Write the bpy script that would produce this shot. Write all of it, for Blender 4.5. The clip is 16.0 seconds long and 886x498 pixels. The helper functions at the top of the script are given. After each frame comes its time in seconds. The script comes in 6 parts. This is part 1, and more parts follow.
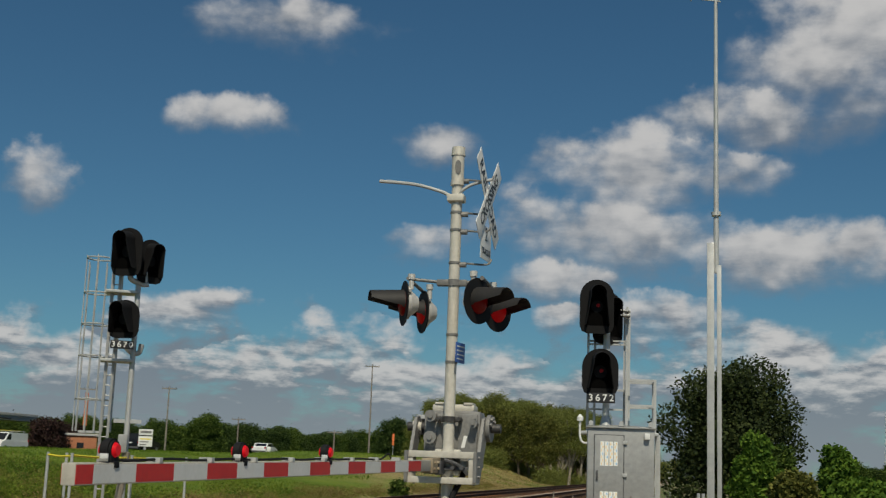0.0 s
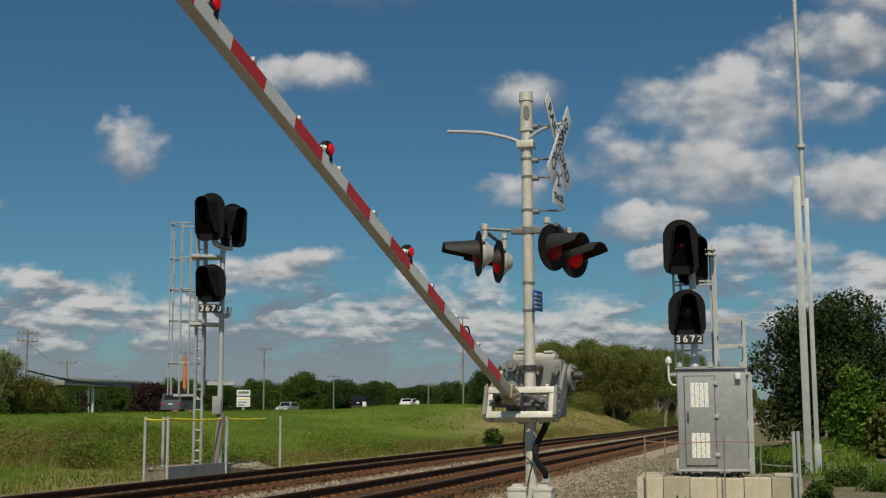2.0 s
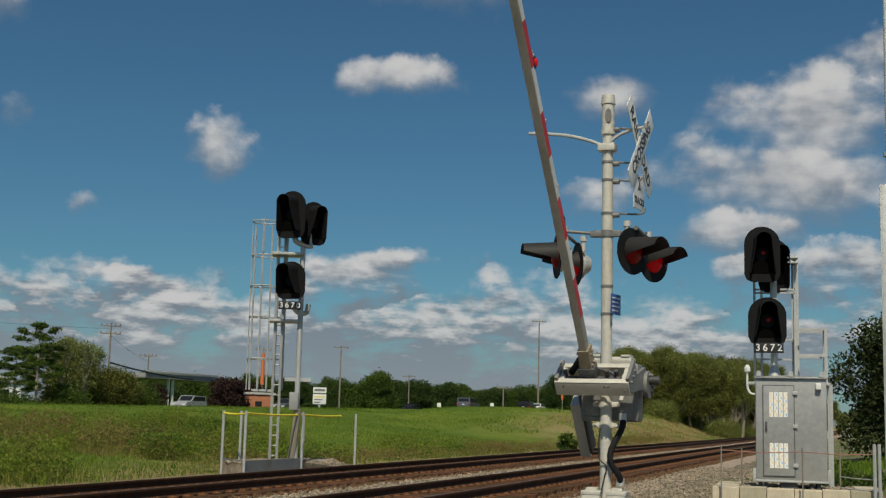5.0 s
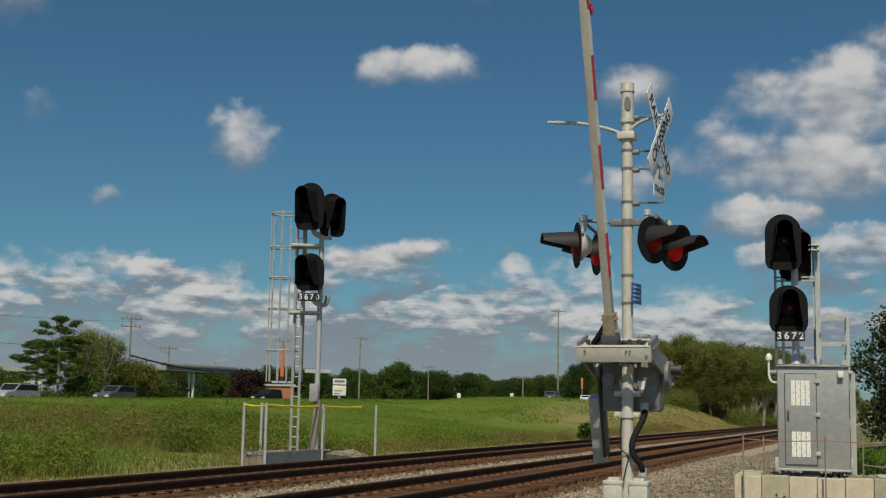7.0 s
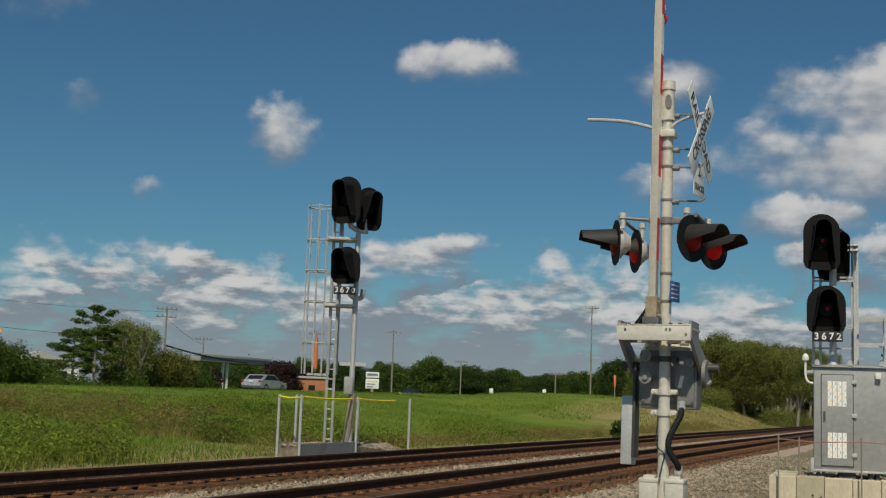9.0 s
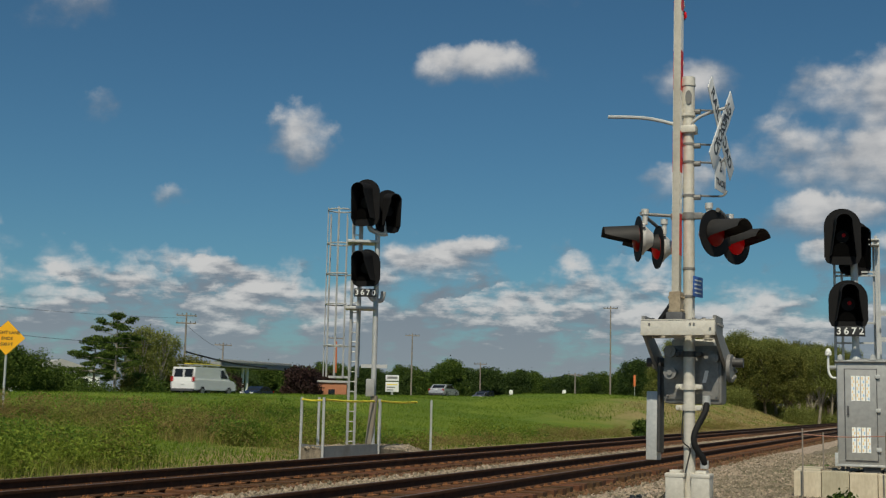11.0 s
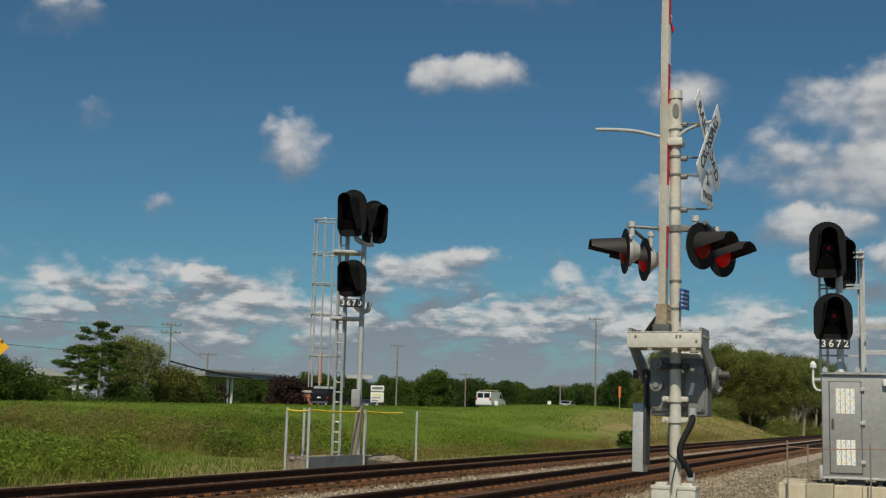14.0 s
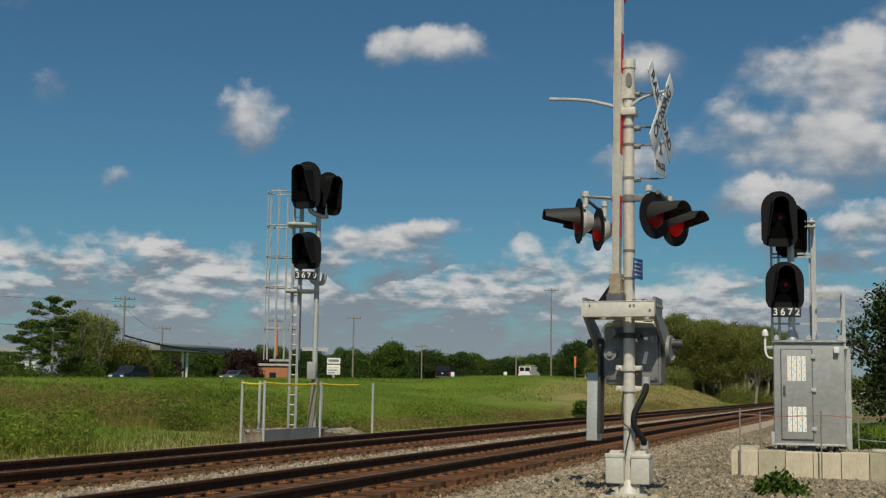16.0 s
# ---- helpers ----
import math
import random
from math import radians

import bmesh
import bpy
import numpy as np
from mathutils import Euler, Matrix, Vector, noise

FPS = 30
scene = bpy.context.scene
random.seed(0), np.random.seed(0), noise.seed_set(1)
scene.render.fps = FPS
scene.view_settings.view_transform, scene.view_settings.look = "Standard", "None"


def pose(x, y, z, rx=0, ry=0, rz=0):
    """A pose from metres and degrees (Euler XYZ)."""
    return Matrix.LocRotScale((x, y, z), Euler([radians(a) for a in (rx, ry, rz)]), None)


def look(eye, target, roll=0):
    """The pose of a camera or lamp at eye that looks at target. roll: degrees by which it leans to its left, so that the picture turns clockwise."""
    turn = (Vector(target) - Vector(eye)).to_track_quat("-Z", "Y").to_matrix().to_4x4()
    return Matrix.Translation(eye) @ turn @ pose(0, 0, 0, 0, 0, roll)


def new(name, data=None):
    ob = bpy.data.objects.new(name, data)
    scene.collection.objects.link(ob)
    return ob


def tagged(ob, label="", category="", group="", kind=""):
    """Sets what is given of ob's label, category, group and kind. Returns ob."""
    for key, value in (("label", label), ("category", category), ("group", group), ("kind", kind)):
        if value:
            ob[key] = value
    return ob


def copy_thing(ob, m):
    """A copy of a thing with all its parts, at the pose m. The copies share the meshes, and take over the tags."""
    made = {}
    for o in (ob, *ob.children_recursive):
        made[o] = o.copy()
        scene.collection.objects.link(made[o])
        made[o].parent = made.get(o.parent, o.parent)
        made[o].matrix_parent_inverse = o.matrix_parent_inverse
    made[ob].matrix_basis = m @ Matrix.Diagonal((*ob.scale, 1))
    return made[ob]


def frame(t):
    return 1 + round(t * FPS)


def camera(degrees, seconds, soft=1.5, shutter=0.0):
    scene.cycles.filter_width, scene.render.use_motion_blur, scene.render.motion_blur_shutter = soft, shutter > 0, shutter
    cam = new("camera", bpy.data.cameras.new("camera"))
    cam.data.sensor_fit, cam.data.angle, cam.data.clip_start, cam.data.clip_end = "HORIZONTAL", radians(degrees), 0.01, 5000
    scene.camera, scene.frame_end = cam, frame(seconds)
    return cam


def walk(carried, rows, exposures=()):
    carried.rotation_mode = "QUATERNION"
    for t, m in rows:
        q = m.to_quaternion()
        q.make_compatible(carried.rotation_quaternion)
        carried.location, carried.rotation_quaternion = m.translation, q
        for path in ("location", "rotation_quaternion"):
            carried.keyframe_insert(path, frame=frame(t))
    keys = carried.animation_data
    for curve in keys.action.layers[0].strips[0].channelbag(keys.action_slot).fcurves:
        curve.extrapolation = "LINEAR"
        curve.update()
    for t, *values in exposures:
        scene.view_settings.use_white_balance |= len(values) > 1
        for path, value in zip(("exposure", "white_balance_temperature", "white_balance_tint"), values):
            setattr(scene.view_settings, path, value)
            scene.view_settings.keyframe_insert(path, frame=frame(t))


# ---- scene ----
from mathutils import geometry

EYE_Z = 1.25          # above the rail tops, which lie at z = 0; the tracks run along y
TRACK_YAW = 22.495


def az(a, d, z=0.0):
    """The place d metres from the viewer at the bearing a."""
    r = radians(a - TRACK_YAW)
    return Vector((d * math.sin(r), d * math.cos(r), z))


# ---------------------------------------------------------------- camera
cam = camera(39.4, 16.0, soft=1.25, shutter=0.3)
PATH = [
    (0, 10.9, 10.07, -2.09, -0.069, -0.061, 1.269), (0.5, 12.89, 9.72, -0.86, 0.047, -0.053, 1.286),
    (1, 14.93, 6.81, 0.22, 0.046, 0.112, 1.279), (1.5, 15.43, 7.31, 0.02, 0.054, 0.069, 1.276),
    (2, 15.3, 7.71, 0.28, 0.038, 0.115, 1.288), (2.5, 15.69, 7.93, 0.2, 0.05, 0.084, 1.277),
    (3, 16.01, 8.26, -0.13, 0.049, 0.094, 1.274), (3.5, 16.29, 8.36, -0.78, 0.056, 0.05, 1.264),
    (4, 17.13, 8.35, -1.19, 0.061, 0.029, 1.256), (6.5, 19.7, 7.03, -1.29, 0.014, 0.106, 1.27),
    (7, 19.61, 7.33, -1.06, 0.019, 0.098, 1.265), (7.5, 20.77, 7.52, -1.21, 0.032, 0.065, 1.279),
    (8, 21.41, 8.02, -1.72, 0.023, 0.016, 1.271), (8.5, 21.41, 7.4, -1.87, -0.004, 0.04, 1.265),
    (9, 21.07, 7.05, -2.03, -0.01, 0.019, 1.261), (11.5, 22.27, 7.21, -1.0, -0.05, -0.069, 1.206),
    (12, 22.72, 7.22, -1.09, -0.042, -0.069, 1.222), (12.5, 22.49, 7.37, -0.79, -0.052, -0.049, 1.224),
    (13, 22.33, 7.69, -1.3, -0.043, -0.062, 1.215), (13.5, 21.82, 8.32, -1.38, -0.051, -0.106, 1.226),
    (14, 21.27, 7.65, -1.46, -0.059, -0.08, 1.218), (14.5, 20.55, 7.4, -1.37, -0.049, -0.084, 1.218),
    (15, 19.47, 6.78, -1.13, -0.059, -0.035, 1.216), (15.5, 19.27, 6.67, -1.11, -0.054, -0.05, 1.215),
    (16, 19.28, 6.39, -0.85, -0.058, -0.027, 1.213),
]
EXPOSURES = ((0, -0.14), (1.0, -0.06), (4.0, -0.06), (8.0, -0.02), (11.5, 0.0), (16.0, 0.03))
walk(cam, [(t, pose(x, y, z, 90 + p, r, w)) for t, w, p, r, x, y, z in PATH], EXPOSURES)

# ---------------------------------------------------------------- light
SUN_BEARING, SUN_HEIGHT = 166.0, 51.0      # bearing clockwise from +y, and elevation
world = bpy.data.worlds.new("sky")
scene.world = world
world.use_nodes = True
WT = world.node_tree
WN, WL = WT.nodes, WT.links
WN.clear()


def wmath(op, a, b=None, c=None, clamp=False):
    nd = WN.new("ShaderNodeMath")
    nd.operation, nd.use_clamp = op, clamp
    for i, v in enumerate((a, b, c)):
        if v is None:
            continue
        if isinstance(v, (int, float)):
            nd.inputs[i].default_value = v
        else:
            WL.new(v, nd.inputs[i])
    return nd.outputs[0]


def wvec(op, a, b=None):
    nd = WN.new("ShaderNodeVectorMath")
    nd.operation = op
    for i, v in enumerate((a, b)):
        if v is None:
            continue
        if isinstance(v, (tuple, Vector)):
            nd.inputs[i].default_value = v
        else:
            WL.new(v, nd.inputs[i])
    return nd.outputs["Value"] if op == "DOT_PRODUCT" else nd.outputs["Vector"]


def wnoise(vec, scale, detail, rough):
    nd = WN.new("ShaderNodeTexNoise")
    WL.new(vec, nd.inputs["Vector"])
    nd.inputs["Scale"].default_value, nd.inputs["Detail"].default_value, nd.inputs["Roughness"].default_value = scale, detail, rough
    return nd


def wrange(v, a, b, c, d):
    nd = WN.new("ShaderNodeMapRange")
    nd.interpolation_type = "SMOOTHSTEP"
    WL.new(v, nd.inputs[0])
    for i, k in enumerate((a, b, c, d)):
        nd.inputs[i + 1].default_value = k
    return nd.outputs[0]


def wmix(f, a, b):
    nd = WN.new("ShaderNodeMix")
    nd.data_type = "RGBA"
    for sock, v in ((nd.inputs["Factor"], f), (nd.inputs[6], a), (nd.inputs[7], b)):
        if isinstance(v, (int, float, tuple)):
            sock.default_value = v
        else:
            WL.new(v, sock)
    return nd.outputs[2]


sky = WN.new("ShaderNodeTexSky")
sky.sky_type, sky.sun_disc = "NISHITA", False
sky.sun_elevation, sky.sun_rotation = radians(SUN_HEIGHT), radians(SUN_BEARING)
sky.air_density, sky.dust_density, sky.ozone_density = 1.0, 0.25, 2.2
tint = wmix(1.0, sky.outputs["Color"], (0.468, 0.815, 0.93, 1))
tint.node.blend_type = "MULTIPLY"
way = WN.new("ShaderNodeTexCoord").outputs["Generated"]
xyz = WN.new("ShaderNodeSeparateXYZ")
WL.new(way, xyz.inputs[0])
# fair-weather cloud goes on behind the viewer and overhead
far_clouds = wnoise(wvec("MULTIPLY", way, (1.0, 1.0, 2.2)), 3.2, 6, 0.55)
rest = wmath("MULTIPLY", wrange(far_clouds.outputs["Fac"], 0.5, 0.66, 0.0, 0.9), wrange(xyz.outputs["Y"], 0.35, 0.6, 1.0, 0.0))
whole = wmix(rest, tint, (8.0, 8.2, 8.6, 1))
back = WN.new("ShaderNodeBackground")
back.inputs["Strength"].default_value = 0.056
WL.new(whole, back.inputs["Color"])
WL.new(back.outputs[0], WN.new("ShaderNodeOutputWorld").inputs[0])

sun_data = bpy.data.lights.new("sun", "SUN")
sun_data.energy, sun_data.angle, sun_data.color = 3.55, radians(0.6), (1.0, 0.925, 0.74)
sun = new("sun", sun_data)
sr, se = radians(SUN_BEARING), radians(SUN_HEIGHT)
sun.matrix_world = look(Vector((math.sin(sr) * math.cos(se), math.cos(sr) * math.cos(se), math.sin(se))) * 50, (0, 0, 0))
scene.view_settings.exposure = 0.0

# ---------------------------------------------------------------- the cloud layer: a far shell ahead that drifts slowly
M_CLOUD = bpy.data.materials.new("cumulus")
M_CLOUD.use_nodes = True
WT = M_CLOUD.node_tree
WN, WL = WT.nodes, WT.links
WN.clear()
way = wvec("NORMALIZE", WN.new("ShaderNodeTexCoord").outputs["Object"])
warp = wnoise(way, 11.0, 6, 0.6)
warp2 = wnoise(way, 38.0, 4, 0.6)
bent = wvec("ADD", way, wvec("MULTIPLY", wvec("SUBTRACT", warp.outputs["Color"], (0.5, 0.5, 0.5)), (0.05, 0.05, 0.03)))
bent = wvec("ADD", bent, wvec("MULTIPLY", wvec("SUBTRACT", warp2.outputs["Color"], (0.5, 0.5, 0.5)), (0.024, 0.024, 0.018)))
cover, shade = None, None


def cloud(bearing, height, wide, tall, strength=1.0):
    """One cumulus in the sky's shader: a soft oval of cover, brighter at its top than at its base."""
    global cover, shade
    r, e = radians(bearing - TRACK_YAW), radians(height)
    c = Vector((math.sin(r) * math.cos(e), math.cos(r) * math.cos(e), math.sin(e)))
    right = Vector((math.cos(r), -math.sin(r), 0))
    up = right.cross(c)
    a = wvec("DOT_PRODUCT", bent, right / radians(wide))
    b = wvec("SUBTRACT", bent, c)
    b = wvec("DOT_PRODUCT", b, up / radians(tall))
    q = wmath("SUBTRACT", strength, wmath("MULTIPLY_ADD", a, a, wmath("MULTIPLY", b, b)))
    top = wmath("ADD", wmath("MULTIPLY", b, 0.75), wmath("MULTIPLY", q, 0.1))
    if cover is None:
        cover, shade = q, top
    else:
        pick = wrange(wmath("SUBTRACT", q, cover), -0.45, 0.45, 0.0, 1.0)
        nd = WN.new("ShaderNodeMix")
        WL.new(pick, nd.inputs[0]); WL.new(shade, nd.inputs[2]); WL.new(top, nd.inputs[3])
        shade = nd.outputs[0]
        cover = wmath("MAXIMUM", cover, q)


for row in ((3.2, 20.1, 5.6, 1.7, 0.42), (1.0, 15.5, 3.0, 1.1, 0.8), (-7.4, 12.1, 1.7, 1.4), (29.5, 18.4, 4.2, 3.7), (25.5, 16.2, 3.6, 1.5),
            (20.8, 13.6, 5.0, 2.2), (19.0, 11.2, 5.8, 2.3), (11.2, 14.9, 2.6, 1.3, 0.45), (10.4, 10.1, 2.6, 1.1, 0.45), (17.0, 8.7, 3.0, 1.4)):
    cloud(*row)
for row in ((25.7, 10.0, 4.2, 1.8), (30.8, 9.9, 2.6, 1.5), (21.6, 7.0, 3.1, 1.2), (17.0, 7.0, 1.4, 0.9), (27.0, 5.0, 5.0, 1.7),
            (-16.4, 13.1, 1.3, 1.0, 0.3), (-13.0, 9.0, 1.3, 0.7, 0.35), (-18.4, 17.2, 3.0, 1.2, 0.5), (-14.8, 5.0, 1.9, 0.6), (-11.2, 5.8, 1.7, 0.7)):
    cloud(*row)
for row in ((-9.8, 4.6, 1.6, 1.5), (-1.0, 6.5, 2.9, 0.9), (0.6, 7.1, 1.6, 0.7), (-6.5, 4.2, 1.6, 0.8), (-18.7, 4.2, 2.0, 0.7), (6.2, 5.2, 2.4, 0.8),
            (2.6, 4.6, 2.2, 0.8), (10.9, 4.0, 3.0, 1.2)):
    cloud(*row)


def billow(vec):
    """Heaped round swellings at two sizes, about -0.4 to 0.4."""
    out = None
    for scale, gain in ((20.0, 0.62), (52.0, 0.38)):
        nd = WN.new("ShaderNodeTexVoronoi")
        nd.feature = "SMOOTH_F1"
        nd.inputs["Smoothness"].default_value = 0.35
        nd.inputs["Scale"].default_value = scale
        WL.new(vec, nd.inputs["Vector"])
        q = wmath("MULTIPLY", wmath("SUBTRACT", 0.42, nd.outputs["Distance"]), gain)
        out = q if out is None else wmath("ADD", out, q)
    return out


soft_way = wvec("ADD", way, wvec("MULTIPLY", wvec("SUBTRACT", warp2.outputs["Color"], (0.5, 0.5, 0.5)), (0.02, 0.02, 0.014)))
high_way = wvec("ADD", soft_way, (0.0, 0.0, 0.014))
fine = wnoise(wvec("MULTIPLY", way, (1.0, 1.0, 1.4)), 21.0, 9, 0.53)
heap = billow(soft_way)
dense = wmath("ADD", wmath("ADD", cover, wmath("MULTIPLY", wmath("SUBTRACT", fine.outputs["Fac"], 0.5), 2.9)), wmath("MULTIPLY", heap, 0.9))
# edges: sharp on the tops, frayed below
spread = wrange(shade, -0.4, 0.5, 2.0, 1.15)
mask = wrange(wmath("DIVIDE", wmath("ADD", dense, 0.5), spread), 0.0, 1.0, 0.0, 1.0)
xyz = WN.new("ShaderNodeSeparateXYZ")
WL.new(way, xyz.inputs[0])
band_way = wvec("MULTIPLY", way, (1.0, 1.0, 3.2))
band = wnoise(band_way, 16.0, 8, 0.6)
band_up = wnoise(wvec("ADD", band_way, (0.0, 0.0, 0.014)), 16.0, 8, 0.6)
low_band = wmath("MULTIPLY", wrange(wmath("ADD", xyz.outputs["Z"], wmath("MULTIPLY", wmath("SUBTRACT", 0.5, fine.outputs["Fac"]), 0.16)), 0.085, 0.12, 1.0, 0.0), wrange(wmath("ADD", band.outputs["Fac"], wmath("MULTIPLY", heap, 0.35)), 0.27, 0.47, 0.3, 0.97))
mask = wmath("MAXIMUM", mask, low_band)
# sunlit upper edges and grey undersides are painted into the clouds' glow colour
relief = wmath("MULTIPLY", wmath("SUBTRACT", heap, billow(high_way)), 1.5)
ridge = wmath("MULTIPLY", wmath("SUBTRACT", band.outputs["Fac"], band_up.outputs["Fac"]), wrange(xyz.outputs["Z"], 0.08, 0.16, 7.0, 1.4))
grain = wmath("MULTIPLY", wmath("SUBTRACT", fine.outputs["Fac"], 0.5), 0.5)
thick = wmath("MULTIPLY", wmath("SUBTRACT", mask, 0.6), 0.45)
glow = wrange(wmath("ADD", wmath("ADD", wmath("ADD", shade, relief), wmath("ADD", ridge, grain)), thick), -0.75, 1.05, 0.0, 1.0)
puff = wmix(glow, (0.18, 0.21, 0.25, 1), (0.6, 0.59, 0.575, 1))
# horizon haze, painted as a pale tint over the low cloud
veil = wrange(xyz.outputs["Z"], 0.015, 0.11, 0.32, 0.0)
puff = wmix(veil, puff, (0.33, 0.365, 0.395, 1))
shine = WN.new("ShaderNodeEmission")
WL.new(puff, shine.inputs["Color"])
clear = WN.new("ShaderNodeBsdfTransparent")
both = WN.new("ShaderNodeMixShader")
WL.new(wmath("MULTIPLY", mask, 0.93), both.inputs[0])
WL.new(clear.outputs[0], both.inputs[1]), WL.new(shine.outputs[0], both.inputs[2])
WL.new(both.outputs[0], WN.new("ShaderNodeOutputMaterial").inputs[0])
bm = bmesh.new()
shell = [[bm.verts.new((1900 * math.sin(radians(b)) * math.cos(radians(e)), 1900 * math.cos(radians(b)) * math.cos(radians(e)), 1900 * math.sin(radians(e))))
          for b in range(-75, 46, 3)] for e in range(-3, 46, 3)]
for r0, r1 in zip(shell, shell[1:]):
    for k in range(len(r0) - 1):
        bm.faces.new((r0[k], r0[k + 1], r1[k + 1], r1[k]))
me = bpy.data.meshes.new("backdrop")
bm.to_mesh(me)
bm.free()
me.materials.append(M_CLOUD)
clouds = new("backdrop", me)
tagged(clouds, "white and grey cumulus clouds drifting in a blue sky", "clouds", kind="structure")

# ---------------------------------------------------------------- materials


def surface(name, dark, light, scale=3.0, rough=0.7, metal=0.0, bump=0.0, fine_scale=None, stain=None, amount=0.0, island=0.0, thing=0.0,
            translucent=0.0, stretch=(1, 1, 1), spec=0.5):
    """A node material: two tones mixed by noise at two scales, optional stains, relief, and a change from piece to piece."""
    m = bpy.data.materials.new(name)
    m.use_nodes = True
    N, L = m.node_tree.nodes, m.node_tree.links
    bs = N["Principled BSDF"]
    co = N.new("ShaderNodeTexCoord")
    mp = N.new("ShaderNodeMapping")
    mp.inputs["Scale"].default_value = stretch
    L.new(co.outputs["Object"], mp.inputs[0])

    def noise_at(s, d=5):
        n = N.new("ShaderNodeTexNoise")
        n.inputs["Scale"].default_value, n.inputs["Detail"].default_value, n.inputs["Roughness"].default_value = s, d, 0.6
        L.new(mp.outputs[0], n.inputs["Vector"])
        return n.outputs["Fac"]
    big, small = noise_at(scale), noise_at(fine_scale or scale * 9, 3)
    mixf = N.new("ShaderNodeMath"); mixf.operation = "MULTIPLY_ADD"
    L.new(small, mixf.inputs[0]); mixf.inputs[1].default_value = 0.5
    half = N.new("ShaderNodeMath"); half.operation = "MULTIPLY"; half.inputs[1].default_value = 0.5
    L.new(big, half.inputs[0]); L.new(half.outputs[0], mixf.inputs[2])
    rg = N.new("ShaderNodeMapRange"); rg.inputs[1].default_value, rg.inputs[2].default_value = 0.32, 0.68
    L.new(mixf.outputs[0], rg.inputs[0])
    mx = N.new("ShaderNodeMix"); mx.data_type = "RGBA"
    L.new(rg.outputs[0], mx.inputs[0])
    mx.inputs[6].default_value, mx.inputs[7].default_value = (*dark, 1), (*light, 1)
    col = mx.outputs[2]
    if stain:
        sn = N.new("ShaderNodeMapRange"); sn.inputs[1].default_value, sn.inputs[2].default_value = 0.52, 0.7
        L.new(noise_at(scale * 0.6, 7), sn.inputs[0])
        am = N.new("ShaderNodeMath"); am.operation = "MULTIPLY"; am.inputs[1].default_value = amount
        L.new(sn.outputs[0], am.inputs[0])
        sx = N.new("ShaderNodeMix"); sx.data_type = "RGBA"
        L.new(am.outputs[0], sx.inputs[0]); L.new(col, sx.inputs[6]); sx.inputs[7].default_value = (*stain, 1)
        col = sx.outputs[2]
    if island or thing:
        hs = N.new("ShaderNodeHueSaturation")
        src = N.new("ShaderNodeNewGeometry").outputs["Random Per Island"] if island else N.new("ShaderNodeObjectInfo").outputs["Random"]
        k = island or thing
        vr = N.new("ShaderNodeMapRange"); vr.inputs[3].default_value, vr.inputs[4].default_value = 1 - k, 1 + k
        L.new(src, vr.inputs[0]); L.new(vr.outputs[0], hs.inputs["Value"])
        hr = N.new("ShaderNodeMapRange"); hr.inputs[3].default_value, hr.inputs[4].default_value = 0.5 + 0.04 * k, 0.5 - 0.04 * k
        L.new(src, hr.inputs[0]); L.new(hr.outputs[0], hs.inputs["Hue"])
        L.new(col, hs.inputs["Color"])
        col = hs.outputs[0]
    L.new(col, bs.inputs["Base Color"])
    bs.inputs["Metallic"].default_value = metal
    bs.inputs["Specular IOR Level"].default_value = spec
    rr = N.new("ShaderNodeMapRange"); rr.inputs[3].default_value, rr.inputs[4].default_value = max(0.02, rough - 0.1), min(1, rough + 0.1)
    L.new(small, rr.inputs[0]); L.new(rr.outputs[0], bs.inputs["Roughness"])
    if bump:
        bp = N.new("ShaderNodeBump"); bp.inputs["Strength"].default_value = bump; bp.inputs["Distance"].default_value = 0.02
        L.new(mixf.outputs[0], bp.inputs["Height"]); L.new(bp.outputs[0], bs.inputs["Normal"])
    if translucent:
        tr = N.new("ShaderNodeBsdfTranslucent"); L.new(col, tr.inputs["Color"])
        ms = N.new("ShaderNodeMixShader"); ms.inputs[0].default_value = translucent
        L.new(bs.outputs[0], ms.inputs[1]); L.new(tr.outputs[0], ms.inputs[2])
        L.new(ms.outputs[0], N["Material Output"].inputs[0])
    return m


def glowing(name, colour, strength):
    m = bpy.data.materials.new(name)
    m.use_nodes = True
    bs = m.node_tree.nodes["Principled BSDF"]
    bs.inputs["Base Color"].default_value = (*colour, 1)
    bs.inputs["Emission Color"].default_value = (*colour, 1)
    bs.inputs["Emission Strength"].default_value = strength
    bs.inputs["Roughness"].default_value = 0.4
    bs.inputs["Specular IOR Level"].default_value = 0.2
    return m


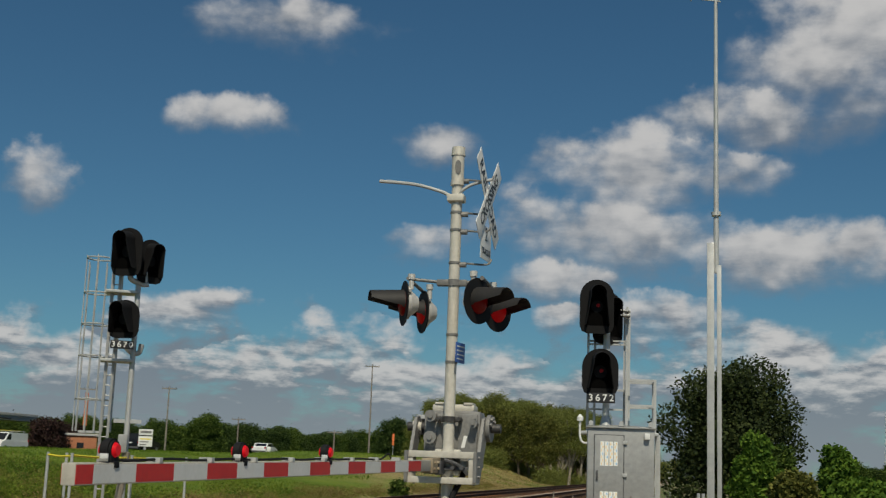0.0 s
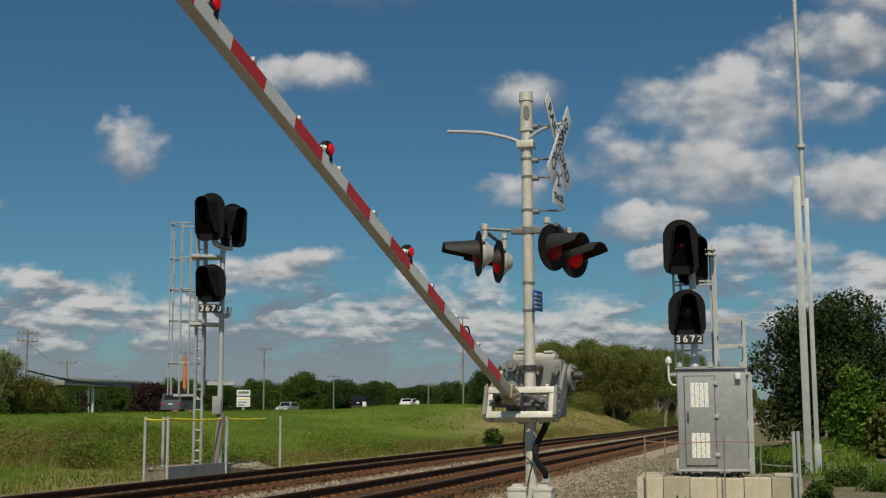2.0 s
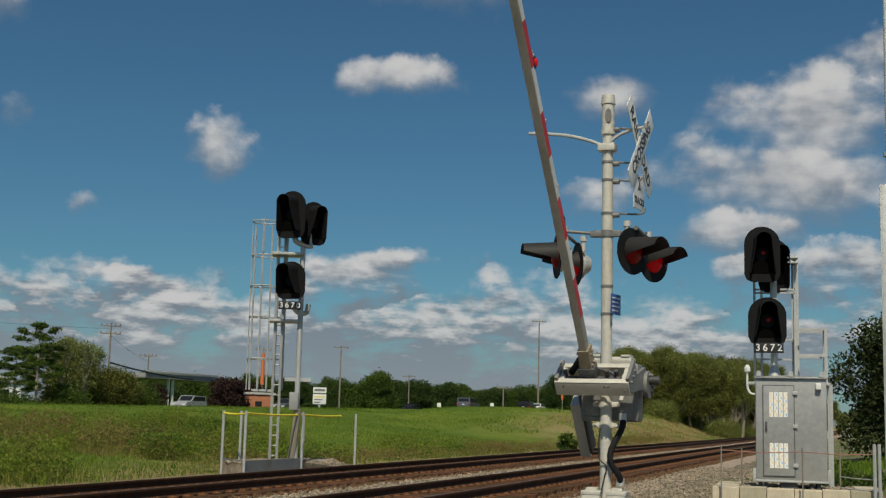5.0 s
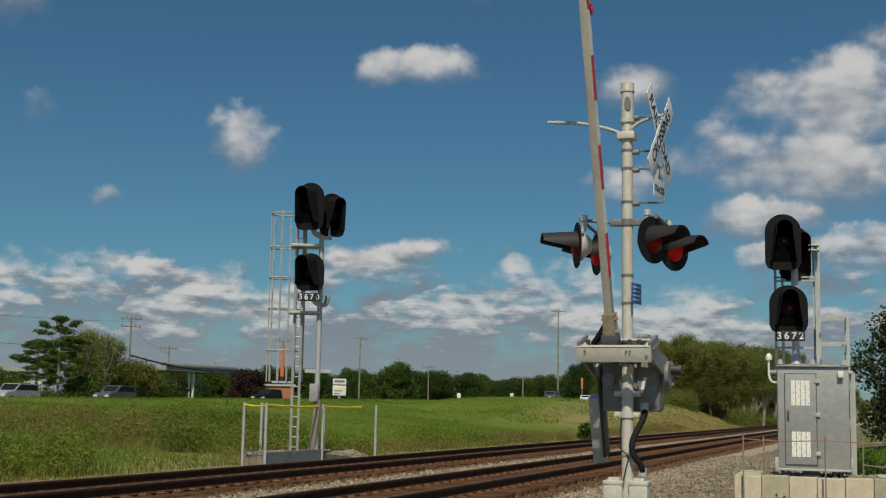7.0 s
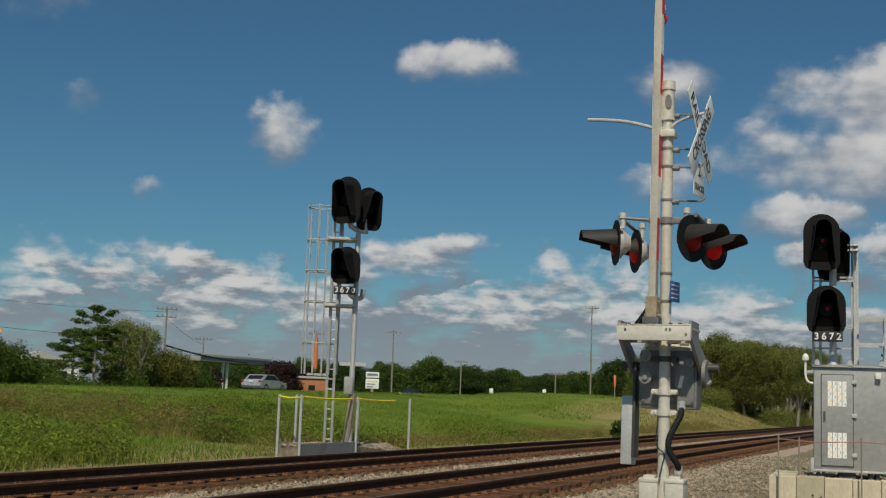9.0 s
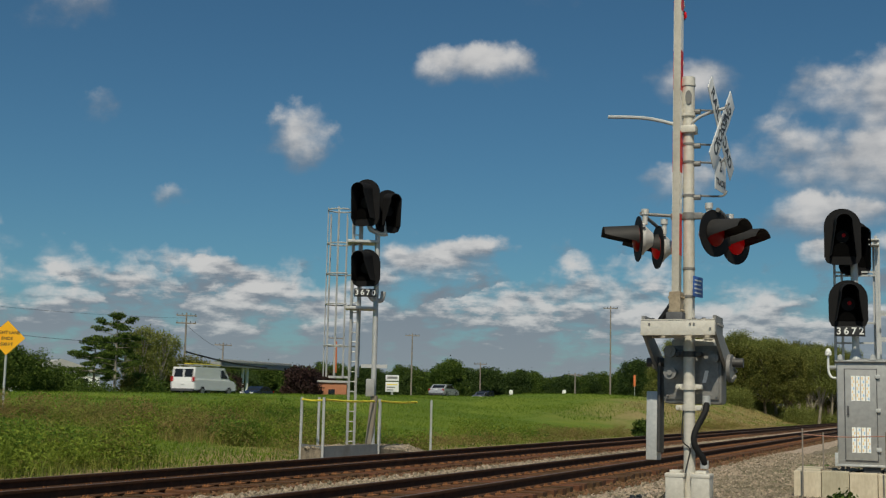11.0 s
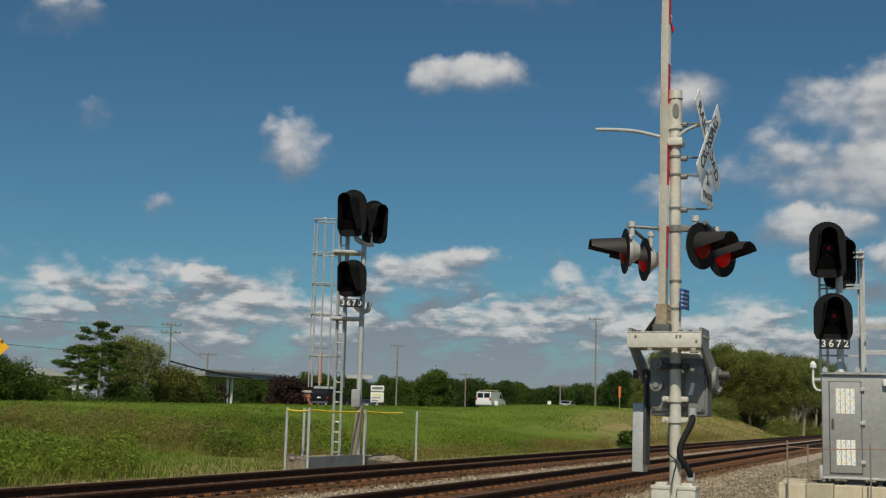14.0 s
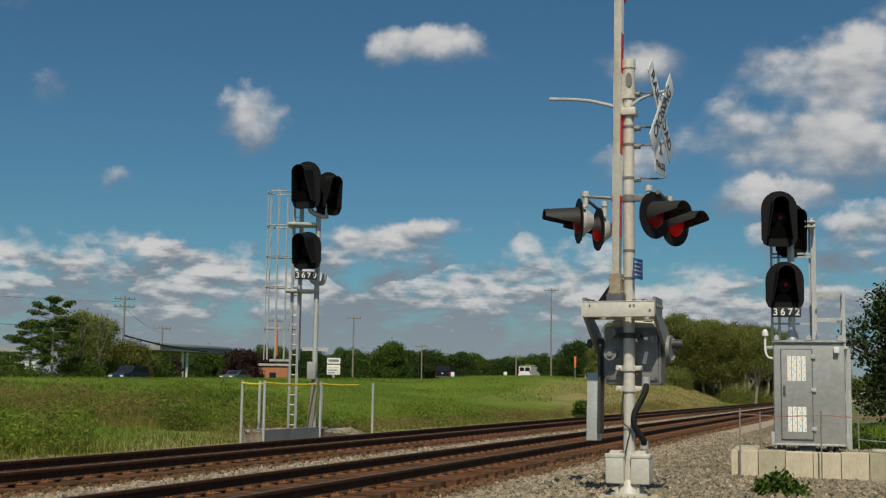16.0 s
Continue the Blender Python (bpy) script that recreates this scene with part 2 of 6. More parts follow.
def zoned_ground():
    """Gravel round the tracks, mown and rough grass in the field, bare dirt on the near side further on; noise frays the borders."""
    m = bpy.data.materials.new("ground_cover")
    m.use_nodes = True
    N, L = m.node_tree.nodes, m.node_tree.links
    bs = N["Principled BSDF"]
    co = N.new("ShaderNodeTexCoord")
    sp = N.new("ShaderNodeSeparateXYZ"); L.new(co.outputs["Object"], sp.inputs[0])

    def noise_at(s, d=6, r=0.6):
        n = N.new("ShaderNodeTexNoise")
        n.inputs["Scale"].default_value, n.inputs["Detail"].default_value, n.inputs["Roughness"].default_value = s, d, r
        L.new(co.outputs["Object"], n.inputs["Vector"])
        return n.outputs["Fac"]

    def calc(op, a, b, c=None):
        nd = N.new("ShaderNodeMath"); nd.operation = op
        for i, v in enumerate((a, b, c)):
            if v is None:
                continue
            if isinstance(v, (int, float)):
                nd.inputs[i].default_value = v
            else:
                L.new(v, nd.inputs[i])
        return nd.outputs[0]

    def step(v, a, b, c=0.0, d=1.0):
        nd = N.new("ShaderNodeMapRange"); nd.interpolation_type = "SMOOTHSTEP"; L.new(v, nd.inputs[0])
        for i, k in enumerate((a, b, c, d)):
            nd.inputs[i + 1].default_value = k
        return nd.outputs[0]

    def mix(f, a, b):
        nd = N.new("ShaderNodeMix"); nd.data_type = "RGBA"; L.new(f, nd.inputs[0])
        for s, v in ((nd.inputs[6], a), (nd.inputs[7], b)):
            if isinstance(v, tuple):
                s.default_value = (*v, 1)
            else:
                L.new(v, s)
        return nd.outputs[2]
    wide, mid, tiny, grit = noise_at(0.12), noise_at(0.9), noise_at(7.0), noise_at(24.0, 4, 0.7)
    x = calc("ADD", sp.outputs["X"], calc("MULTIPLY", calc("SUBTRACT", mid, 0.5), 3.0))
    y = calc("ADD", sp.outputs["Y"], calc("MULTIPLY", calc("SUBTRACT", mid, 0.5), 6.0))
    lawn = mix(step(wide, 0.38, 0.62), (0.085, 0.15, 0.014), (0.15, 0.205, 0.02))
    lawn = mix(step(tiny, 0.35, 0.75, 0.0, 0.5), lawn, (0.19, 0.22, 0.045))
    dry = mix(step(tiny, 0.35, 0.65), (0.22, 0.16, 0.07), (0.37, 0.29, 0.14))
    # drier towards the cutting and at the foot of the field
    foot = calc("MULTIPLY", step(x, -21.5, -17.5), step(mid, 0.3, 0.5))
    patch = calc("ADD", calc("MULTIPLY", noise_at(0.35), 0.6), calc("MULTIPLY", tiny, 0.4))
    slope = calc("MULTIPLY", calc("MULTIPLY", step(y, 78.0, 98.0), step(x, -30.0, -21.0)), step(patch, 0.4, 0.52, 0.15, 0.95))
    green = mix(calc("MAXIMUM", foot, slope), lawn, dry)
    gravel = mix(step(grit, 0.35, 0.7), (0.11, 0.088, 0.06), (0.4, 0.335, 0.24))
    gravel = mix(step(mid, 0.4, 0.75, 0.0, 0.6), gravel, (0.24, 0.2, 0.16))
    dirt = mix(step(tiny, 0.35, 0.7), (0.16, 0.115, 0.08), (0.33, 0.25, 0.18))
    weeds = mix(step(tiny, 0.3, 0.7), (0.045, 0.1, 0.015), (0.11, 0.19, 0.03))
    near_side = mix(calc("MULTIPLY", step(y, 24.0, 32.0), step(x, -4.8, -3.2)), gravel, mix(step(mid, 0.44, 0.56), dirt, weeds))
    cover_all = mix(step(x, -16.5, -15.3), green, near_side)
    L.new(cover_all, bs.inputs["Base Color"])
    bs.inputs["Roughness"].default_value = 0.95
    bs.inputs["Specular IOR Level"].default_value = 0.15
    bp = N.new("ShaderNodeBump"); bp.inputs["Strength"].default_value = 0.9; bp.inputs["Distance"].default_value = 0.05
    L.new(calc("ADD", grit, tiny), bp.inputs["Height"]); L.new(bp.outputs[0], bs.inputs["Normal"])
    return m


M_GROUND = zoned_ground()
M_STONE = surface("ballast_stone", (0.075, 0.06, 0.04), (0.43, 0.355, 0.25), 6, 0.9, bump=0.5, island=0.45)
M_RUSTSTONE = surface("rusty_ballast", (0.045, 0.026, 0.012), (0.2, 0.11, 0.046), 6, 0.9, bump=0.5, island=0.4)
M_RUST = surface("rusty_rail_steel", (0.032, 0.016, 0.009), (0.09, 0.042, 0.02), 4, 0.85, 0.0, 0.3, spec=0.25)
M_RAILTOP = surface("worn_rail_head", (0.085, 0.055, 0.04), (0.16, 0.11, 0.08), 5, 0.55, 0.3)
M_TIE = surface("weathered_tie_wood", (0.035, 0.016, 0.007), (0.15, 0.065, 0.022), 3, 0.9, bump=0.6, thing=0.35, stretch=(0.6, 6, 6))
M_PLATE = surface("rusty_tie_plate", (0.15, 0.06, 0.022), (0.32, 0.14, 0.05), 8, 0.8, 0.2, 0.3)
M_SILVER = surface("aluminium_paint", (0.52, 0.49, 0.42), (0.7, 0.665, 0.59), 2.5, 0.5, 0.15, 0.1, stain=(0.3, 0.25, 0.19), amount=0.4)
M_GALV = surface("galvanised_steel", (0.42, 0.43, 0.43), (0.6, 0.6, 0.58), 3.5, 0.5, 0.35, 0.08, stain=(0.3, 0.28, 0.25), amount=0.3)
M_CAB = surface("brushed_cabinet_aluminium", (0.3, 0.3, 0.29), (0.42, 0.42, 0.41), 1.4, 0.48, 0.35, 0.05, stain=(0.25, 0.24, 0.22), amount=0.35)
M_DARKGREY = surface("dark_grey_casting", (0.06, 0.062, 0.066), (0.11, 0.11, 0.115), 4, 0.6, 0.1, 0.15)
M_MECH = surface("grey_mechanism_casting", (0.14, 0.14, 0.14), (0.26, 0.255, 0.24), 3, 0.55, 0.2, 0.15, stain=(0.12, 0.1, 0.08), amount=0.5)
M_BLACK = surface("flat_black_paint", (0.005, 0.005, 0.006), (0.012, 0.012, 0.013), 5, 0.7, 0, 0.05, spec=0.25)
M_CASTING = surface("dark_oily_casting", (0.035, 0.035, 0.036), (0.085, 0.08, 0.075), 3, 0.5, 0.2, 0.15, stain=(0.06, 0.045, 0.035), amount=0.5)
M_CASE = surface("grey_painted_case", (0.17, 0.168, 0.163), (0.28, 0.275, 0.26), 3, 0.5, 0.15, 0.12, stain=(0.1, 0.085, 0.07), amount=0.5)
M_LAMPCASE = surface("silver_lamp_housing", (0.5, 0.49, 0.46), (0.66, 0.64, 0.6), 4, 0.45, 0.2, 0.1, stain=(0.3, 0.27, 0.22), amount=0.4)
M_SHEET = surface("blue_grey_steel_sheet", (0.14, 0.16, 0.17), (0.22, 0.24, 0.25), 2, 0.6, 0.2, 0.1, stain=(0.1, 0.08, 0.06), amount=0.4)
# near-black colour for the shade inside the signal hoods
M_HOODSHADE = surface("hood_shade_black", (0.0015, 0.0015, 0.0018), (0.003, 0.003, 0.003), 6, 0.95, spec=0.05)
M_CORD = surface("faded_red_cord", (0.28, 0.13, 0.09), (0.42, 0.22, 0.16), 6, 0.8)
M_SHOE = surface("weathered_tan_steel", (0.24, 0.19, 0.12), (0.42, 0.35, 0.25), 4, 0.7, 0.1, 0.15, stain=(0.1, 0.06, 0.03), amount=0.6)
M_HOOD = surface("faded_black_hood", (0.021, 0.02, 0.019), (0.034, 0.032, 0.031), 5, 0.6, 0, 0.05, spec=0.3)
M_SIGNALBLACK = surface("signal_black", (0.006, 0.006, 0.007), (0.012, 0.012, 0.013), 5, 0.8, 0, 0, spec=0.2)
M_RUBBER = surface("black_hose", (0.008, 0.008, 0.009), (0.016, 0.016, 0.016), 9, 0.7, 0, 0.1, spec=0.2)
M_WHITE = surface("white_reflective_sheet", (0.74, 0.73, 0.69), (0.84, 0.83, 0.8), 3, 0.5, stain=(0.5, 0.47, 0.4), amount=0.3)
M_RED = surface("red_reflective_sheet", (0.56, 0.022, 0.022), (0.68, 0.035, 0.03), 4, 0.5, stain=(0.4, 0.02, 0.02), amount=0.4)
M_ARM = surface("aged_arm_fibreglass", (0.4, 0.375, 0.32), (0.54, 0.51, 0.44), 3, 0.6, stain=(0.28, 0.24, 0.18), amount=0.5)
M_SIGNWHITE = surface("white_sign_paint", (0.7, 0.7, 0.68), (0.8, 0.8, 0.78), 3, 0.5)
M_INK = surface("black_sign_ink", (0.015, 0.015, 0.016), (0.025, 0.025, 0.026), 9, 0.5)
M_BLUE = surface("blue_sign_paint", (0.03, 0.1, 0.36), (0.05, 0.14, 0.45), 4, 0.45)
M_YELLOW = surface("yellow_sign_paint", (0.9, 0.42, 0.002), (0.95, 0.48, 0.004), 4, 0.6)
M_YELLOWPIPE = surface("yellow_safety_sleeve", (0.75, 0.6, 0.03), (0.82, 0.7, 0.06), 4, 0.5)
M_LENS = glowing("red_lens_dim", (0.1, 0.001, 0.001), 0.2)
M_LENS_ON = glowing("red_lens_lit", (0.24, 0.001, 0.002), 0.36)
M_LED = glowing("red_gate_lamp", (0.5, 0.006, 0.012), 0.35)
M_DOT = glowing("red_signal_lamp", (0.1, 0.002, 0.003), 0.35)
M_CONCRETE = surface("weathered_concrete", (0.42, 0.36, 0.25), (0.62, 0.55, 0.41), 2.2, 0.9, bump=0.4, stain=(0.18, 0.15, 0.11), amount=0.7, thing=0.28, stretch=(1, 1, 0.35))
M_ASPHALT = surface("asphalt", (0.04, 0.04, 0.04), (0.075, 0.072, 0.07), 3, 0.9, bump=0.3)
M_PANEL = surface("crossing_panel_concrete", (0.16, 0.15, 0.14), (0.27, 0.25, 0.23), 3, 0.9, bump=0.3)
M_BARK = surface("bark", (0.07, 0.05, 0.035), (0.17, 0.13, 0.095), 4, 0.95, bump=0.6, stretch=(4, 4, 0.7))
M_PALEBARK = surface("pale_bark", (0.2, 0.17, 0.13), (0.36, 0.32, 0.25), 4, 0.95, bump=0.5, stretch=(4, 4, 0.7))
M_LEAF = surface("green_leaves", (0.035, 0.07, 0.012), (0.1, 0.15, 0.022), 0.5, 0.75, island=0.5, translucent=0.25, spec=0.2)
M_LEAF_DARK = surface("dark_green_leaves", (0.022, 0.046, 0.011), (0.062, 0.1, 0.02), 0.4, 0.75, island=0.5, translucent=0.2, spec=0.2)
M_LEAF_DEEP = surface("deep_green_leaves", (0.013, 0.026, 0.007), (0.05, 0.066, 0.016), 0.35, 0.75, island=0.55, translucent=0.15, spec=0.2)
M_LEAF_BRIGHT = surface("bright_green_leaves", (0.05, 0.115, 0.012), (0.13, 0.22, 0.025), 0.6, 0.75, island=0.45, translucent=0.3, spec=0.2)
M_LEAF_RED = surface("purple_leaves", (0.028, 0.016, 0.014), (0.055, 0.03, 0.025), 0.5, 0.75, island=0.5, translucent=0.15, spec=0.2)
M_LEAF_OLIVE = surface("olive_leaves", (0.07, 0.085, 0.016), (0.18, 0.18, 0.04), 0.5, 0.75, island=0.5, translucent=0.25, spec=0.2)
M_GRASS = surface("grass_blades", (0.08, 0.15, 0.013), (0.16, 0.23, 0.024), 0.35, 0.8, island=0.4, translucent=0.3, spec=0.2)
M_STRAW = surface("dry_straw", (0.2, 0.17, 0.06), (0.42, 0.34, 0.14), 0.3, 0.85, island=0.5, translucent=0.25, spec=0.15)
M_LEAF_DRY = surface("pale_olive_leaves", (0.13, 0.16, 0.034), (0.26, 0.275, 0.075), 0.3, 0.8, island=0.3, translucent=0.4, spec=0.2)
M_STALK = surface("brown_stalks", (0.2, 0.165, 0.045), (0.36, 0.29, 0.11), 0.4, 0.85, island=0.5, translucent=0.3, spec=0.15)
M_WEED = surface("weed_stems", (0.15, 0.2, 0.03), (0.32, 0.31, 0.085), 0.3, 0.85, island=0.5, translucent=0.25, spec=0.2)
M_WEEDLEAF = surface("yellow_green_weed_leaves", (0.12, 0.19, 0.022), (0.23, 0.28, 0.04), 0.5, 0.8, island=0.28, translucent=0.35, spec=0.15)
M_WEEDOLIVE = surface("olive_weed_leaves", (0.15, 0.16, 0.035), (0.26, 0.25, 0.065), 0.4, 0.8, island=0.3, translucent=0.35, spec=0.15)
M_WEEDBROWN = surface("brown_seed_heads", (0.17, 0.125, 0.045), (0.29, 0.215, 0.085), 0.4, 0.85, island=0.3, translucent=0.3, spec=0.15)
M_POLE = surface("weathered_pole_wood", (0.17, 0.145, 0.12), (0.31, 0.27, 0.225), 2, 0.9, bump=0.4, stretch=(5, 5, 0.5))
M_WIRE = surface("black_cable", (0.012, 0.012, 0.012), (0.02, 0.02, 0.02), 5, 0.6)
M_BRICK = surface("orange_brick", (0.32, 0.12, 0.06), (0.46, 0.2, 0.1), 3, 0.9, bump=0.3)
M_ROOF = surface("pale_roof", (0.36, 0.35, 0.33), (0.48, 0.47, 0.45), 1.5, 0.7)
M_BRIDGE = surface("bridge_concrete", (0.24, 0.24, 0.24), (0.34, 0.34, 0.33), 1, 0.85, stain=(0.25, 0.25, 0.25), amount=0.4)
M_GLASS = surface("dark_car_glass", (0.012, 0.014, 0.016), (0.02, 0.022, 0.025), 2, 0.2, 0, spec=0.3)
M_CARWHITE = surface("white_car_paint", (0.72, 0.72, 0.7), (0.8, 0.8, 0.79), 1, 0.25)
M_CARSILVER = surface("silver_car_paint", (0.42, 0.43, 0.44), (0.52, 0.53, 0.54), 1, 0.28, 0.4)
M_CARBLACK = surface("black_car_paint", (0.005, 0.005, 0.007), (0.009, 0.01, 0.012), 1, 0.3, spec=0.3)
M_CARGREY = surface("grey_car_paint", (0.1, 0.11, 0.125), (0.16, 0.17, 0.19), 1, 0.25, 0.3)
M_CARBLUE = surface("dark_blue_car_paint", (0.012, 0.02, 0.045), (0.02, 0.03, 0.065), 1, 0.22)
M_TYRE = surface("tyre_rubber", (0.012, 0.012, 0.012), (0.025, 0.025, 0.025), 5, 0.85)
M_RIM = surface("alloy_rim", (0.22, 0.22, 0.22), (0.34, 0.34, 0.34), 4, 0.4, 0.5)
M_TAIL = surface("red_tail_lens", (0.35, 0.01, 0.01), (0.45, 0.02, 0.02), 5, 0.25)
M_HEAD = surface("clear_head_lens", (0.7, 0.7, 0.68), (0.8, 0.8, 0.8), 5, 0.15)
M_ORANGE = surface("orange_plastic", (0.6, 0.14, 0.04), (0.72, 0.2, 0.06), 3, 0.7)
M_LABELYELLOW = surface("amber_reflector", (0.86, 0.58, 0.2), (0.9, 0.7, 0.35), 25, 0.4)
M_LABELBLUE = surface("blue_reflector", (0.25, 0.5, 0.75), (0.4, 0.62, 0.82), 25, 0.4)
M_LABELWHITE = surface("white_reflector", (0.85, 0.85, 0.83), (0.9, 0.9, 0.88), 12, 0.4)

# ---------------------------------------------------------------- building tools


def box(bm, x0, x1, y0, y1, z0, z1, bevel=0.0, m=None):
    r = bmesh.ops.create_cube(bm, size=1, matrix=Matrix.LocRotScale(((x0 + x1) / 2, (y0 + y1) / 2, (z0 + z1) / 2), None, (abs(x1 - x0), abs(y1 - y0), abs(z1 - z0))))
    vs = r["verts"]
    if bevel:
        es = list({e for v in vs for e in v.link_edges})
        vs = [v for v in bmesh.ops.bevel(bm, geom=es, offset=bevel, segments=2, affect="EDGES", profile=0.6)["verts"]]
    if m is not None:
        bmesh.ops.transform(bm, matrix=m, verts=list({v for v in vs}) if not bevel else [v for v in bm.verts if v in set(vs)])
    return vs


def tube(bm, p0, p1, r0, r1=None, seg=12, caps=True):
    p0, p1 = Vector(p0), Vector(p1)
    d = p1 - p0
    q = Vector((0, 0, 1)).rotation_difference(d).to_matrix().to_4x4()
    bmesh.ops.create_cone(bm, cap_ends=caps, segments=seg, radius1=r0, radius2=r0 if r1 is None else r1, depth=d.length,
                          matrix=Matrix.Translation((p0 + p1) / 2) @ q)


def hose(bm, pts, r, seg=8, steps=6):
    """A round tube through points, smoothed."""
    pts = [Vector(p) for p in pts]
    path = []
    for i in range(len(pts) - 1):
        a, b, c, d = pts[max(i - 1, 0)], pts[i], pts[i + 1], pts[min(i + 2, len(pts) - 1)]
        for k in range(steps):
            t = k / steps
            path.append(0.5 * (2 * b + (c - a) * t + (2 * a - 5 * b + 4 * c - d) * t * t + (3 * b - a - 3 * c + d) * t ** 3))
    path.append(pts[-1])
    rings = []
    for i, p in enumerate(path):
        d = (path[min(i + 1, len(path) - 1)] - path[max(i - 1, 0)]).normalized()
        side = d.cross(Vector((0.13, 0.31, 0.94))).normalized()
        up = side.cross(d)
        rings.append([bm.verts.new(p + r * (math.cos(2 * math.pi * k / seg) * side + math.sin(2 * math.pi * k / seg) * up)) for k in range(seg)])
    for a, b in zip(rings, rings[1:]):
        for k in range(seg):
            bm.faces.new((a[k], a[(k + 1) % seg], b[(k + 1) % seg], b[k]))
    bm.faces.new(rings[0][::-1]), bm.faces.new(rings[-1])


def prism(bm, outline, depth, m=None):
    """A flat outline in x and z, thick along y from 0 to depth."""
    a = [bm.verts.new((x, 0, z)) for x, z in outline]
    b = [bm.verts.new((x, depth, z)) for x, z in outline]
    n = len(a)
    bm.faces.new(a), bm.faces.new(b[::-1])
    for i in range(n):
        bm.faces.new((a[i], b[i], b[(i + 1) % n], a[(i + 1) % n]))
    if m is not None:
        bmesh.ops.transform(bm, matrix=m, verts=a + b)


def mesh_of(name, bm, material, smooth=True):
    bmesh.ops.recalc_face_normals(bm, faces=bm.faces)
    me = bpy.data.meshes.new(name)
    bm.to_mesh(me)
    bm.free()
    me.materials.append(material)
    if smooth:
        for p in me.polygons:
            p.use_smooth = True
        me.set_sharp_from_angle(angle=radians(35))
    return me


def part(name, bm, material, parent, label="", m=None):
    ob = new(name, mesh_of(name, bm, material))
    ob.parent = parent
    if m is not None:
        ob.matrix_basis = m
    return tagged(ob, label) if label else ob


def thing(name, m, label, category, group="", kind=""):
    ob = new(name)
    ob.empty_display_size = 0.2
    ob.matrix_basis = m
    return tagged(ob, label, category, group, kind)


def solo(name, bm, material, m, label, category, group="", kind=""):
    ob = new(name, mesh_of(name, bm, material))
    ob.matrix_basis = m
    return tagged(ob, label, category, group, kind)


def quick(name, verts, faces, material):
    me = bpy.data.meshes.new(name)
    me.from_pydata(verts, [], faces)
    me.materials.append(material)
    return me


def words(text, size, material, parent, m, name="lettering", bold=0.0):
    """Lettering in the built-in font, turned to a mesh of its own: it lies in its x-y plane, centred."""
    cu = bpy.data.curves.new(name, "FONT")
    cu.body, cu.size, cu.align_x, cu.align_y, cu.extrude, cu.offset = text, size, "CENTER", "CENTER", 0.001, bold
    ob = new(name, cu)
    dg = bpy.context.evaluated_depsgraph_get()
    me = bpy.data.meshes.new_from_object(ob.evaluated_get(dg))
    bpy.data.objects.remove(ob)
    me.materials.clear()
    me.materials.append(material)
    ob = new(name, me)
    ob.parent, ob.matrix_basis = parent, m
    return ob


def smooth01(v, a, b):
    t = min(1.0, max(0.0, (v - a) / (b - a)))
    return t * t * (3 - 2 * t)


# ---------------------------------------------------------------- ground


def road_z(y):
    return 0.72 + 0.0104 * min(max(y, -20), 200)


def height(x, y):
    """The lie of the land: level at the tracks, a field that rises to the road, a bank beside the line further on."""
    near = 0.08 - 0.41 * smooth01(y, 15.5, 21.0)
    near += 0.38 * smooth01(x, -0.6, 1.5) * smooth01(y, 27, 36)
    bed = -0.36
    z = near + (bed - near) * smooth01(-x, 3.6, 5.6)
    if x < -14:
        field = -0.36 + (road_z(y) + 0.1 + 0.36) * smooth01(-x, 16.0, 47) ** 0.9 - 0.35 * smooth01(-x, 47.5, 49.5)
        bank = 2.7 * smooth01(y, 66, 118) * smooth01(-x, 15.5, 27) * (1 - smooth01(-x, 36, 52))
        z = max(field, bank - 0.36) if -x > 15 else field
        z += 0.25 * (noise.noise((x * 0.11, y * 0.11, 3.0))) * smooth01(-x, 16, 22) * (1 - smooth01(-x, 40, 46))
    z -= 0.55 * smooth01(-x, 58, 66)
    if x > 5:
        z += 0.5 * smooth01(x, 5, 14) * smooth01(y, 20, 40)
    return z + 0.03 * noise.noise((x * 0.7, y * 0.7, 0.0))


def line_of_steps(a, b, fine, lo, hi):
    out, v, s = [], a, fine
    while v < b:
        out.append(v)
        s = fine if lo <= v <= hi else min(s * 1.35, 400)
        v += s
    return out + [b]


xs = sorted({-q for q in line_of_steps(0, 2500, 1.2, 0, 60)} | {q for q in line_of_steps(0, 2500, 1.5, 0, 14)})
ys = sorted({-q for q in line_of_steps(0, 400, 3, 0, 9)} | {q for q in line_of_steps(0, 4200, 1.6, 0, 130)})
gv = [(x, y, height(x, y)) for y in ys for x in xs]
gf = [(j * len(xs) + i, j * len(xs) + i + 1, (j + 1) * len(xs) + i + 1, (j + 1) * len(xs) + i) for j in range(len(ys) - 1) for i in range(len(xs) - 1)]
ground = new("ground", quick("ground", gv, gf, M_GROUND))
for p in ground.data.polygons:
    p.use_smooth = True
tagged(ground, "green field, gravel and dirt that rise gently from the tracks to the road", "ground", kind="structure")

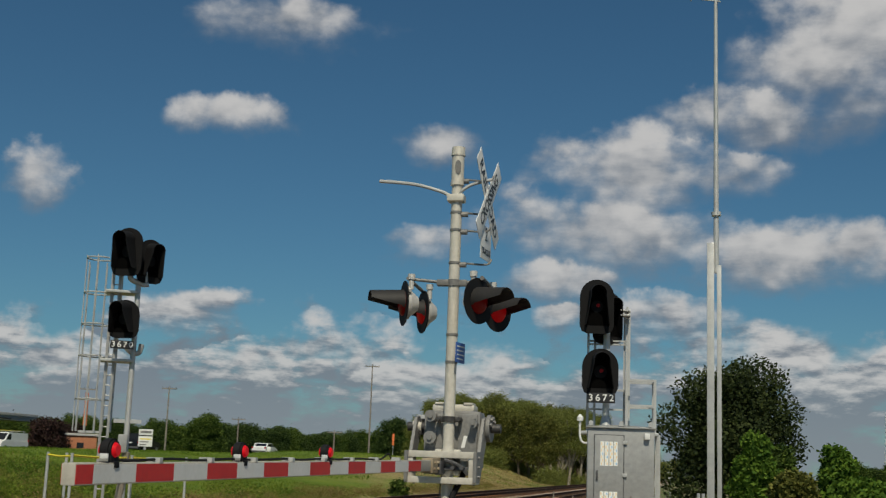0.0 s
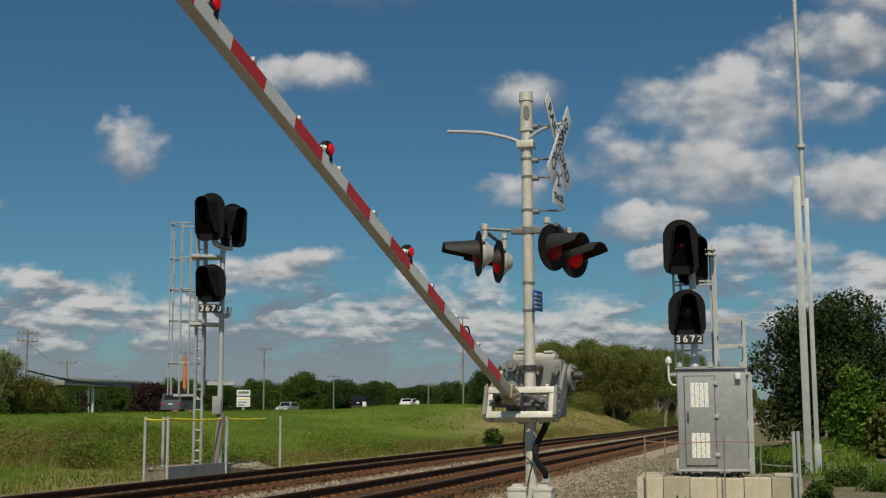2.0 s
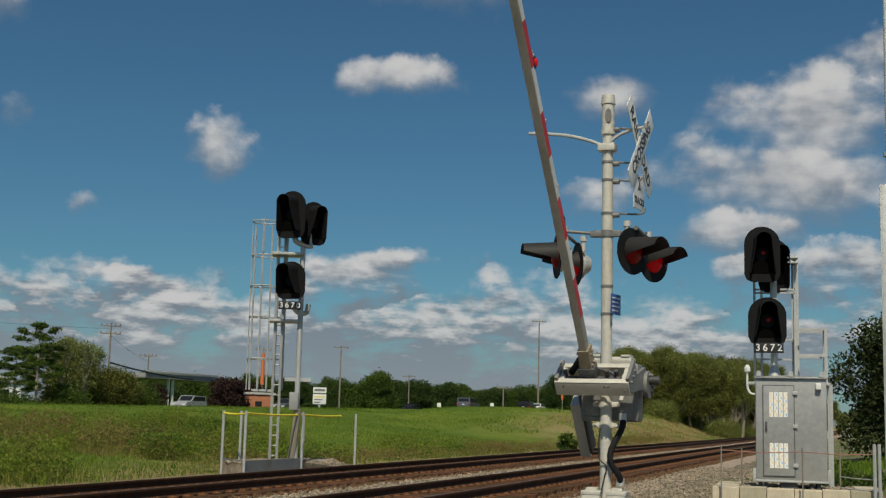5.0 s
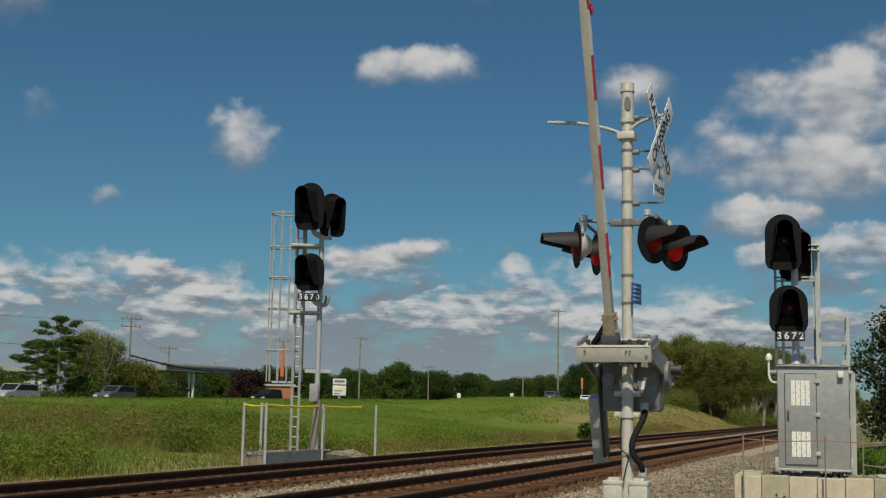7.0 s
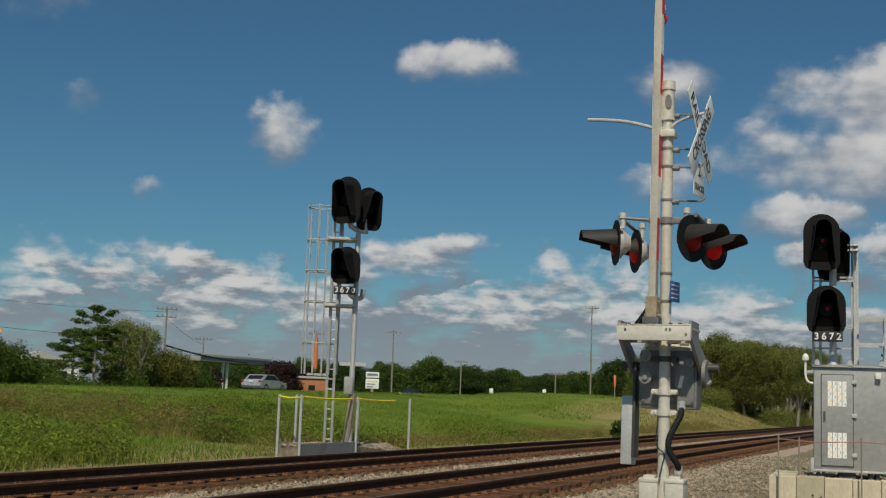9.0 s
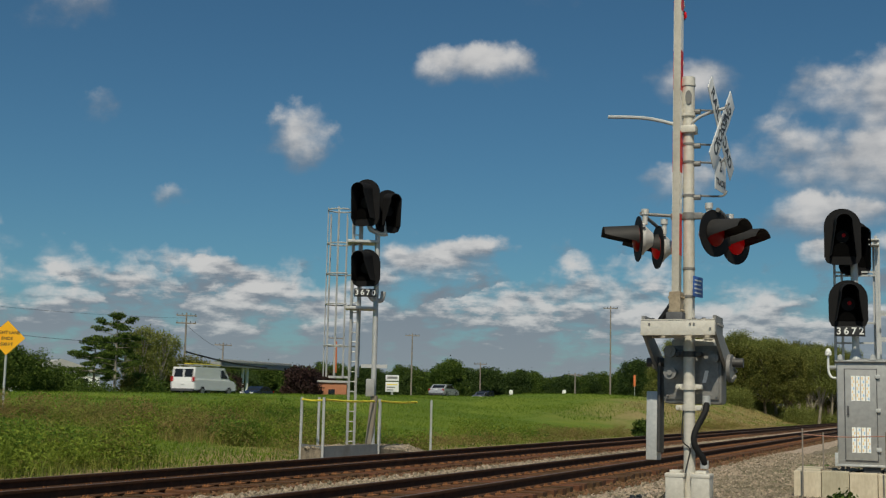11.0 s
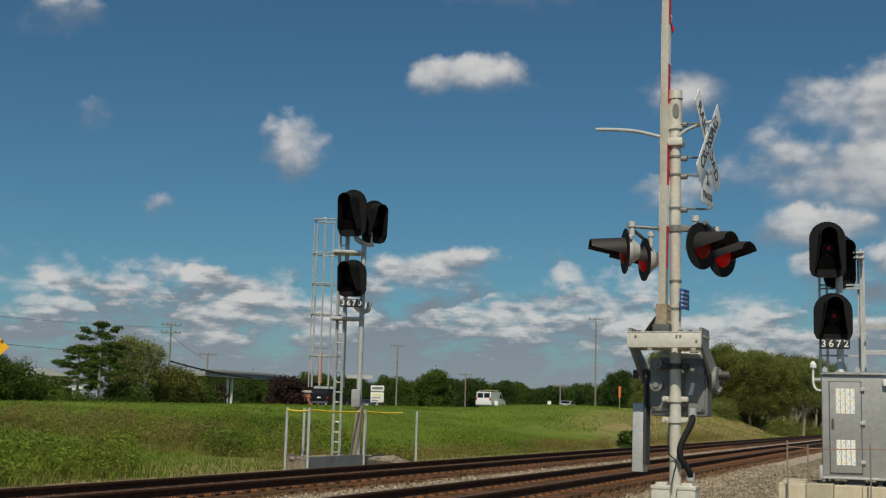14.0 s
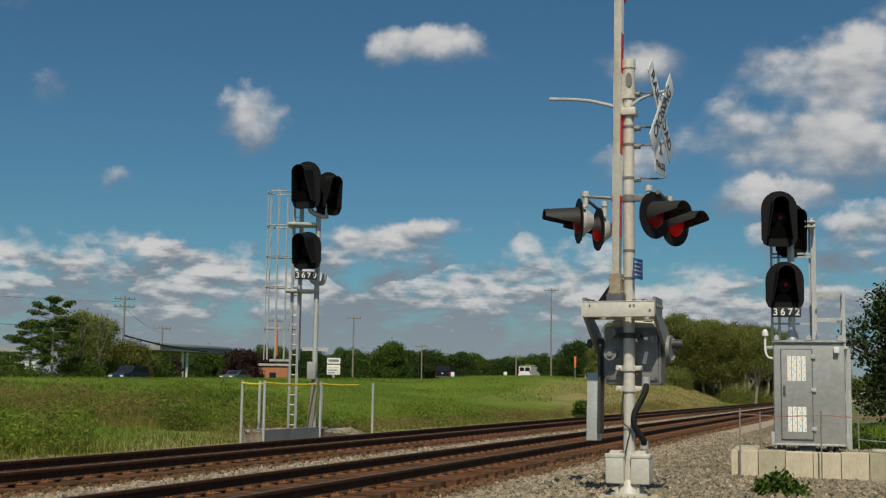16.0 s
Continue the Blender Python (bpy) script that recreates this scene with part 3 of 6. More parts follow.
# the divided road beyond the field: two thick ribbons of asphalt
for x0, x1 in ((-48.5, -56.5), (-68, -77)):
    bm = bmesh.new()
    rows = []
    for y in range(-280, 900, 10):
        z = road_z(y) - (0.22 if x0 > -60 else 0.77)
        rows.append([bm.verts.new((x, y, z + dz)) for x, dz in ((x0 + 0.2, -0.4), (x0, 0.06), ((x0 + x1) / 2, 0.12), (x1, 0.06), (x1 - 0.2, -0.4))])
    for a, b in zip(rows, rows[1:]):
        for k in range(4):
            bm.faces.new((a[k], a[k + 1], b[k + 1], b[k]))
    road = new("road", mesh_of("road", bm, M_ASPHALT))
    tagged(road, "grey asphalt road along the far edge of the field", "road", kind="structure")

# the level crossing's panels, at the near end of the tracks
bm = bmesh.new()
for x0, x1 in ((-6.65, -3.0), (-8.08, -6.82), (-10.98, -8.3), (-12.48, -11.22), (-15.5, -12.7)):
    box(bm, x0, x1, 1.0, 10.2, -0.4, -0.015, 0.01)
panel = new("pavement", mesh_of("pavement", bm, M_PANEL))
tagged(panel, "grey concrete panels of the road between the rails", "pavement", kind="structure")

# ---------------------------------------------------------------- tracks
TRACKS = (-7.45, -11.85)
GAUGE = 1.505


BED = ((-16.0, -0.62), (-14.2, -0.25), (-13.2, -0.23), (-12.9, -0.265), (-10.8, -0.265), (-10.5, -0.225), (-9.9, -0.2), (-8.85, -0.2), (-8.5, -0.265), (-6.3, -0.27), (-5.7, -0.29), (-5.0, -0.33), (-3.6, -0.7))


def bed_z(x):
    for (x0, z0), (x1, z1) in zip(BED, BED[1:]):
        if x0 <= x <= x1:
            return z0 + (z1 - z0) * (x - x0) / (x1 - x0)
    return -9.0


bm = bmesh.new()
rows = []
for y in line_of_steps(-30, 1500, 0.7, -30, 80):
    rows.append([bm.verts.new((x, y, z + 0.035 * noise.noise((x * 3, y * 2, 1.0)))) for x, z in BED])
for a, b in zip(rows, rows[1:]):
    for k in range(len(BED) - 1):
        bm.faces.new((a[k], a[k + 1], b[k + 1], b[k]))
me = mesh_of("ballast_bed", bm, M_STONE)
me.materials.append(M_RUSTSTONE)
for f in me.polygons:
    if -13.6 < f.center.x < -9.9 or -8.85 < f.center.x < -5.6:
        f.material_index = 1
bed = new("ballast_bed", me)
tagged(bed, "bed of crushed stone under the railway tracks", "ballast", kind="structure")


def rail_mesh():
    """A flat-bottomed rail: foot, web and head."""
    prof = [(-0.076, -0.17), (0.076, -0.17), (0.076, -0.158), (0.02, -0.142), (0.011, -0.125), (0.011, -0.05), (0.036, -0.038), (0.036, -0.006), (0.028, 0.0),
            (-0.028, 0.0), (-0.036, -0.006), (-0.036, -0.038), (-0.011, -0.05), (-0.011, -0.125), (-0.02, -0.142), (-0.076, -0.158)]
    bm = bmesh.new()
    rows = [[bm.verts.new((x, y, z)) for x, z in prof] for y in (-30, 0, 20, 40, 80, 160, 400, 1500)]
    n = len(prof)
    for a, b in zip(rows, rows[1:]):
        for k in range(n):
            bm.faces.new((a[k], a[(k + 1) % n], b[(k + 1) % n], b[k]))
    me = mesh_of("rail", bm, M_RUST)
    me.materials.append(M_RAILTOP)
    for p in me.polygons:
        if p.normal.z > 0.9 and p.center.z > -0.003:
            p.material_index = 1
    return me


RAIL = rail_mesh()

bm = bmesh.new()
box(bm, -1.3, 1.3, -0.115, 0.115, -0.35, -0.17, 0.012)
TIE = mesh_of("tie", bm, M_TIE, False)
bm = bmesh.new()
box(bm, -0.19, 0.19, -0.09, 0.09, -0.172, -0.155, 0.004)
for sx in (-0.1, 0.1):
    for sy in (-0.05, 0.05):
        box(bm, sx - 0.012, sx + 0.012, sy - 0.012, sy + 0.012, -0.156, -0.13)
PLATE = mesh_of("tie_plate", bm, M_PLATE, False)


def track(cx, label):
    t = thing("railway_track", pose(cx, 0, 0), label, "railway track", "parallel tracks")
    for sx in (-1, 1):
        r = new("rail", RAIL)
        r.parent, r.matrix_basis = t, pose(sx * GAUGE / 2, 0, 0)
        tagged(r, "brown rusty steel rail with a worn bright head")
    return t


track_near = track(TRACKS[0], "rusty double rails on brown wooden ties in stained ballast")
track_far = track(TRACKS[1], "rusty double rails on dark wooden ties in pale ballast")

# ---------------------------------------------------------------- the crossing signal and its gate
MAST = az(11.46, 13.5)
BASE_Z = 0.1
sig = thing("crossing_signal", pose(MAST.x, MAST.y, BASE_Z), "silver-painted crossing mast with red flashers, crossbuck and gate", "crossing signal")


def up(z):
    return z - BASE_Z


bm = bmesh.new()
box(bm, -0.32, 0.32, -0.32, 0.32, -0.35, 0.0, 0.02)
part("footing", bm, M_CONCRETE, sig, "yellowish concrete footing", pose(0, 0, 0, 0, 0, 10))
bm = bmesh.new()
tube(bm, (0, 0, 0.0), (0, 0, 0.03), 0.2, seg=20)
tube(bm, (0, 0, 0.03), (0, 0, 0.16), 0.13, 0.09, 20)
for k in range(4):
    a = radians(45 + 90 * k)
    tube(bm, (0.16 * math.cos(a), 0.16 * math.sin(a), 0.03), (0.16 * math.cos(a), 0.16 * math.sin(a), 0.09), 0.018, seg=6)
part("base_flange", bm, M_SILVER, sig, "bolted silver base casting")
for sx in (-1, 1):
    bm = bmesh.new()
    box(bm, sx * 0.135 - 0.1, sx * 0.135 + 0.1, -0.13, 0.1, 0.13, 0.42, 0.02)
    box(bm, sx * 0.135 - 0.105, sx * 0.135 + 0.105, -0.137, 0.107, 0.4, 0.445, 0.012)
    box(bm, sx * 0.135 - 0.06, sx * 0.135 + 0.06, -0.1, 0.05, 0.44, 0.475, 0.01)
    part("junction_box", bm, M_SILVER, sig)
bm = bmesh.new()
tube(bm, (0, 0, 0.1), (0, 0, up(4.45)), 0.062, 0.06, 24)
part("mast", bm, M_SILVER, sig, "tall tapering silver mast pipe")
bm = bmesh.new()
tube(bm, (0, 0, up(4.4)), (0, 0, up(4.44)), 0.078, seg=24)
tube(bm, (0, 0, up(4.44)), (0, 0, up(4.74)), 0.07, seg=24)
tube(bm, (0, 0, up(4.74)), (0, 0, up(4.76)), 0.08, seg=24)
tube(bm, (0, 0, up(4.76)), (0, 0, up(4.84)), 0.076, 0.074, 24)
part("bell_housing", bm, M_SILVER, sig, "silver bell housing that caps the mast")
bm = bmesh.new()
prism(bm, [(0.035 * math.cos(radians(a)) * 1.0, up(4.6) + 0.08 * math.sin(radians(a))) for a in range(0, 360, 20)], 0.012, pose(0.015, -0.078, 0))
part("bell_opening", bm, M_MECH, sig, "oval recess in the bell housing")
# bands round the mast
for z in (4.28, 4.09, 3.89, 3.52, 2.72, 2.42):
    bm = bmesh.new()
    tube(bm, (0, 0, up(z) - 0.012), (0, 0, up(z) + 0.012), 0.068, seg=20)
    part("band", bm, M_MECH, sig)
bm = bmesh.new()
hose(bm, [(-0.05, 0, up(4.27)), (-0.2, 0.0, up(4.34)), (-0.5, 0, up(4.42)), (-0.9, 0, up(4.46))], 0.02)
part("conduit_arm", bm, M_GALV, sig, "bare bent conduit arm")
bm = bmesh.new()
box(bm, -0.1, 0.09, -0.09, 0.08, up(4.21), up(4.29), 0.01)
part("clamp_block", bm, M_SILVER, sig)
bm = bmesh.new()
hose(bm, [(0.05, -0.04, up(4.24)), (0.06, -0.06, up(4.32)), (0.18, -0.05, up(4.4)), (0.4, -0.03, up(4.46))], 0.018)
part("conduit_arm", bm, M_GALV, sig)

# crossbuck: two crossed boards and the plate with the number of tracks
BUCK = pose(0.345, 0.05, up(4.25), 0, 0, -6) @ Matrix(((0, 0, 1, 0), (1, 0, 0, 0), (0, 1, 0, 0), (0, 0, 0, 1)))
for turn, text, d in ((45, "CROSSING", 0.012), (-45, "RAIL  ROAD", 0.0)):
    bm = bmesh.new()
    box(bm, -0.61, 0.61, -0.114, 0.114, -0.004, 0.004, 0.002)
    board = part("crossbuck_board", bm, M_SIGNWHITE, sig, "white reflective board with black lettering", BUCK @ Matrix.Translation((0, 0, d)) @ pose(0, 0, 0, 0, 0, turn))
    words(text, 0.19, M_INK, board, pose(0, -0.005, 0.006), bold=0.004)
bm = bmesh.new()
box(bm, -0.21, 0.21, -0.19, 0.19, -0.004, 0.004, 0.002)
plate = part("track_plate", bm, M_SIGNWHITE, sig, "white plate below the crossbuck reading 2 TRACKS", BUCK @ pose(0, -0.5, -0.012))
words("2", 0.2, M_INK, plate, pose(0, 0.09, 0.006), bold=0.003)
words("TRACKS", 0.1, M_INK, plate, pose(0, -0.1, 0.006), bold=0.002)
for z, x1 in ((4.47, 0.4), (4.09, 0.36), (3.89, 0.38), (3.52, 0.4)):
    bm = bmesh.new()
    hose(bm, [(0.05, 0.0, up(z)), (0.1, 0.02, up(z)), (x1 - 0.05, 0.04, up(z) - 0.01), (x1, 0.06, up(z) + 0.05)], 0.011, 6)
    tube(bm, (0.05, 0, up(z) - 0.02), (0.13, 0, up(z) - 0.02), 0.03, seg=10)
    part("sign_bracket", bm, M_MECH, sig)

# the four flashers, two to each way of the road
def flasher(x, y, z, face, label, lens):
    """A flasher: round backplate, lens, long hood, and the housing behind; built to look along -y, then turned."""
    bm = bmesh.new()
    tube(bm, (0, 0, 0), (0, 0.012, 0), 0.25, seg=40)
    m = pose(x, y, up(z), 0, 0, face)
    plate = part("backplate", bm, M_BLACK, sig, label, m)
    bm = bmesh.new()
    n = 26
    ring = []
    for k in range(n + 1):
        a = radians(-24 + 228 * k / n)
        c, s = math.cos(a), math.sin(a)
        reach = 0.02 + 0.36 * min(1.0, max(0.0, (s + 0.3) / 0.62))
        ring.append([bm.verts.new((0.15 * c, -0.005, 0.15 * s)), bm.verts.new((0.142 * c, -reach, 0.142 * s - 0.05 * reach)),
                     bm.verts.new((0.135 * c, -reach, 0.135 * s - 0.05 * reach)), bm.verts.new((0.142 * c, -0.005, 0.142 * s))])
    for a, b in zip(ring, ring[1:]):
        for k in range(4):
            bm.faces.new((a[k], a[(k + 1) % 4], b[(k + 1) % 4], b[k]))
    bm.faces.new(ring[0]), bm.faces.new(ring[-1][::-1])
    part("hood", bm, M_HOOD, plate)
    bm = bmesh.new()
    bmesh.ops.create_uvsphere(bm, u_segments=24, v_segments=10, radius=0.142, matrix=Matrix.Diagonal((1, 0.4, 1, 1)))
    part("lens", bm, lens, plate, "round red lens")
    bm = bmesh.new()
    tube(bm, (0, 0.01, 0), (0, 0.06, 0), 0.185, 0.175, 30)
    tube(bm, (0, 0.06, 0), (0, 0.16, 0), 0.16, 0.075, 30)
    part("housing", bm, M_LAMPCASE, plate, "silver-grey lamp housing")
    for a in (0.6, 2.5, 4.4):
        bm = bmesh.new()
        tube(bm, (0.185 * math.cos(a), 0.035, 0.185 * math.sin(a)), (0.215 * math.cos(a), 0.035, 0.215 * math.sin(a)), 0.02, seg=8)
        part("housing_latch", bm, M_MECH, plate)
    bm = bmesh.new()
    tube(bm, (0, 0.08, 0.16), (0, 0.08, 0.3), 0.03, seg=12)
    tube(bm, (0, 0.08, 0.27), (0, 0.08, 0.33), 0.042, seg=12)
    part("hanger", bm, M_LAMPCASE, plate)


LX, RX = -0.5, 0.36
flasher(RX - 0.03, -0.28, 3.06, 62, "black round flasher backplate with a long hood", M_LENS)
flasher(RX + 0.03, 0.72, 3.09, 60, "black round flasher backplate with a long hood", M_LENS_ON)
flasher(LX - 0.04, -0.1, 3.05, -66, "black round flasher backplate with a long hood", M_LENS)
flasher(LX, 0.72, 3.06, -62, "black round flasher backplate with a long hood", M_LENS_ON)
bm = bmesh.new()
tube(bm, (LX, -0.05, up(3.33)), (0.0, 0.02, up(3.29)), 0.018, seg=10)
tube(bm, (LX, 0.72, up(3.3)), (LX, -0.1, up(3.33)), 0.02, seg=10)
tube(bm, (RX, 0.72, up(3.3)), (RX, -0.28, up(3.31)), 0.024, seg=10)
tube(bm, (0, 0, up(3.29)), (RX, -0.02, up(3.31)), 0.024, seg=10)
part("crossarm", bm, M_MECH, sig, "pipe crossarms that carry the flashers")
bm = bmesh.new()
tube(bm, (0, 0, up(3.26)), (0, 0, up(3.33)), 0.074, seg=20)
box(bm, 0.05, 0.15, -0.04, 0.04, up(3.26), up(3.33), 0.012)
box(bm, -0.19, -0.05, -0.05, 0.05, up(3.26), up(3.33), 0.015)
part("crossarm_clamp", bm, M_MECH, sig)
bm = bmesh.new()
box(bm, -0.13, 0.13, -0.003, 0.003, -0.11, 0.11, 0.002)
notice = part("notice_plate", bm, M_BLUE, sig, "small blue emergency notice plate", pose(0.1, -0.02, up(2.52), 0, 0, 78))
for k in range(4):
    bm = bmesh.new()
    box(bm, -0.1, 0.1 - 0.03 * (k % 2), -0.006, -0.0035, 0.06 - 0.045 * k, 0.075 - 0.045 * k)
    part("line_of_print", bm, M_SIGNWHITE, notice)

# the gate mechanism
bm = bmesh.new()
box(bm, -0.3, 0.33, 0.1, 0.42, up(1.27), up(1.9), 0.045)
mech = part("mechanism_case", bm, M_CASE, sig, "grey painted cast gate mechanism case clamped behind the mast")
bm = bmesh.new()
box(bm, -0.22, 0.25, 0.13, 0.4, up(1.89), up(1.97), 0.03)
part("case_lid", bm, M_SILVER, mech)
bm = bmesh.new()
prism(bm, [(0.125, up(1.5)), (0.165, up(1.5)), (0.195, up(1.63)), (0.155, up(1.63))], 0.006, pose(0, 0.074, 0))
part("case_label", bm, M_SIGNWHITE, mech, "pale maker's label, not legible")
for x0, x1 in ((-0.27, -0.075), (0.085, 0.3)):
    bm = bmesh.new()
    box(bm, x0, x1, 0.08, 0.12, up(1.32), up(1.86), 0.015)
    for bx in (x0 + 0.025, x1 - 0.025):
        for bz in (1.36, 1.82):
            tube(bm, (bx, 0.065, up(bz)), (bx, 0.09, up(bz)), 0.012, seg=6)
    part("case_cover", bm, M_CASE, mech, "bolted grey cover plate")
for bx, bz, br in ((-0.2, 1.83, 0.055), (-0.2, 1.6, 0.06), (0.27, 1.76, 0.04)):
    bm = bmesh.new()
    tube(bm, (bx, -0.03, up(bz)), (bx, 0.1, up(bz)), br, seg=16)
    tube(bm, (bx, -0.05, up(bz)), (bx, -0.03, up(bz)), br * 1.15, seg=16)
    tube(bm, (bx, -0.07, up(bz)), (bx, -0.05, up(bz)), br * 0.5, seg=8)
    part("bearing_boss", bm, M_CASE, mech, "round bolted bearing boss")
for x in (-0.14, 0.18):
    bm = bmesh.new()
    box(bm, x - 0.05, x + 0.05, 0.12, 0.36, up(1.965), up(1.99), 0.008)
    part("lid_rib", bm, M_SILVER, mech)
for z, mt in ((1.23, M_SILVER), (1.45, M_SILVER), (1.8, M_CASTING)):
    bm = bmesh.new()
    tube(bm, (0, 0, up(z) - 0.03), (0, 0, up(z) + 0.03), 0.078, seg=20)
    box(bm, -0.14, 0.14, -0.03, 0.03, up(z) - 0.028, up(z) + 0.028, 0.012)
    for sx in (-0.115, 0.115):
        tube(bm, (sx, -0.06, up(z)), (sx, 0.12, up(z)), 0.022, seg=8)
    part("pole_clamp", bm, mt, sig)
PIV = Vector((-0.085, 0.24, up(1.72)))
bm = bmesh.new()
tube(bm, (PIV.x - 0.42, PIV.y, PIV.z), (PIV.x + 0.62, PIV.y, PIV.z), 0.05, seg=16)
part("main_shaft", bm, M_CASTING, sig)
bm = bmesh.new()
hose(bm, [(0.17, 0.06, up(1.3)), (0.17, 0.0, up(1.2)), (0.08, -0.1, up(0.98)), (0.08, -0.12, up(0.84)), (0.16, -0.08, up(0.7)), (0.165, -0.04, up(0.62))], 0.034, 10, 10)
part("conduit_hose", bm, M_RUBBER, sig, "black flexible conduit hose")
bm = bmesh.new()
tube(bm, (0.165, -0.04, up(0.6)), (0.165, -0.04, up(0.68)), 0.045, seg=12)
part("hose_fitting", bm, M_GALV, sig)
bm = bmesh.new()
tube(bm, (0.17, 0.06, up(1.26)), (0.17, 0.06, up(1.36)), 0.045, seg=12)
part("hose_fitting", bm, M_GALV, sig)
bm = bmesh.new()
hose(bm, [(-0.05, -0.07, up(1.2)), (-0.06, -0.09, up(0.9)), (0.02, -0.08, up(0.8)), (0.0, -0.08, up(0.68)), (-0.02, -0.14, up(0.55))], 0.007, 6)
part("loose_wire", bm, M_WIRE, sig)

# the gate arm: it turns on the main shaft; at rest in its own space it points along -y
ARM_LEN, DROP = 7.7, -0.414
bm = bmesh.new()
box(bm, -0.04, 0.04, -ARM_LEN, -0.42, DROP - 0.055, DROP + 0.058, 0.006)
arm = part("gate_arm", bm, M_ARM, sig, "long gate arm with red and white bands and three red lamps")
STRIPE = 0.458
first = -ARM_LEN + 0.004
edge, red = first + 0.17, True
spans = [(first, edge)]
while edge + STRIPE < -0.75:
    spans.append((edge, edge + STRIPE))
    edge += STRIPE
for k, (y0, y1) in enumerate(spans):
    bm = bmesh.new()
    for sx in (-1, 1):
        box(bm, sx * 0.0405, sx * 0.0425, y0 + 0.001, y1 - 0.001, DROP - 0.048, DROP + 0.05)
    part("band", bm, M_RED if k % 2 == 0 else M_WHITE, arm, "red reflective band" if k % 2 == 0 else "white reflective band")
for y in (-ARM_LEN + 0.4, -ARM_LEN + 2.13, -ARM_LEN + 3.84):
    c = DROP + 0.125
    bm = bmesh.new()
    tube(bm, (0.034, y, c), (0.052, y, c), 0.042, 0.03, 20)
    part("gate_lamp", bm, M_LED, arm, "red gate arm lamp")
    bm = bmesh.new()
    tube(bm, (-0.052, y, c), (-0.034, y, c), 0.03, 0.042, 20)
    part("gate_lamp", bm, M_LED, arm, "red gate arm lamp")
    bm = bmesh.new()
    tube(bm, (-0.034, y, c), (0.034, y, c), 0.052, seg=20)
    tube(bm, (-0.02, y, c), (0.02, y, c), 0.062, seg=20)
    box(bm, -0.036, 0.036, y - 0.045, y + 0.045, DROP + 0.05, DROP + 0.1, 0.008)
    box(bm, -0.048, 0.048, y - 0.02, y + 0.03, DROP + 0.03, DROP + 0.066, 0.004)
    part("lamp_body", bm, M_BLACK, arm)
    bm = bmesh.new()
    tube(bm, (0.0, y - 0.1, DROP + 0.085), (0.04, y - 0.08, DROP + 0.085), 0.022, seg=10)
    part("cable_plug", bm, M_GALV, arm)
bm = bmesh.new()
hose(bm, [(0, -ARM_LEN + 0.4, DROP + 0.09)] + [(0.01 * (k % 2), -ARM_LEN + 0.55 + 0.3 * k, DROP + 0.068 + 0.004 * ((k * 7) % 3)) for k in range(17)]
     + [(0.02, -ARM_LEN + 5.5, DROP + 0.12), (0.0, -ARM_LEN + 5.65, DROP + 0.08)], 0.009, 6, 3)
part("lamp_cable", bm, M_RUBBER, arm)
for k in range(8):
    bm = bmesh.new()
    box(bm, -0.045, 0.045, -ARM_LEN + 0.9 + 0.7 * k, -ARM_LEN + 0.94 + 0.7 * k, DROP + 0.055, DROP + 0.085, 0.004)
    part("cable_clip", bm, M_GALV, arm)
# yoke frame, side plates and counterweights
FX = 0.06
YS = 0.88
for name, dims in (("yoke_bar", (-0.42, 0.42, -0.46, -0.27, -0.3, -0.26)), ("yoke_bar", (-0.45, 0.45, -0.46, -0.27, -0.6, -0.555)),
                   ("yoke_bar", (-0.42, 0.42, -0.46, -0.44, -0.33, -0.26)), ("yoke_bar", (-0.45, 0.45, -0.46, -0.44, -0.6, -0.53)),
                   ("yoke_post", (-0.41, -0.35, -0.46, -0.29, -0.56, -0.3)), ("yoke_post", (0.35, 0.41, -0.46, -0.29, -0.56, -0.3))):
    bm = bmesh.new()
    box(bm, dims[0] * YS + FX, dims[1] * YS + FX, dims[2] + 0.06, dims[3] + 0.03, *dims[4:], 0.006)
    part(name, bm, M_SILVER, arm)
for x in (-0.24, 0.2, 0.24, 0.41):
    bm = bmesh.new()
    tube(bm, (x, -0.36 + 0.05 * ((x * 100) % 2), -0.615), (x, -0.36 + 0.05 * ((x * 100) % 2), -0.59), 0.011, seg=6)
    part("bolt", bm, M_MECH, arm)
bm = bmesh.new()
box(bm, -0.33, 0.45, -0.4, -0.395, -0.601, -0.56)
part("yoke_flange", bm, M_MECH, arm)
bm = bmesh.new()
box(bm, -0.09, 0.09, -0.5, -0.26, -0.5, -0.36, 0.01)
for sx in (-0.25, 0.2, 0.3):
    tube(bm, (sx, -0.44, -0.43), (sx, -0.28, -0.43), 0.022, seg=8)
box(bm, -0.3, 0.42, -0.36, -0.31, -0.46, -0.42, 0.005)
hose(bm, [(0.1, -0.4, -0.35), (0.25, -0.38, -0.4), (0.35, -0.34, -0.5)], 0.02, 6)
part("arm_socket", bm, M_DARKGREY, arm, "dark bolted socket of the gate arm")
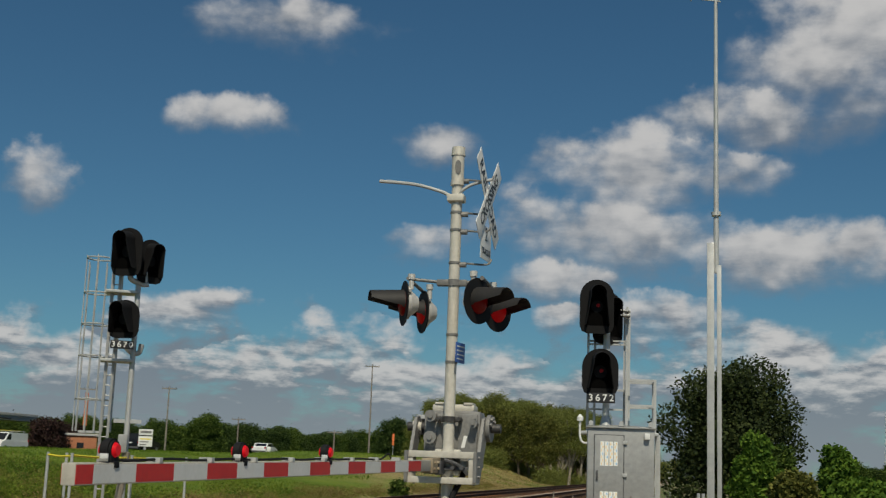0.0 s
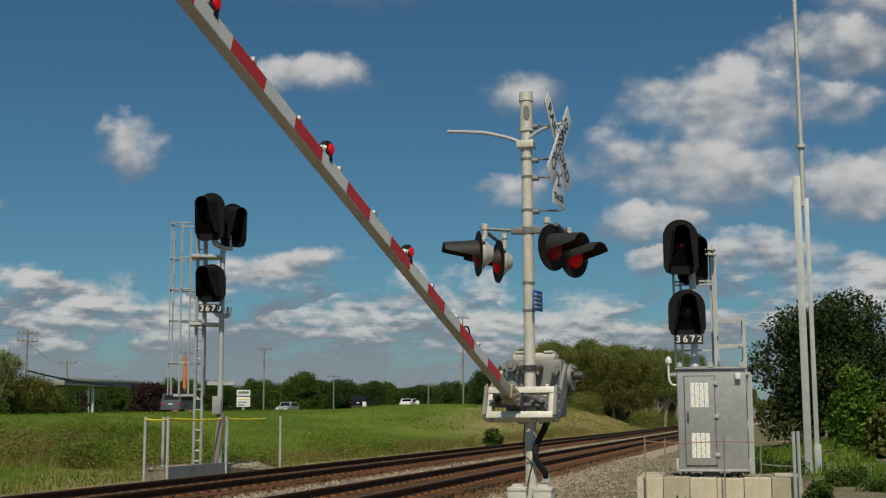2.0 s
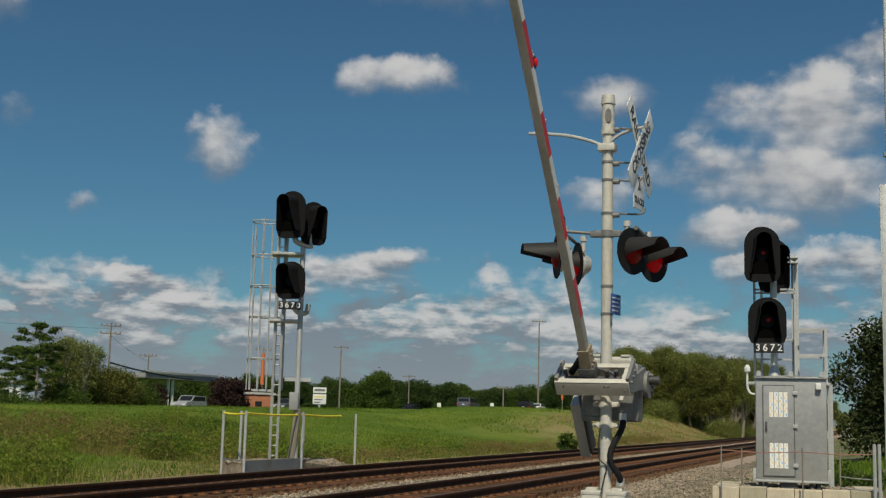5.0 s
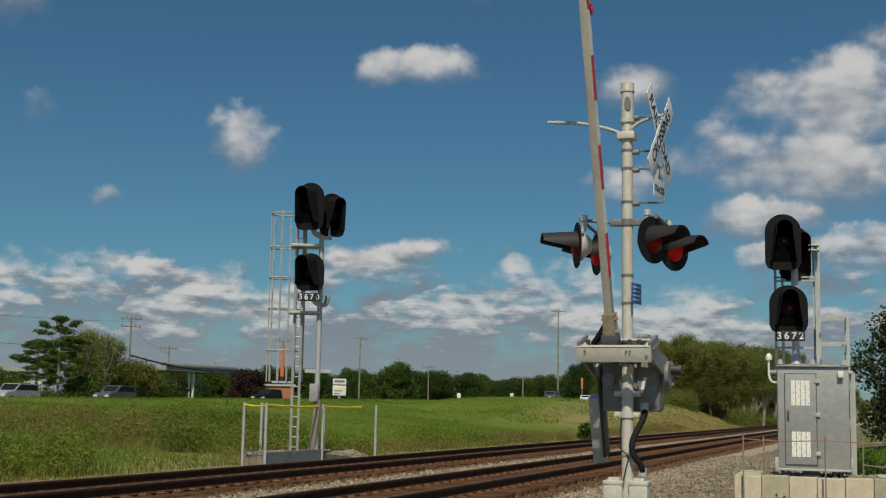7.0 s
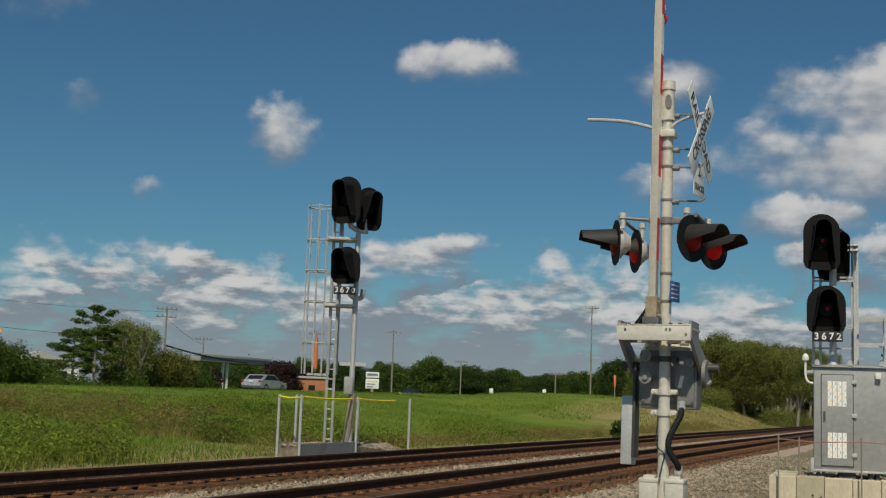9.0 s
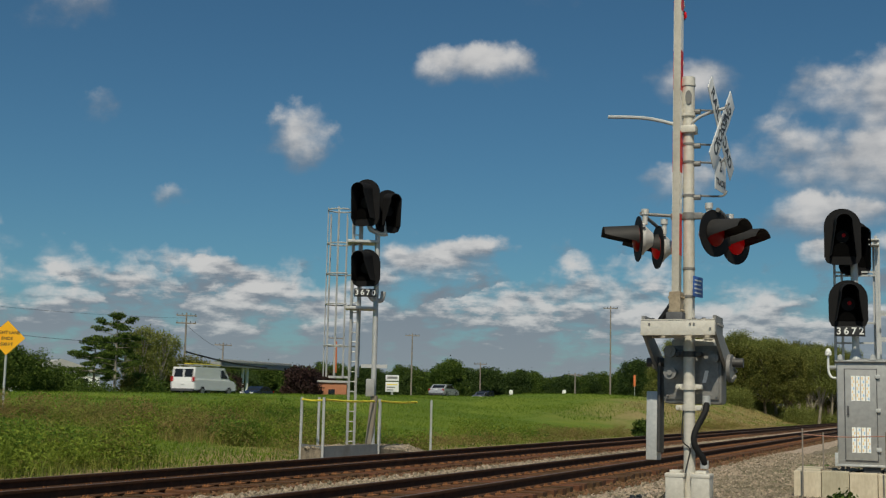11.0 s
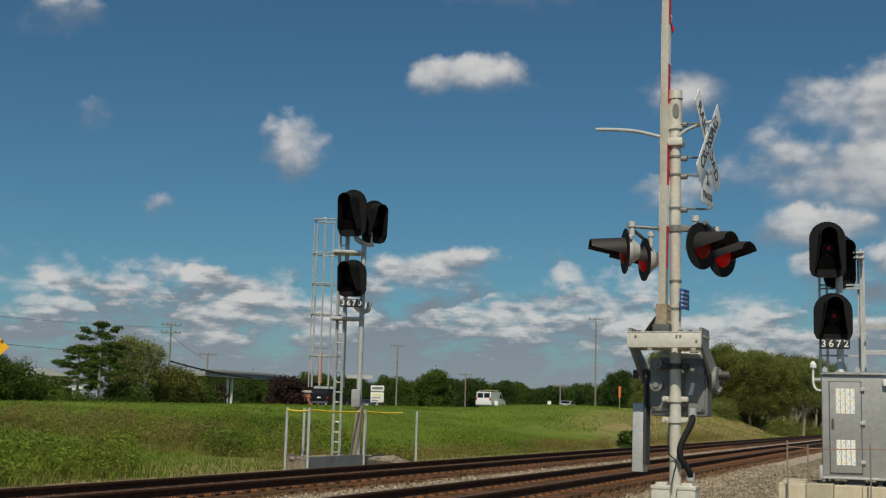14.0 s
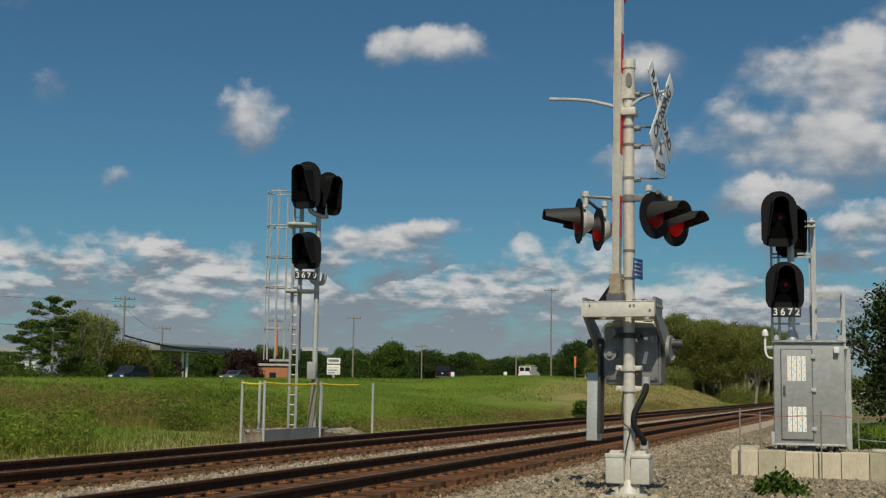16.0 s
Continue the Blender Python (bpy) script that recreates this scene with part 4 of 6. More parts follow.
for sx in (-0.31, 0.45):
    bm = bmesh.new()
    prism(bm, [(-0.45, -0.58), (-0.27, -0.58), (0.02, -0.14), (0.1, 0.0), (0.02, 0.12), (-0.1, 0.1), (-0.27, -0.26), (-0.45, -0.26)], 0.035,
          Matrix(((0, 1, 0, sx - 0.02), (1, 0, 0, 0), (0, 0, 1, 0), (0, 0, 0, 1))))
    part("side_plate", bm, M_CASE, arm)
    bm = bmesh.new()
    tube(bm, (sx - 0.05, 0.0, 0.0), (sx + 0.05, 0.0, 0.0), 0.07, seg=16)
    part("plate_hub", bm, M_SILVER, arm)
    for k in range(3):
        bm = bmesh.new()
        tube(bm, (sx - 0.035, -0.36, -0.32 - 0.1 * k), (sx + 0.035, -0.36, -0.32 - 0.1 * k), 0.016, seg=6)
        part("bolt", bm, M_MECH, arm)
bm = bmesh.new()
box(bm, -0.29, -0.255, -0.05, 0.98, -0.09, 0.09, 0.01)
part("counterweight_bar", bm, M_CASTING, arm)
bm = bmesh.new()
box(bm, -0.42, -0.295, 0.32, 1.06, -0.05, 0.14, 0.012)
part("counterweight", bm, M_GALV, arm, "pale grey steel counterweight")
bm = bmesh.new()
prism(bm, [(0.06 + 0.15 * math.cos(radians(a)), 0.15 * math.sin(radians(a))) for a in range(0, 360, 20)], 0.04, Matrix(((0, 1, 0, 0.47), (1, 0, 0, 0), (0, 0, 1, 0), (0, 0, 0, 1))))
for k in range(5):
    tube(bm, (0.5, 0.06 + 0.11 * math.cos(k * 0.7), 0.11 * math.sin(k * 0.7)), (0.535, 0.06 + 0.11 * math.cos(k * 0.7), 0.11 * math.sin(k * 0.7)), 0.02, seg=8)
part("stop_plate", bm, M_MECH, arm)
bm = bmesh.new()
box(bm, -0.062, 0.062, -0.72, -0.4, DROP - 0.075, DROP + 0.08, 0.01)
for y in (-0.66, -0.52):
    for dz in (-0.03, 0.035):
        tube(bm, (-0.08, y, DROP + dz), (0.08, y, DROP + dz), 0.014, seg=8)
part("arm_shoe", bm, M_SHOE, arm, "worn tan shoe bolted round the arm's root")
bm = bmesh.new()
tube(bm, (-0.2, -0.38, DROP + 0.02), (-0.03, -0.62, DROP + 0.02), 0.035, seg=8)
part("shear_strut", bm, M_BLACK, arm)

# ---------------------------------------------------------------- wayside signals


def head_outline(w, h):
    r = w / 2
    pts = [(r * math.cos(radians(a)), h / 2 - r + r * math.sin(radians(a))) for a in range(0, 181, 12)]
    c = r * 0.45
    pts += [(-r, -h / 2 + c), (-r + c * 0.3, -h / 2 + c * 0.3), (-r + c, -h / 2), (r - c, -h / 2), (r - c * 0.3, -h / 2 + c * 0.3), (r, -h / 2 + c)]
    return pts


def signal_head(parent, m, w, h, lit, reach=0.42):
    """A colour-light head: tall rounded backplate, hood, lens, and case behind; it looks along -y."""
    bm = bmesh.new()
    prism(bm, head_outline(w, h), 0.03)
    plate = part("backplate", bm, M_SIGNALBLACK, parent, "tall rounded black signal backplate", m)
    bm = bmesh.new()
    r, top = w * 0.24, h * 0.26
    ring = []
    for k in range(21):
        a = radians(-12 + 204 * k / 20)
        c, s = math.cos(a), math.sin(a)
        ring.append([(r * c, 0, top + r * s), (r * c * 0.96, -reach, top + r * s * 0.96 - 0.05)])
    low = h * 0.36
    ring = [[(r * 1.5, 0, -low), (r * 1.45, -reach * 0.55, -low)]] + ring + [[(-r * 1.5, 0, -low), (-r * 1.45, -reach * 0.55, -low)]]
    outer = [[bm.verts.new(p) for p in q] for q in ring]
    inner = [[bm.verts.new((p[0] * 0.94, p[1], p[2] * 0.97)) for p in q] for q in ring]
    for a, b, c, d in zip(outer, outer[1:], inner, inner[1:]):
        bm.faces.new((a[0], a[1], b[1], b[0])), bm.faces.new((c[0], d[0], d[1], c[1])), bm.faces.new((a[1], c[1], d[1], b[1]))
    part("hood", bm, M_SIGNALBLACK, plate)
    bm = bmesh.new()
    tube(bm, (0, -0.012, 0), (0, 0.0, 0), r * 0.75, seg=20)
    part("lens", bm, M_BLACK, plate)
    # added panel: the hood's inner shade painted as a black sheet over the backplate
    bm = bmesh.new()
    prism(bm, [(p[0][0] * 0.93, p[0][2] * 0.965) for p in ring], 0.006, pose(0, -0.008, 0))
    part("recess", bm, M_HOODSHADE, plate, "added black panel that stands for the shade inside the hood")
    if lit:
        bm = bmesh.new()
        tube(bm, (0.02, -0.026, h * 0.02), (0.02, -0.012, h * 0.02), r * 0.22, seg=14)
        part("lamp", bm, M_DOT, plate, "small lit red lamp")
    bm = bmesh.new()
    box(bm, -w * 0.3, w * 0.3, 0.03, 0.28, -h * 0.34, h * 0.36, 0.03)
    part("case", bm, M_SIGNALBLACK, plate)
    return plate


def number_plate(parent, m, text, w, h):
    bm = bmesh.new()
    box(bm, -w / 2, w / 2, -0.008, 0.0, -h / 2, h / 2, 0.002)
    p = part("number_plate", bm, M_INK, parent, "black plate with white signal number", m)
    step = w / len(text)
    for k, ch in enumerate(text):
        words(ch, h * 0.96, M_SIGNWHITE, p, Matrix.Translation((-w / 2 + step * (k + 0.5), -0.012, 0)) @ pose(0, 0, 0, 90), "digit", 0.003)


def ladder(bm, x, y, z0, z1, w=0.36, step=0.3, r=0.02):
    for s in (-1, 1):
        box(bm, x + s * w / 2 - r, x + s * w / 2 + r, y - r, y + r, z0, z1)
    z = z0 + step
    while z < z1:
        tube(bm, (x - w / 2, y, z), (x + w / 2, y, z), 0.016, seg=6)
        z += step


def face_eye(p):
    """Yaw in degrees that turns a thing built to look along -y towards the viewer."""
    return -math.degrees(math.atan2(p.x, p.y))


# signal by the equipment cabinet
D2 = 25.0
c2 = az(18.6, D2 + 0.75, 0.1)
s72 = thing("wayside_signal", pose(c2.x, c2.y, 0.1, 0, 0, face_eye(c2)), "black two-head railway signal 3672 above a grey equipment cabinet", "railway signal", "wayside signals")
G2 = 0.1
signal_head(s72, pose(-0.13, -0.35, 4.67 - G2, 0, 0, 6), 0.7, 1.12, True)
signal_head(s72, pose(0.1, 0.15, 4.5 - G2, 0, 0, 24), 0.66, 1.1, False)
signal_head(s72, pose(-0.045, -0.35, 3.33 - G2, 0, 0, 6), 0.74, 0.95, True)
number_plate(s72, pose(-0.02, -0.4, 2.795 - G2), "3672", 0.56, 0.2)
bm = bmesh.new()
tube(bm, (0.08, 0, 2.1 - G2), (0.08, 0, 4.6), 0.07, seg=16)
tube(bm, (0.08, 0, 2.1 - G2), (0.08, 0, 2.35), 0.16, 0.08, 16)
part("mast", bm, M_GALV, s72)
bm = bmesh.new()
for x in (-0.3, -0.16, 0.5):
    box(bm, x - 0.025, x + 0.025, 0.2, 0.25, 2.05 - G2, (4.3 if x < 0.4 else 4.75) - G2)
for z in (2.6, 3.0, 3.95, 4.02):
    box(bm, -0.3, 0.5, 0.2, 0.24, z - G2 - 0.018, z - G2 + 0.018)
ladder(bm, 0.5, 0.3, 2.05 - G2, 4.7 - G2, 0.1, 0.3)
part("ladder", bm, M_GALV, s72, "galvanised ladder behind the mast")
for x, y in ((0.5, 0.0), (1.07, 0.0), (1.07, 0.7), (0.5, 0.7)):
    bm = bmesh.new()
    box(bm, x - 0.03, x + 0.03, y - 0.03, y + 0.03, 2.1 - G2, 3.22 - G2)
    part("handrail_post", bm, M_GALV, s72)
for z in (3.2, 2.68):
    for dims in ((0.5, 1.07, -0.02, 0.02), (0.5, 1.07, 0.68, 0.72), (1.05, 1.09, 0.0, 0.7)):
        bm = bmesh.new()
        box(bm, *dims, z - G2 - 0.025, z - G2 + 0.025)
        part("handrail", bm, M_GALV, s72)
bm = bmesh.new()
box(bm, -0.45, 1.15, -0.05, 0.85, 2.08 - G2, 2.14 - G2, 0.01)
part("platform", bm, M_GALV, s72, "galvanised platform grating above the cabinet")
bm = bmesh.new()
box(bm, 0.8, 1.15, -0.02, 0.02, 0.95, 1.1)
part("side_bracket", bm, M_GALV, s72)
for x, y in ((1.15, 0.75), (1.15, 0.0)):
    bm = bmesh.new()
    box(bm, x - 0.035, x + 0.035, y - 0.035, y + 0.035, -0.1, 2.1 - G2)
    part("platform_leg", bm, M_GALV, s72)
bm = bmesh.new()
for k in range(2):
    box(bm, 0.36, 0.56, -0.1, 0.2, 4.62 - G2 - 0.1 * k, 4.65 - G2 - 0.1 * k, 0.004)
part("bracket", bm, M_GALV, s72)

# equipment cabinet
cc = az(19.33, D2)
cab = thing("equipment_cabinet", pose(cc.x, cc.y, 0.12, 0, 0, face_eye(cc) + 2), "tall grey aluminium signal equipment cabinet on a gravel pad", "cabinet")
CW, CH = 0.6, 2.05
bm = bmesh.new()
box(bm, -CW, CW + 0.1, -0.35, 0.4, 0.12, CH, 0.02)
body_part = part("body", bm, M_CAB, cab, "brushed grey aluminium cabinet body")
bm = bmesh.new()
box(bm, -CW - 0.03, CW + 0.13, -0.4, 0.45, CH, CH + 0.03, 0.01)
prism(bm, [(-CW, CH + 0.03), (0.05, CH + 0.07), (CW + 0.1, CH + 0.03)], 0.8, pose(0, -0.38, 0))
part("roof", bm, M_CAB, cab)
for x in (-0.54, 0.05, 0.62):
    bm = bmesh.new()
    prism(bm, [(x - 0.05, CH + 0.04), (x + 0.05, CH + 0.04), (x + 0.04, CH + 0.12), (x, CH + 0.15), (x - 0.04, CH + 0.12)], 0.02, pose(0, -0.41, 0))
    part("lifting_eye", bm, M_GALV, cab)
bm = bmesh.new()
box(bm, -0.46, 0.1, -0.375, -0.345, 0.22, CH - 0.14, 0.008)
door = part("cabinet_door", bm, M_CAB, cab, "narrow hinged cabinet door")
bm = bmesh.new()
for x0, x1, z0, z1 in ((-0.475, 0.115, CH - 0.145, CH - 0.125), (-0.475, -0.462, 0.2, CH - 0.13), (0.102, 0.115, 0.2, CH - 0.13), (-0.475, 0.115, 0.195, 0.212)):
    box(bm, x0, x1, -0.362, -0.345, z0, z1)
part("door_seal", bm, M_DARKGREY, cab)
bm = bmesh.new()
box(bm, -0.43, -0.39, -0.41, -0.37, 1.05, 1.23, 0.008)
part("handle", bm, M_DARKGREY, door, "dark door handle")
for z in (0.42, 1.15, 1.78):
    bm = bmesh.new()
    box(bm, 0.08, 0.17, -0.395, -0.36, z - 0.035, z + 0.035, 0.006)
    part("hinge", bm, M_GALV, door)
for z0 in (0.36, 1.32):
    for k in range(4):
        bm = bmesh.new()
        x = -0.35 + 0.088 * k
        box(bm, x, x + 0.072, -0.381, -0.3745, z0, z0 + 0.47)
        strip = part("reflective_strip", bm, M_LABELWHITE, door, "bright white and amber reflective strip")
        for j in range(7):
            bm = bmesh.new()
            zz = z0 + 0.02 + 0.064 * j
            xx = x + 0.012 + 0.026 * ((k + j) % 2)
            box(bm, xx, xx + 0.02, -0.384, -0.381, zz, zz + 0.045)
            part("blue_patch" if (j + k) % 4 == 3 else "amber_patch", bm, M_LABELBLUE if (j + k) % 4 == 3 else M_LABELYELLOW, strip)
bm = bmesh.new()
box(bm, 0.5, 0.6, -0.45, -0.35, CH - 0.2, CH - 0.08, 0.012)
part("door_lamp", bm, M_SIGNWHITE, cab, "small white lamp over the door")
bm = bmesh.new()
hose(bm, [(-0.6, -0.2, CH - 0.3), (-0.7, -0.22, CH - 0.28), (-0.75, -0.22, CH - 0.15), (-0.75, -0.22, CH + 0.15)], 0.022)
vent = part("antenna_pipe", bm, M_SIGNWHITE, cab, "white goose-neck pipe with a round cap")
bm = bmesh.new()
tube(bm, (-0.75, -0.22, CH + 0.13), (-0.75, -0.22, CH + 0.2), 0.06, seg=16)
tube(bm, (-0.75, -0.22, CH + 0.2), (-0.75, -0.22, CH + 0.26), 0.06, 0.02, 16)
part("cap", bm, M_SIGNWHITE, vent)
bm = bmesh.new()
for x in (-0.52, -0.42, 0.42, 0.54):
    box(bm, x - 0.03, x + 0.03, -0.3, 0.3, -0.02, 0.13)
box(bm, -0.15, 0.15, -0.3, 0.3, -0.02, 0.13)
part("foot", bm, M_DARKGREY, cab)
bm = bmesh.new()
box(bm, -CW - 0.03, CW + 0.13, -0.37, 0.42, 0.1, 0.14, 0.01)
box(bm, -CW - 0.06, -CW, -0.37, -0.3, 0.1, 0.35, 0.005)
box(bm, CW + 0.1, CW + 0.16, -0.37, -0.3, 0.1, 0.35, 0.005)
part("plinth", bm, M_GALV, cab)

# retaining blocks round the pad
pl, pr = az(16.06, 24.0), az(23.3, 24.0)
along = (pr - pl).normalized()
turn = math.degrees(math.atan2(along.y, along.x))
wall = thing("retaining_wall", pose(pl.x, pl.y, -0.36, 0, 0, turn), "low wall of weathered concrete blocks round the cabinet's gravel pad", "retaining wall")
width = (pr - pl).length
bm = bmesh.new()
box(bm, 0.004, 0.485, 0, 0.45, -0.1, 0.49, 0.012)
BLOCK = mesh_of("block", bm, M_CONCRETE, False)
n_blocks = int(width / 0.49)
for k in range(n_blocks):
    b = new("block", BLOCK)
    b.parent, b.matrix_basis = wall, pose(k * 0.49, 0.02 * math.sin(k * 2.3), 0.012 * math.sin(k * 1.7), 0, 0, 0.8 * math.sin(k * 3.1))
for s, x in ((1, 0.0), (-1, width - 0.45)):
    for k in range(4):
        b = new("block", BLOCK)
        b.parent, b.matrix_basis = wall, pose(x + 0.45, 0.46 + 0.49 * k, 0.0, 0, 0, 90)
bm = bmesh.new()
box(bm, 0.3, width - 0.3, 0.42, 2.6, -0.1, 0.44, 0.03)
pad = part("gravel_fill", bm, M_STONE, wall, "grey gravel fill behind the blocks")

# post-and-cable fence in front of the pad
fence = thing("cable_fence", pose(pl.x, pl.y, -0.36, 0, 0, turn), "low fence of thin rusty posts with a faded red cord", "fence")
for x, y, h in ((0.18, -0.2, 1.28), (1.62, -0.25, 1.25), (2.86, -0.2, 1.35), (2.95, -0.1, 1.35), (0.5, 0.9, 1.2), (2.3, 0.8, 1.25)):
    bm = bmesh.new()
    tube(bm, (x, y, -0.1), (x, y, h), 0.03 if x > 2.7 else 0.014, seg=8)
    part("post", bm, M_GALV if x > 2.7 else M_POLE, fence)
for z, mat_, r in ((1.17, M_CORD, 0.009), (0.72, M_GALV, 0.01), (0.52, M_GALV, 0.012)):
    bm = bmesh.new()
    if z > 1:
        hose(bm, [(0.18, -0.2, z), (0.9, -0.24, z - 0.03), (1.62, -0.25, z), (2.2, -0.24, z - 0.02), (2.86, -0.2, z)], r, 6)
    else:
        hose(bm, [(2.3, 0.8, z), (2.6, 0.3, z - 0.01), (2.9, -0.15, z)], r, 6)
    part("cable", bm, mat_, fence)

# radio mast beside the pad
am = az(23.81, 33.0)
rz = height(am.x, am.y)
radio = thing("radio_mast", pose(am.x, am.y, rz - 0.05, 0, 0, face_eye(am)), "tall galvanised folding radio mast with twin square columns", "radio mast")
bm = bmesh.new()
tube(bm, (-0.03, 0, 6.8), (-0.03, 0, 14.5), 0.075, 0.05, 14)
part("pole", bm, M_GALV, radio, "thin galvanised pole")
bm = bmesh.new()
box(bm, -0.27, -0.085, -0.1, 0.1, 0.0, 7.6, 0.01)
part("column", bm, M_GALV, radio)
bm = bmesh.new()
box(bm, -0.015, 0.1, -0.07, 0.07, 0.3, 7.0, 0.01)
part("column", bm, M_GALV, radio)
bm = bmesh.new()
box(bm, -0.03, 0.14, -0.12, 0.12, 0.0, 0.72, 0.01)
part("hinge_box", bm, M_GALV, radio)
bm = bmesh.new()
tube(bm, (-0.03, 0, 8.34), (-0.03, 0, 8.44), 0.13, seg=14)
part("collar", bm, M_GALV, radio)
bm = bmesh.new()
tube(bm, (-0.7, 0, 14.5), (0.1, 0, 14.35), 0.02, seg=6)
for x in (-0.7, -0.4, 0.05):
    tube(bm, (x, -0.25, 14.4), (x, 0.25, 14.5), 0.012, seg=6)
part("antenna", bm, M_GALV, radio)

# signal across the tracks
D7 = 34.0
c7 = az(-2.72, D7)
G7 = -0.12
s70 = thing("wayside_signal", pose(c7.x, c7.y, G7, 0, 0, face_eye(c7)), "black two-head railway signal 3670 on mast with caged ladder", "railway signal", "wayside signals")
K = D7 * math.pi / 180      # metres to a degree of bearing


def b7(a):
    return (a + 2.72) * K


signal_head(s70, pose(b7(-3.4), -0.4, 6.66 - G7, 0, 0, -28), 0.86, 1.3, False, 0.5)
signal_head(s70, pose(b7(-2.34), 0.0, 6.5 - G7, 0, 0, 30), 0.78, 1.2, False)
signal_head(s70, pose(b7(-3.3), -0.4, 4.86 - G7, 0, 0, -28), 0.86, 1.02, False, 0.5)
number_plate(s70, pose(b7(-3.3), -0.45, 4.17 - G7), "3670", 0.6, 0.22)
bm = bmesh.new()
tube(bm, (b7(-2.8), 0, 0.0), (b7(-2.8), 0, 6.3 - G7), 0.075, 0.07, 16)
part("mast", bm, M_GALV, s70)
bm = bmesh.new()
hose(bm, [(b7(-3.2), -0.1, 6.1 - G7), (b7(-3.1), -0.1, 5.95 - G7), (b7(-2.6), 0, 5.86 - G7), (b7(-2.35), 0, 5.88 - G7)], 0.075)
tube(bm, (b7(-2.5), 0, 5.9 - G7), (b7(-2.5), 0, 6.2 - G7), 0.06, seg=10)
part("head_bracket", bm, M_GALV, s70)
bm = bmesh.new()
hose(bm, [(b7(-3.2), -0.1, 4.2 - G7), (b7(-2.9), 0, 4.02 - G7), (b7(-2.55), 0, 4.02 - G7), (b7(-2.45), 0, 4.25 - G7)], 0.07)
part("head_bracket", bm, M_GALV, s70)
bm = bmesh.new()
ladder(bm, b7(-3.78), 0.1, 0.0, 6.6 - G7, 0.19, 0.27, 0.034)
part("ladder", bm, M_CAB, s70, "galvanised ladder beside the mast")
for z in (5.62, 3.78):
    bm = bmesh.new()
    box(bm, b7(-4.2), b7(-2.75), -0.15, 0.55, z - G7 - 0.03, z - G7 + 0.04, 0.006)
    part("platform", bm, M_GALV, s70)
bm = bmesh.new()
box(bm, b7(-4.9), b7(-4.0), 0.3, 0.5, 1.86 - G7, 1.92 - G7)
part("step", bm, M_GALV, s70)
bm = bmesh.new()
box(bm, b7(-3.4), b7(-2.2), -0.02, 0.02, 2.15 - G7, 2.25 - G7)
part("step", bm, M_GALV, s70)
# the ladder's cage: upright bars and hoops
CX, CY, CR = b7(-4.55), 0.45, 0.36
for k in range(7):
    bm = bmesh.new()
    a = radians(60 + 40 * k)
    tube(bm, (CX + CR * math.cos(a), CY + CR * math.sin(a), 1.9 - G7), (CX + CR * math.cos(a), CY + CR * math.sin(a), (6.62 if k % 2 else 6.4) - G7), 0.018, seg=6)
    part("cage_bar", bm, M_GALV, s70)
for z in (6.55, 5.6, 4.75, 3.9, 2.75):
    bm = bmesh.new()
    pts = [(CX + CR * math.cos(radians(a)), CY + CR * math.sin(radians(a)), z - G7) for a in range(50, 311, 20)]
    hose(bm, pts, 0.02, 6, 2)
    tube(bm, pts[0], (CX + 0.55, CY, z - G7), 0.02, seg=6)
    part("cage_hoop", bm, M_GALV, s70)
bm = bmesh.new()
for dx in (0.38, 0.6):
    box(bm, CX + dx - 0.03, CX + dx + 0.03, CY - 0.03, CY + 0.03, 1.9 - G7, 6.62 - G7)
part("cage_upright", bm, M_GALV, s70)
bm = bmesh.new()
box(bm, b7(-3.15), b7(-2.75), -0.3, -0.1, 1.38 - G7, 1.85 - G7, 0.02)
part("terminal_box", bm, M_CAB, s70, "grey terminal box on the mast")
bm = bmesh.new()
hose(bm, [(b7(-2.75), -0.15, 1.4 - G7), (b7(-2.85), -0.1, 0.8), (b7(-3.0), 0.0, 0.0)], 0.1)
part("cable_sleeve", bm, M_PALEBARK, s70, "brown cable sleeve")

# its base frame and fence
pa, pb, pc = az(-6.05, 32.2), az(-5.05, 31.2), az(-0.1, 37.4)
base = thing("signal_base", pose(pb.x, pb.y, -0.2, 0, 0, math.degrees(math.atan2((pc - pb).y, (pc - pb).x))), "grey steel-sided gravel base with posts and yellow-sleeved chain", "platform base")
bw = (pc - pb).length
back_v = pose(0, 0, 0, 0, 0, -math.degrees(math.atan2((pc - pb).y, (pc - pb).x))) @ (pa - pb)
bm = bmesh.new()
box(bm, 0, bw * 0.47, 0, 0.04, -0.1, 0.3)
part("side_sheet", bm, M_SHEET, base)
bm = bmesh.new()
a, b = Vector((0, 0, 0)), Vector((back_v.x, back_v.y, 0))
vs = [bm.verts.new(p) for p in (a + Vector((0, 0, -0.1)), b + Vector((0, 0, -0.1)), b + Vector((0, 0, 0.34)), a + Vector((0, 0, 0.3)))]
vs2 = [bm.verts.new(v.co + Vector((0.03, 0.03, 0))) for v in vs]
bm.faces.new(vs), bm.faces.new(vs2[::-1])
for k in range(4):
    bm.faces.new((vs[k], vs[(k + 1) % 4], vs2[(k + 1) % 4], vs2[k]))
part("end_sheet", bm, M_SHEET, base)
bm = bmesh.new()
vs = [bm.verts.new(p) for p in ((0, 0.05, 0.24), (bw * 0.47, 0.05, 0.2), (bw, 0.05, -0.08), (bw + back_v.x, back_v.y, 0.16), (back_v.x, back_v.y, 0.26))]
vs2 = [bm.verts.new(v.co + Vector((0, 0, -0.5))) for v in vs]
bm.faces.new(vs), bm.faces.new(vs2[::-1])
for k in range(5):
    bm.faces.new((vs[k], vs[(k + 1) % 5], vs2[(k + 1) % 5], vs2[k]))
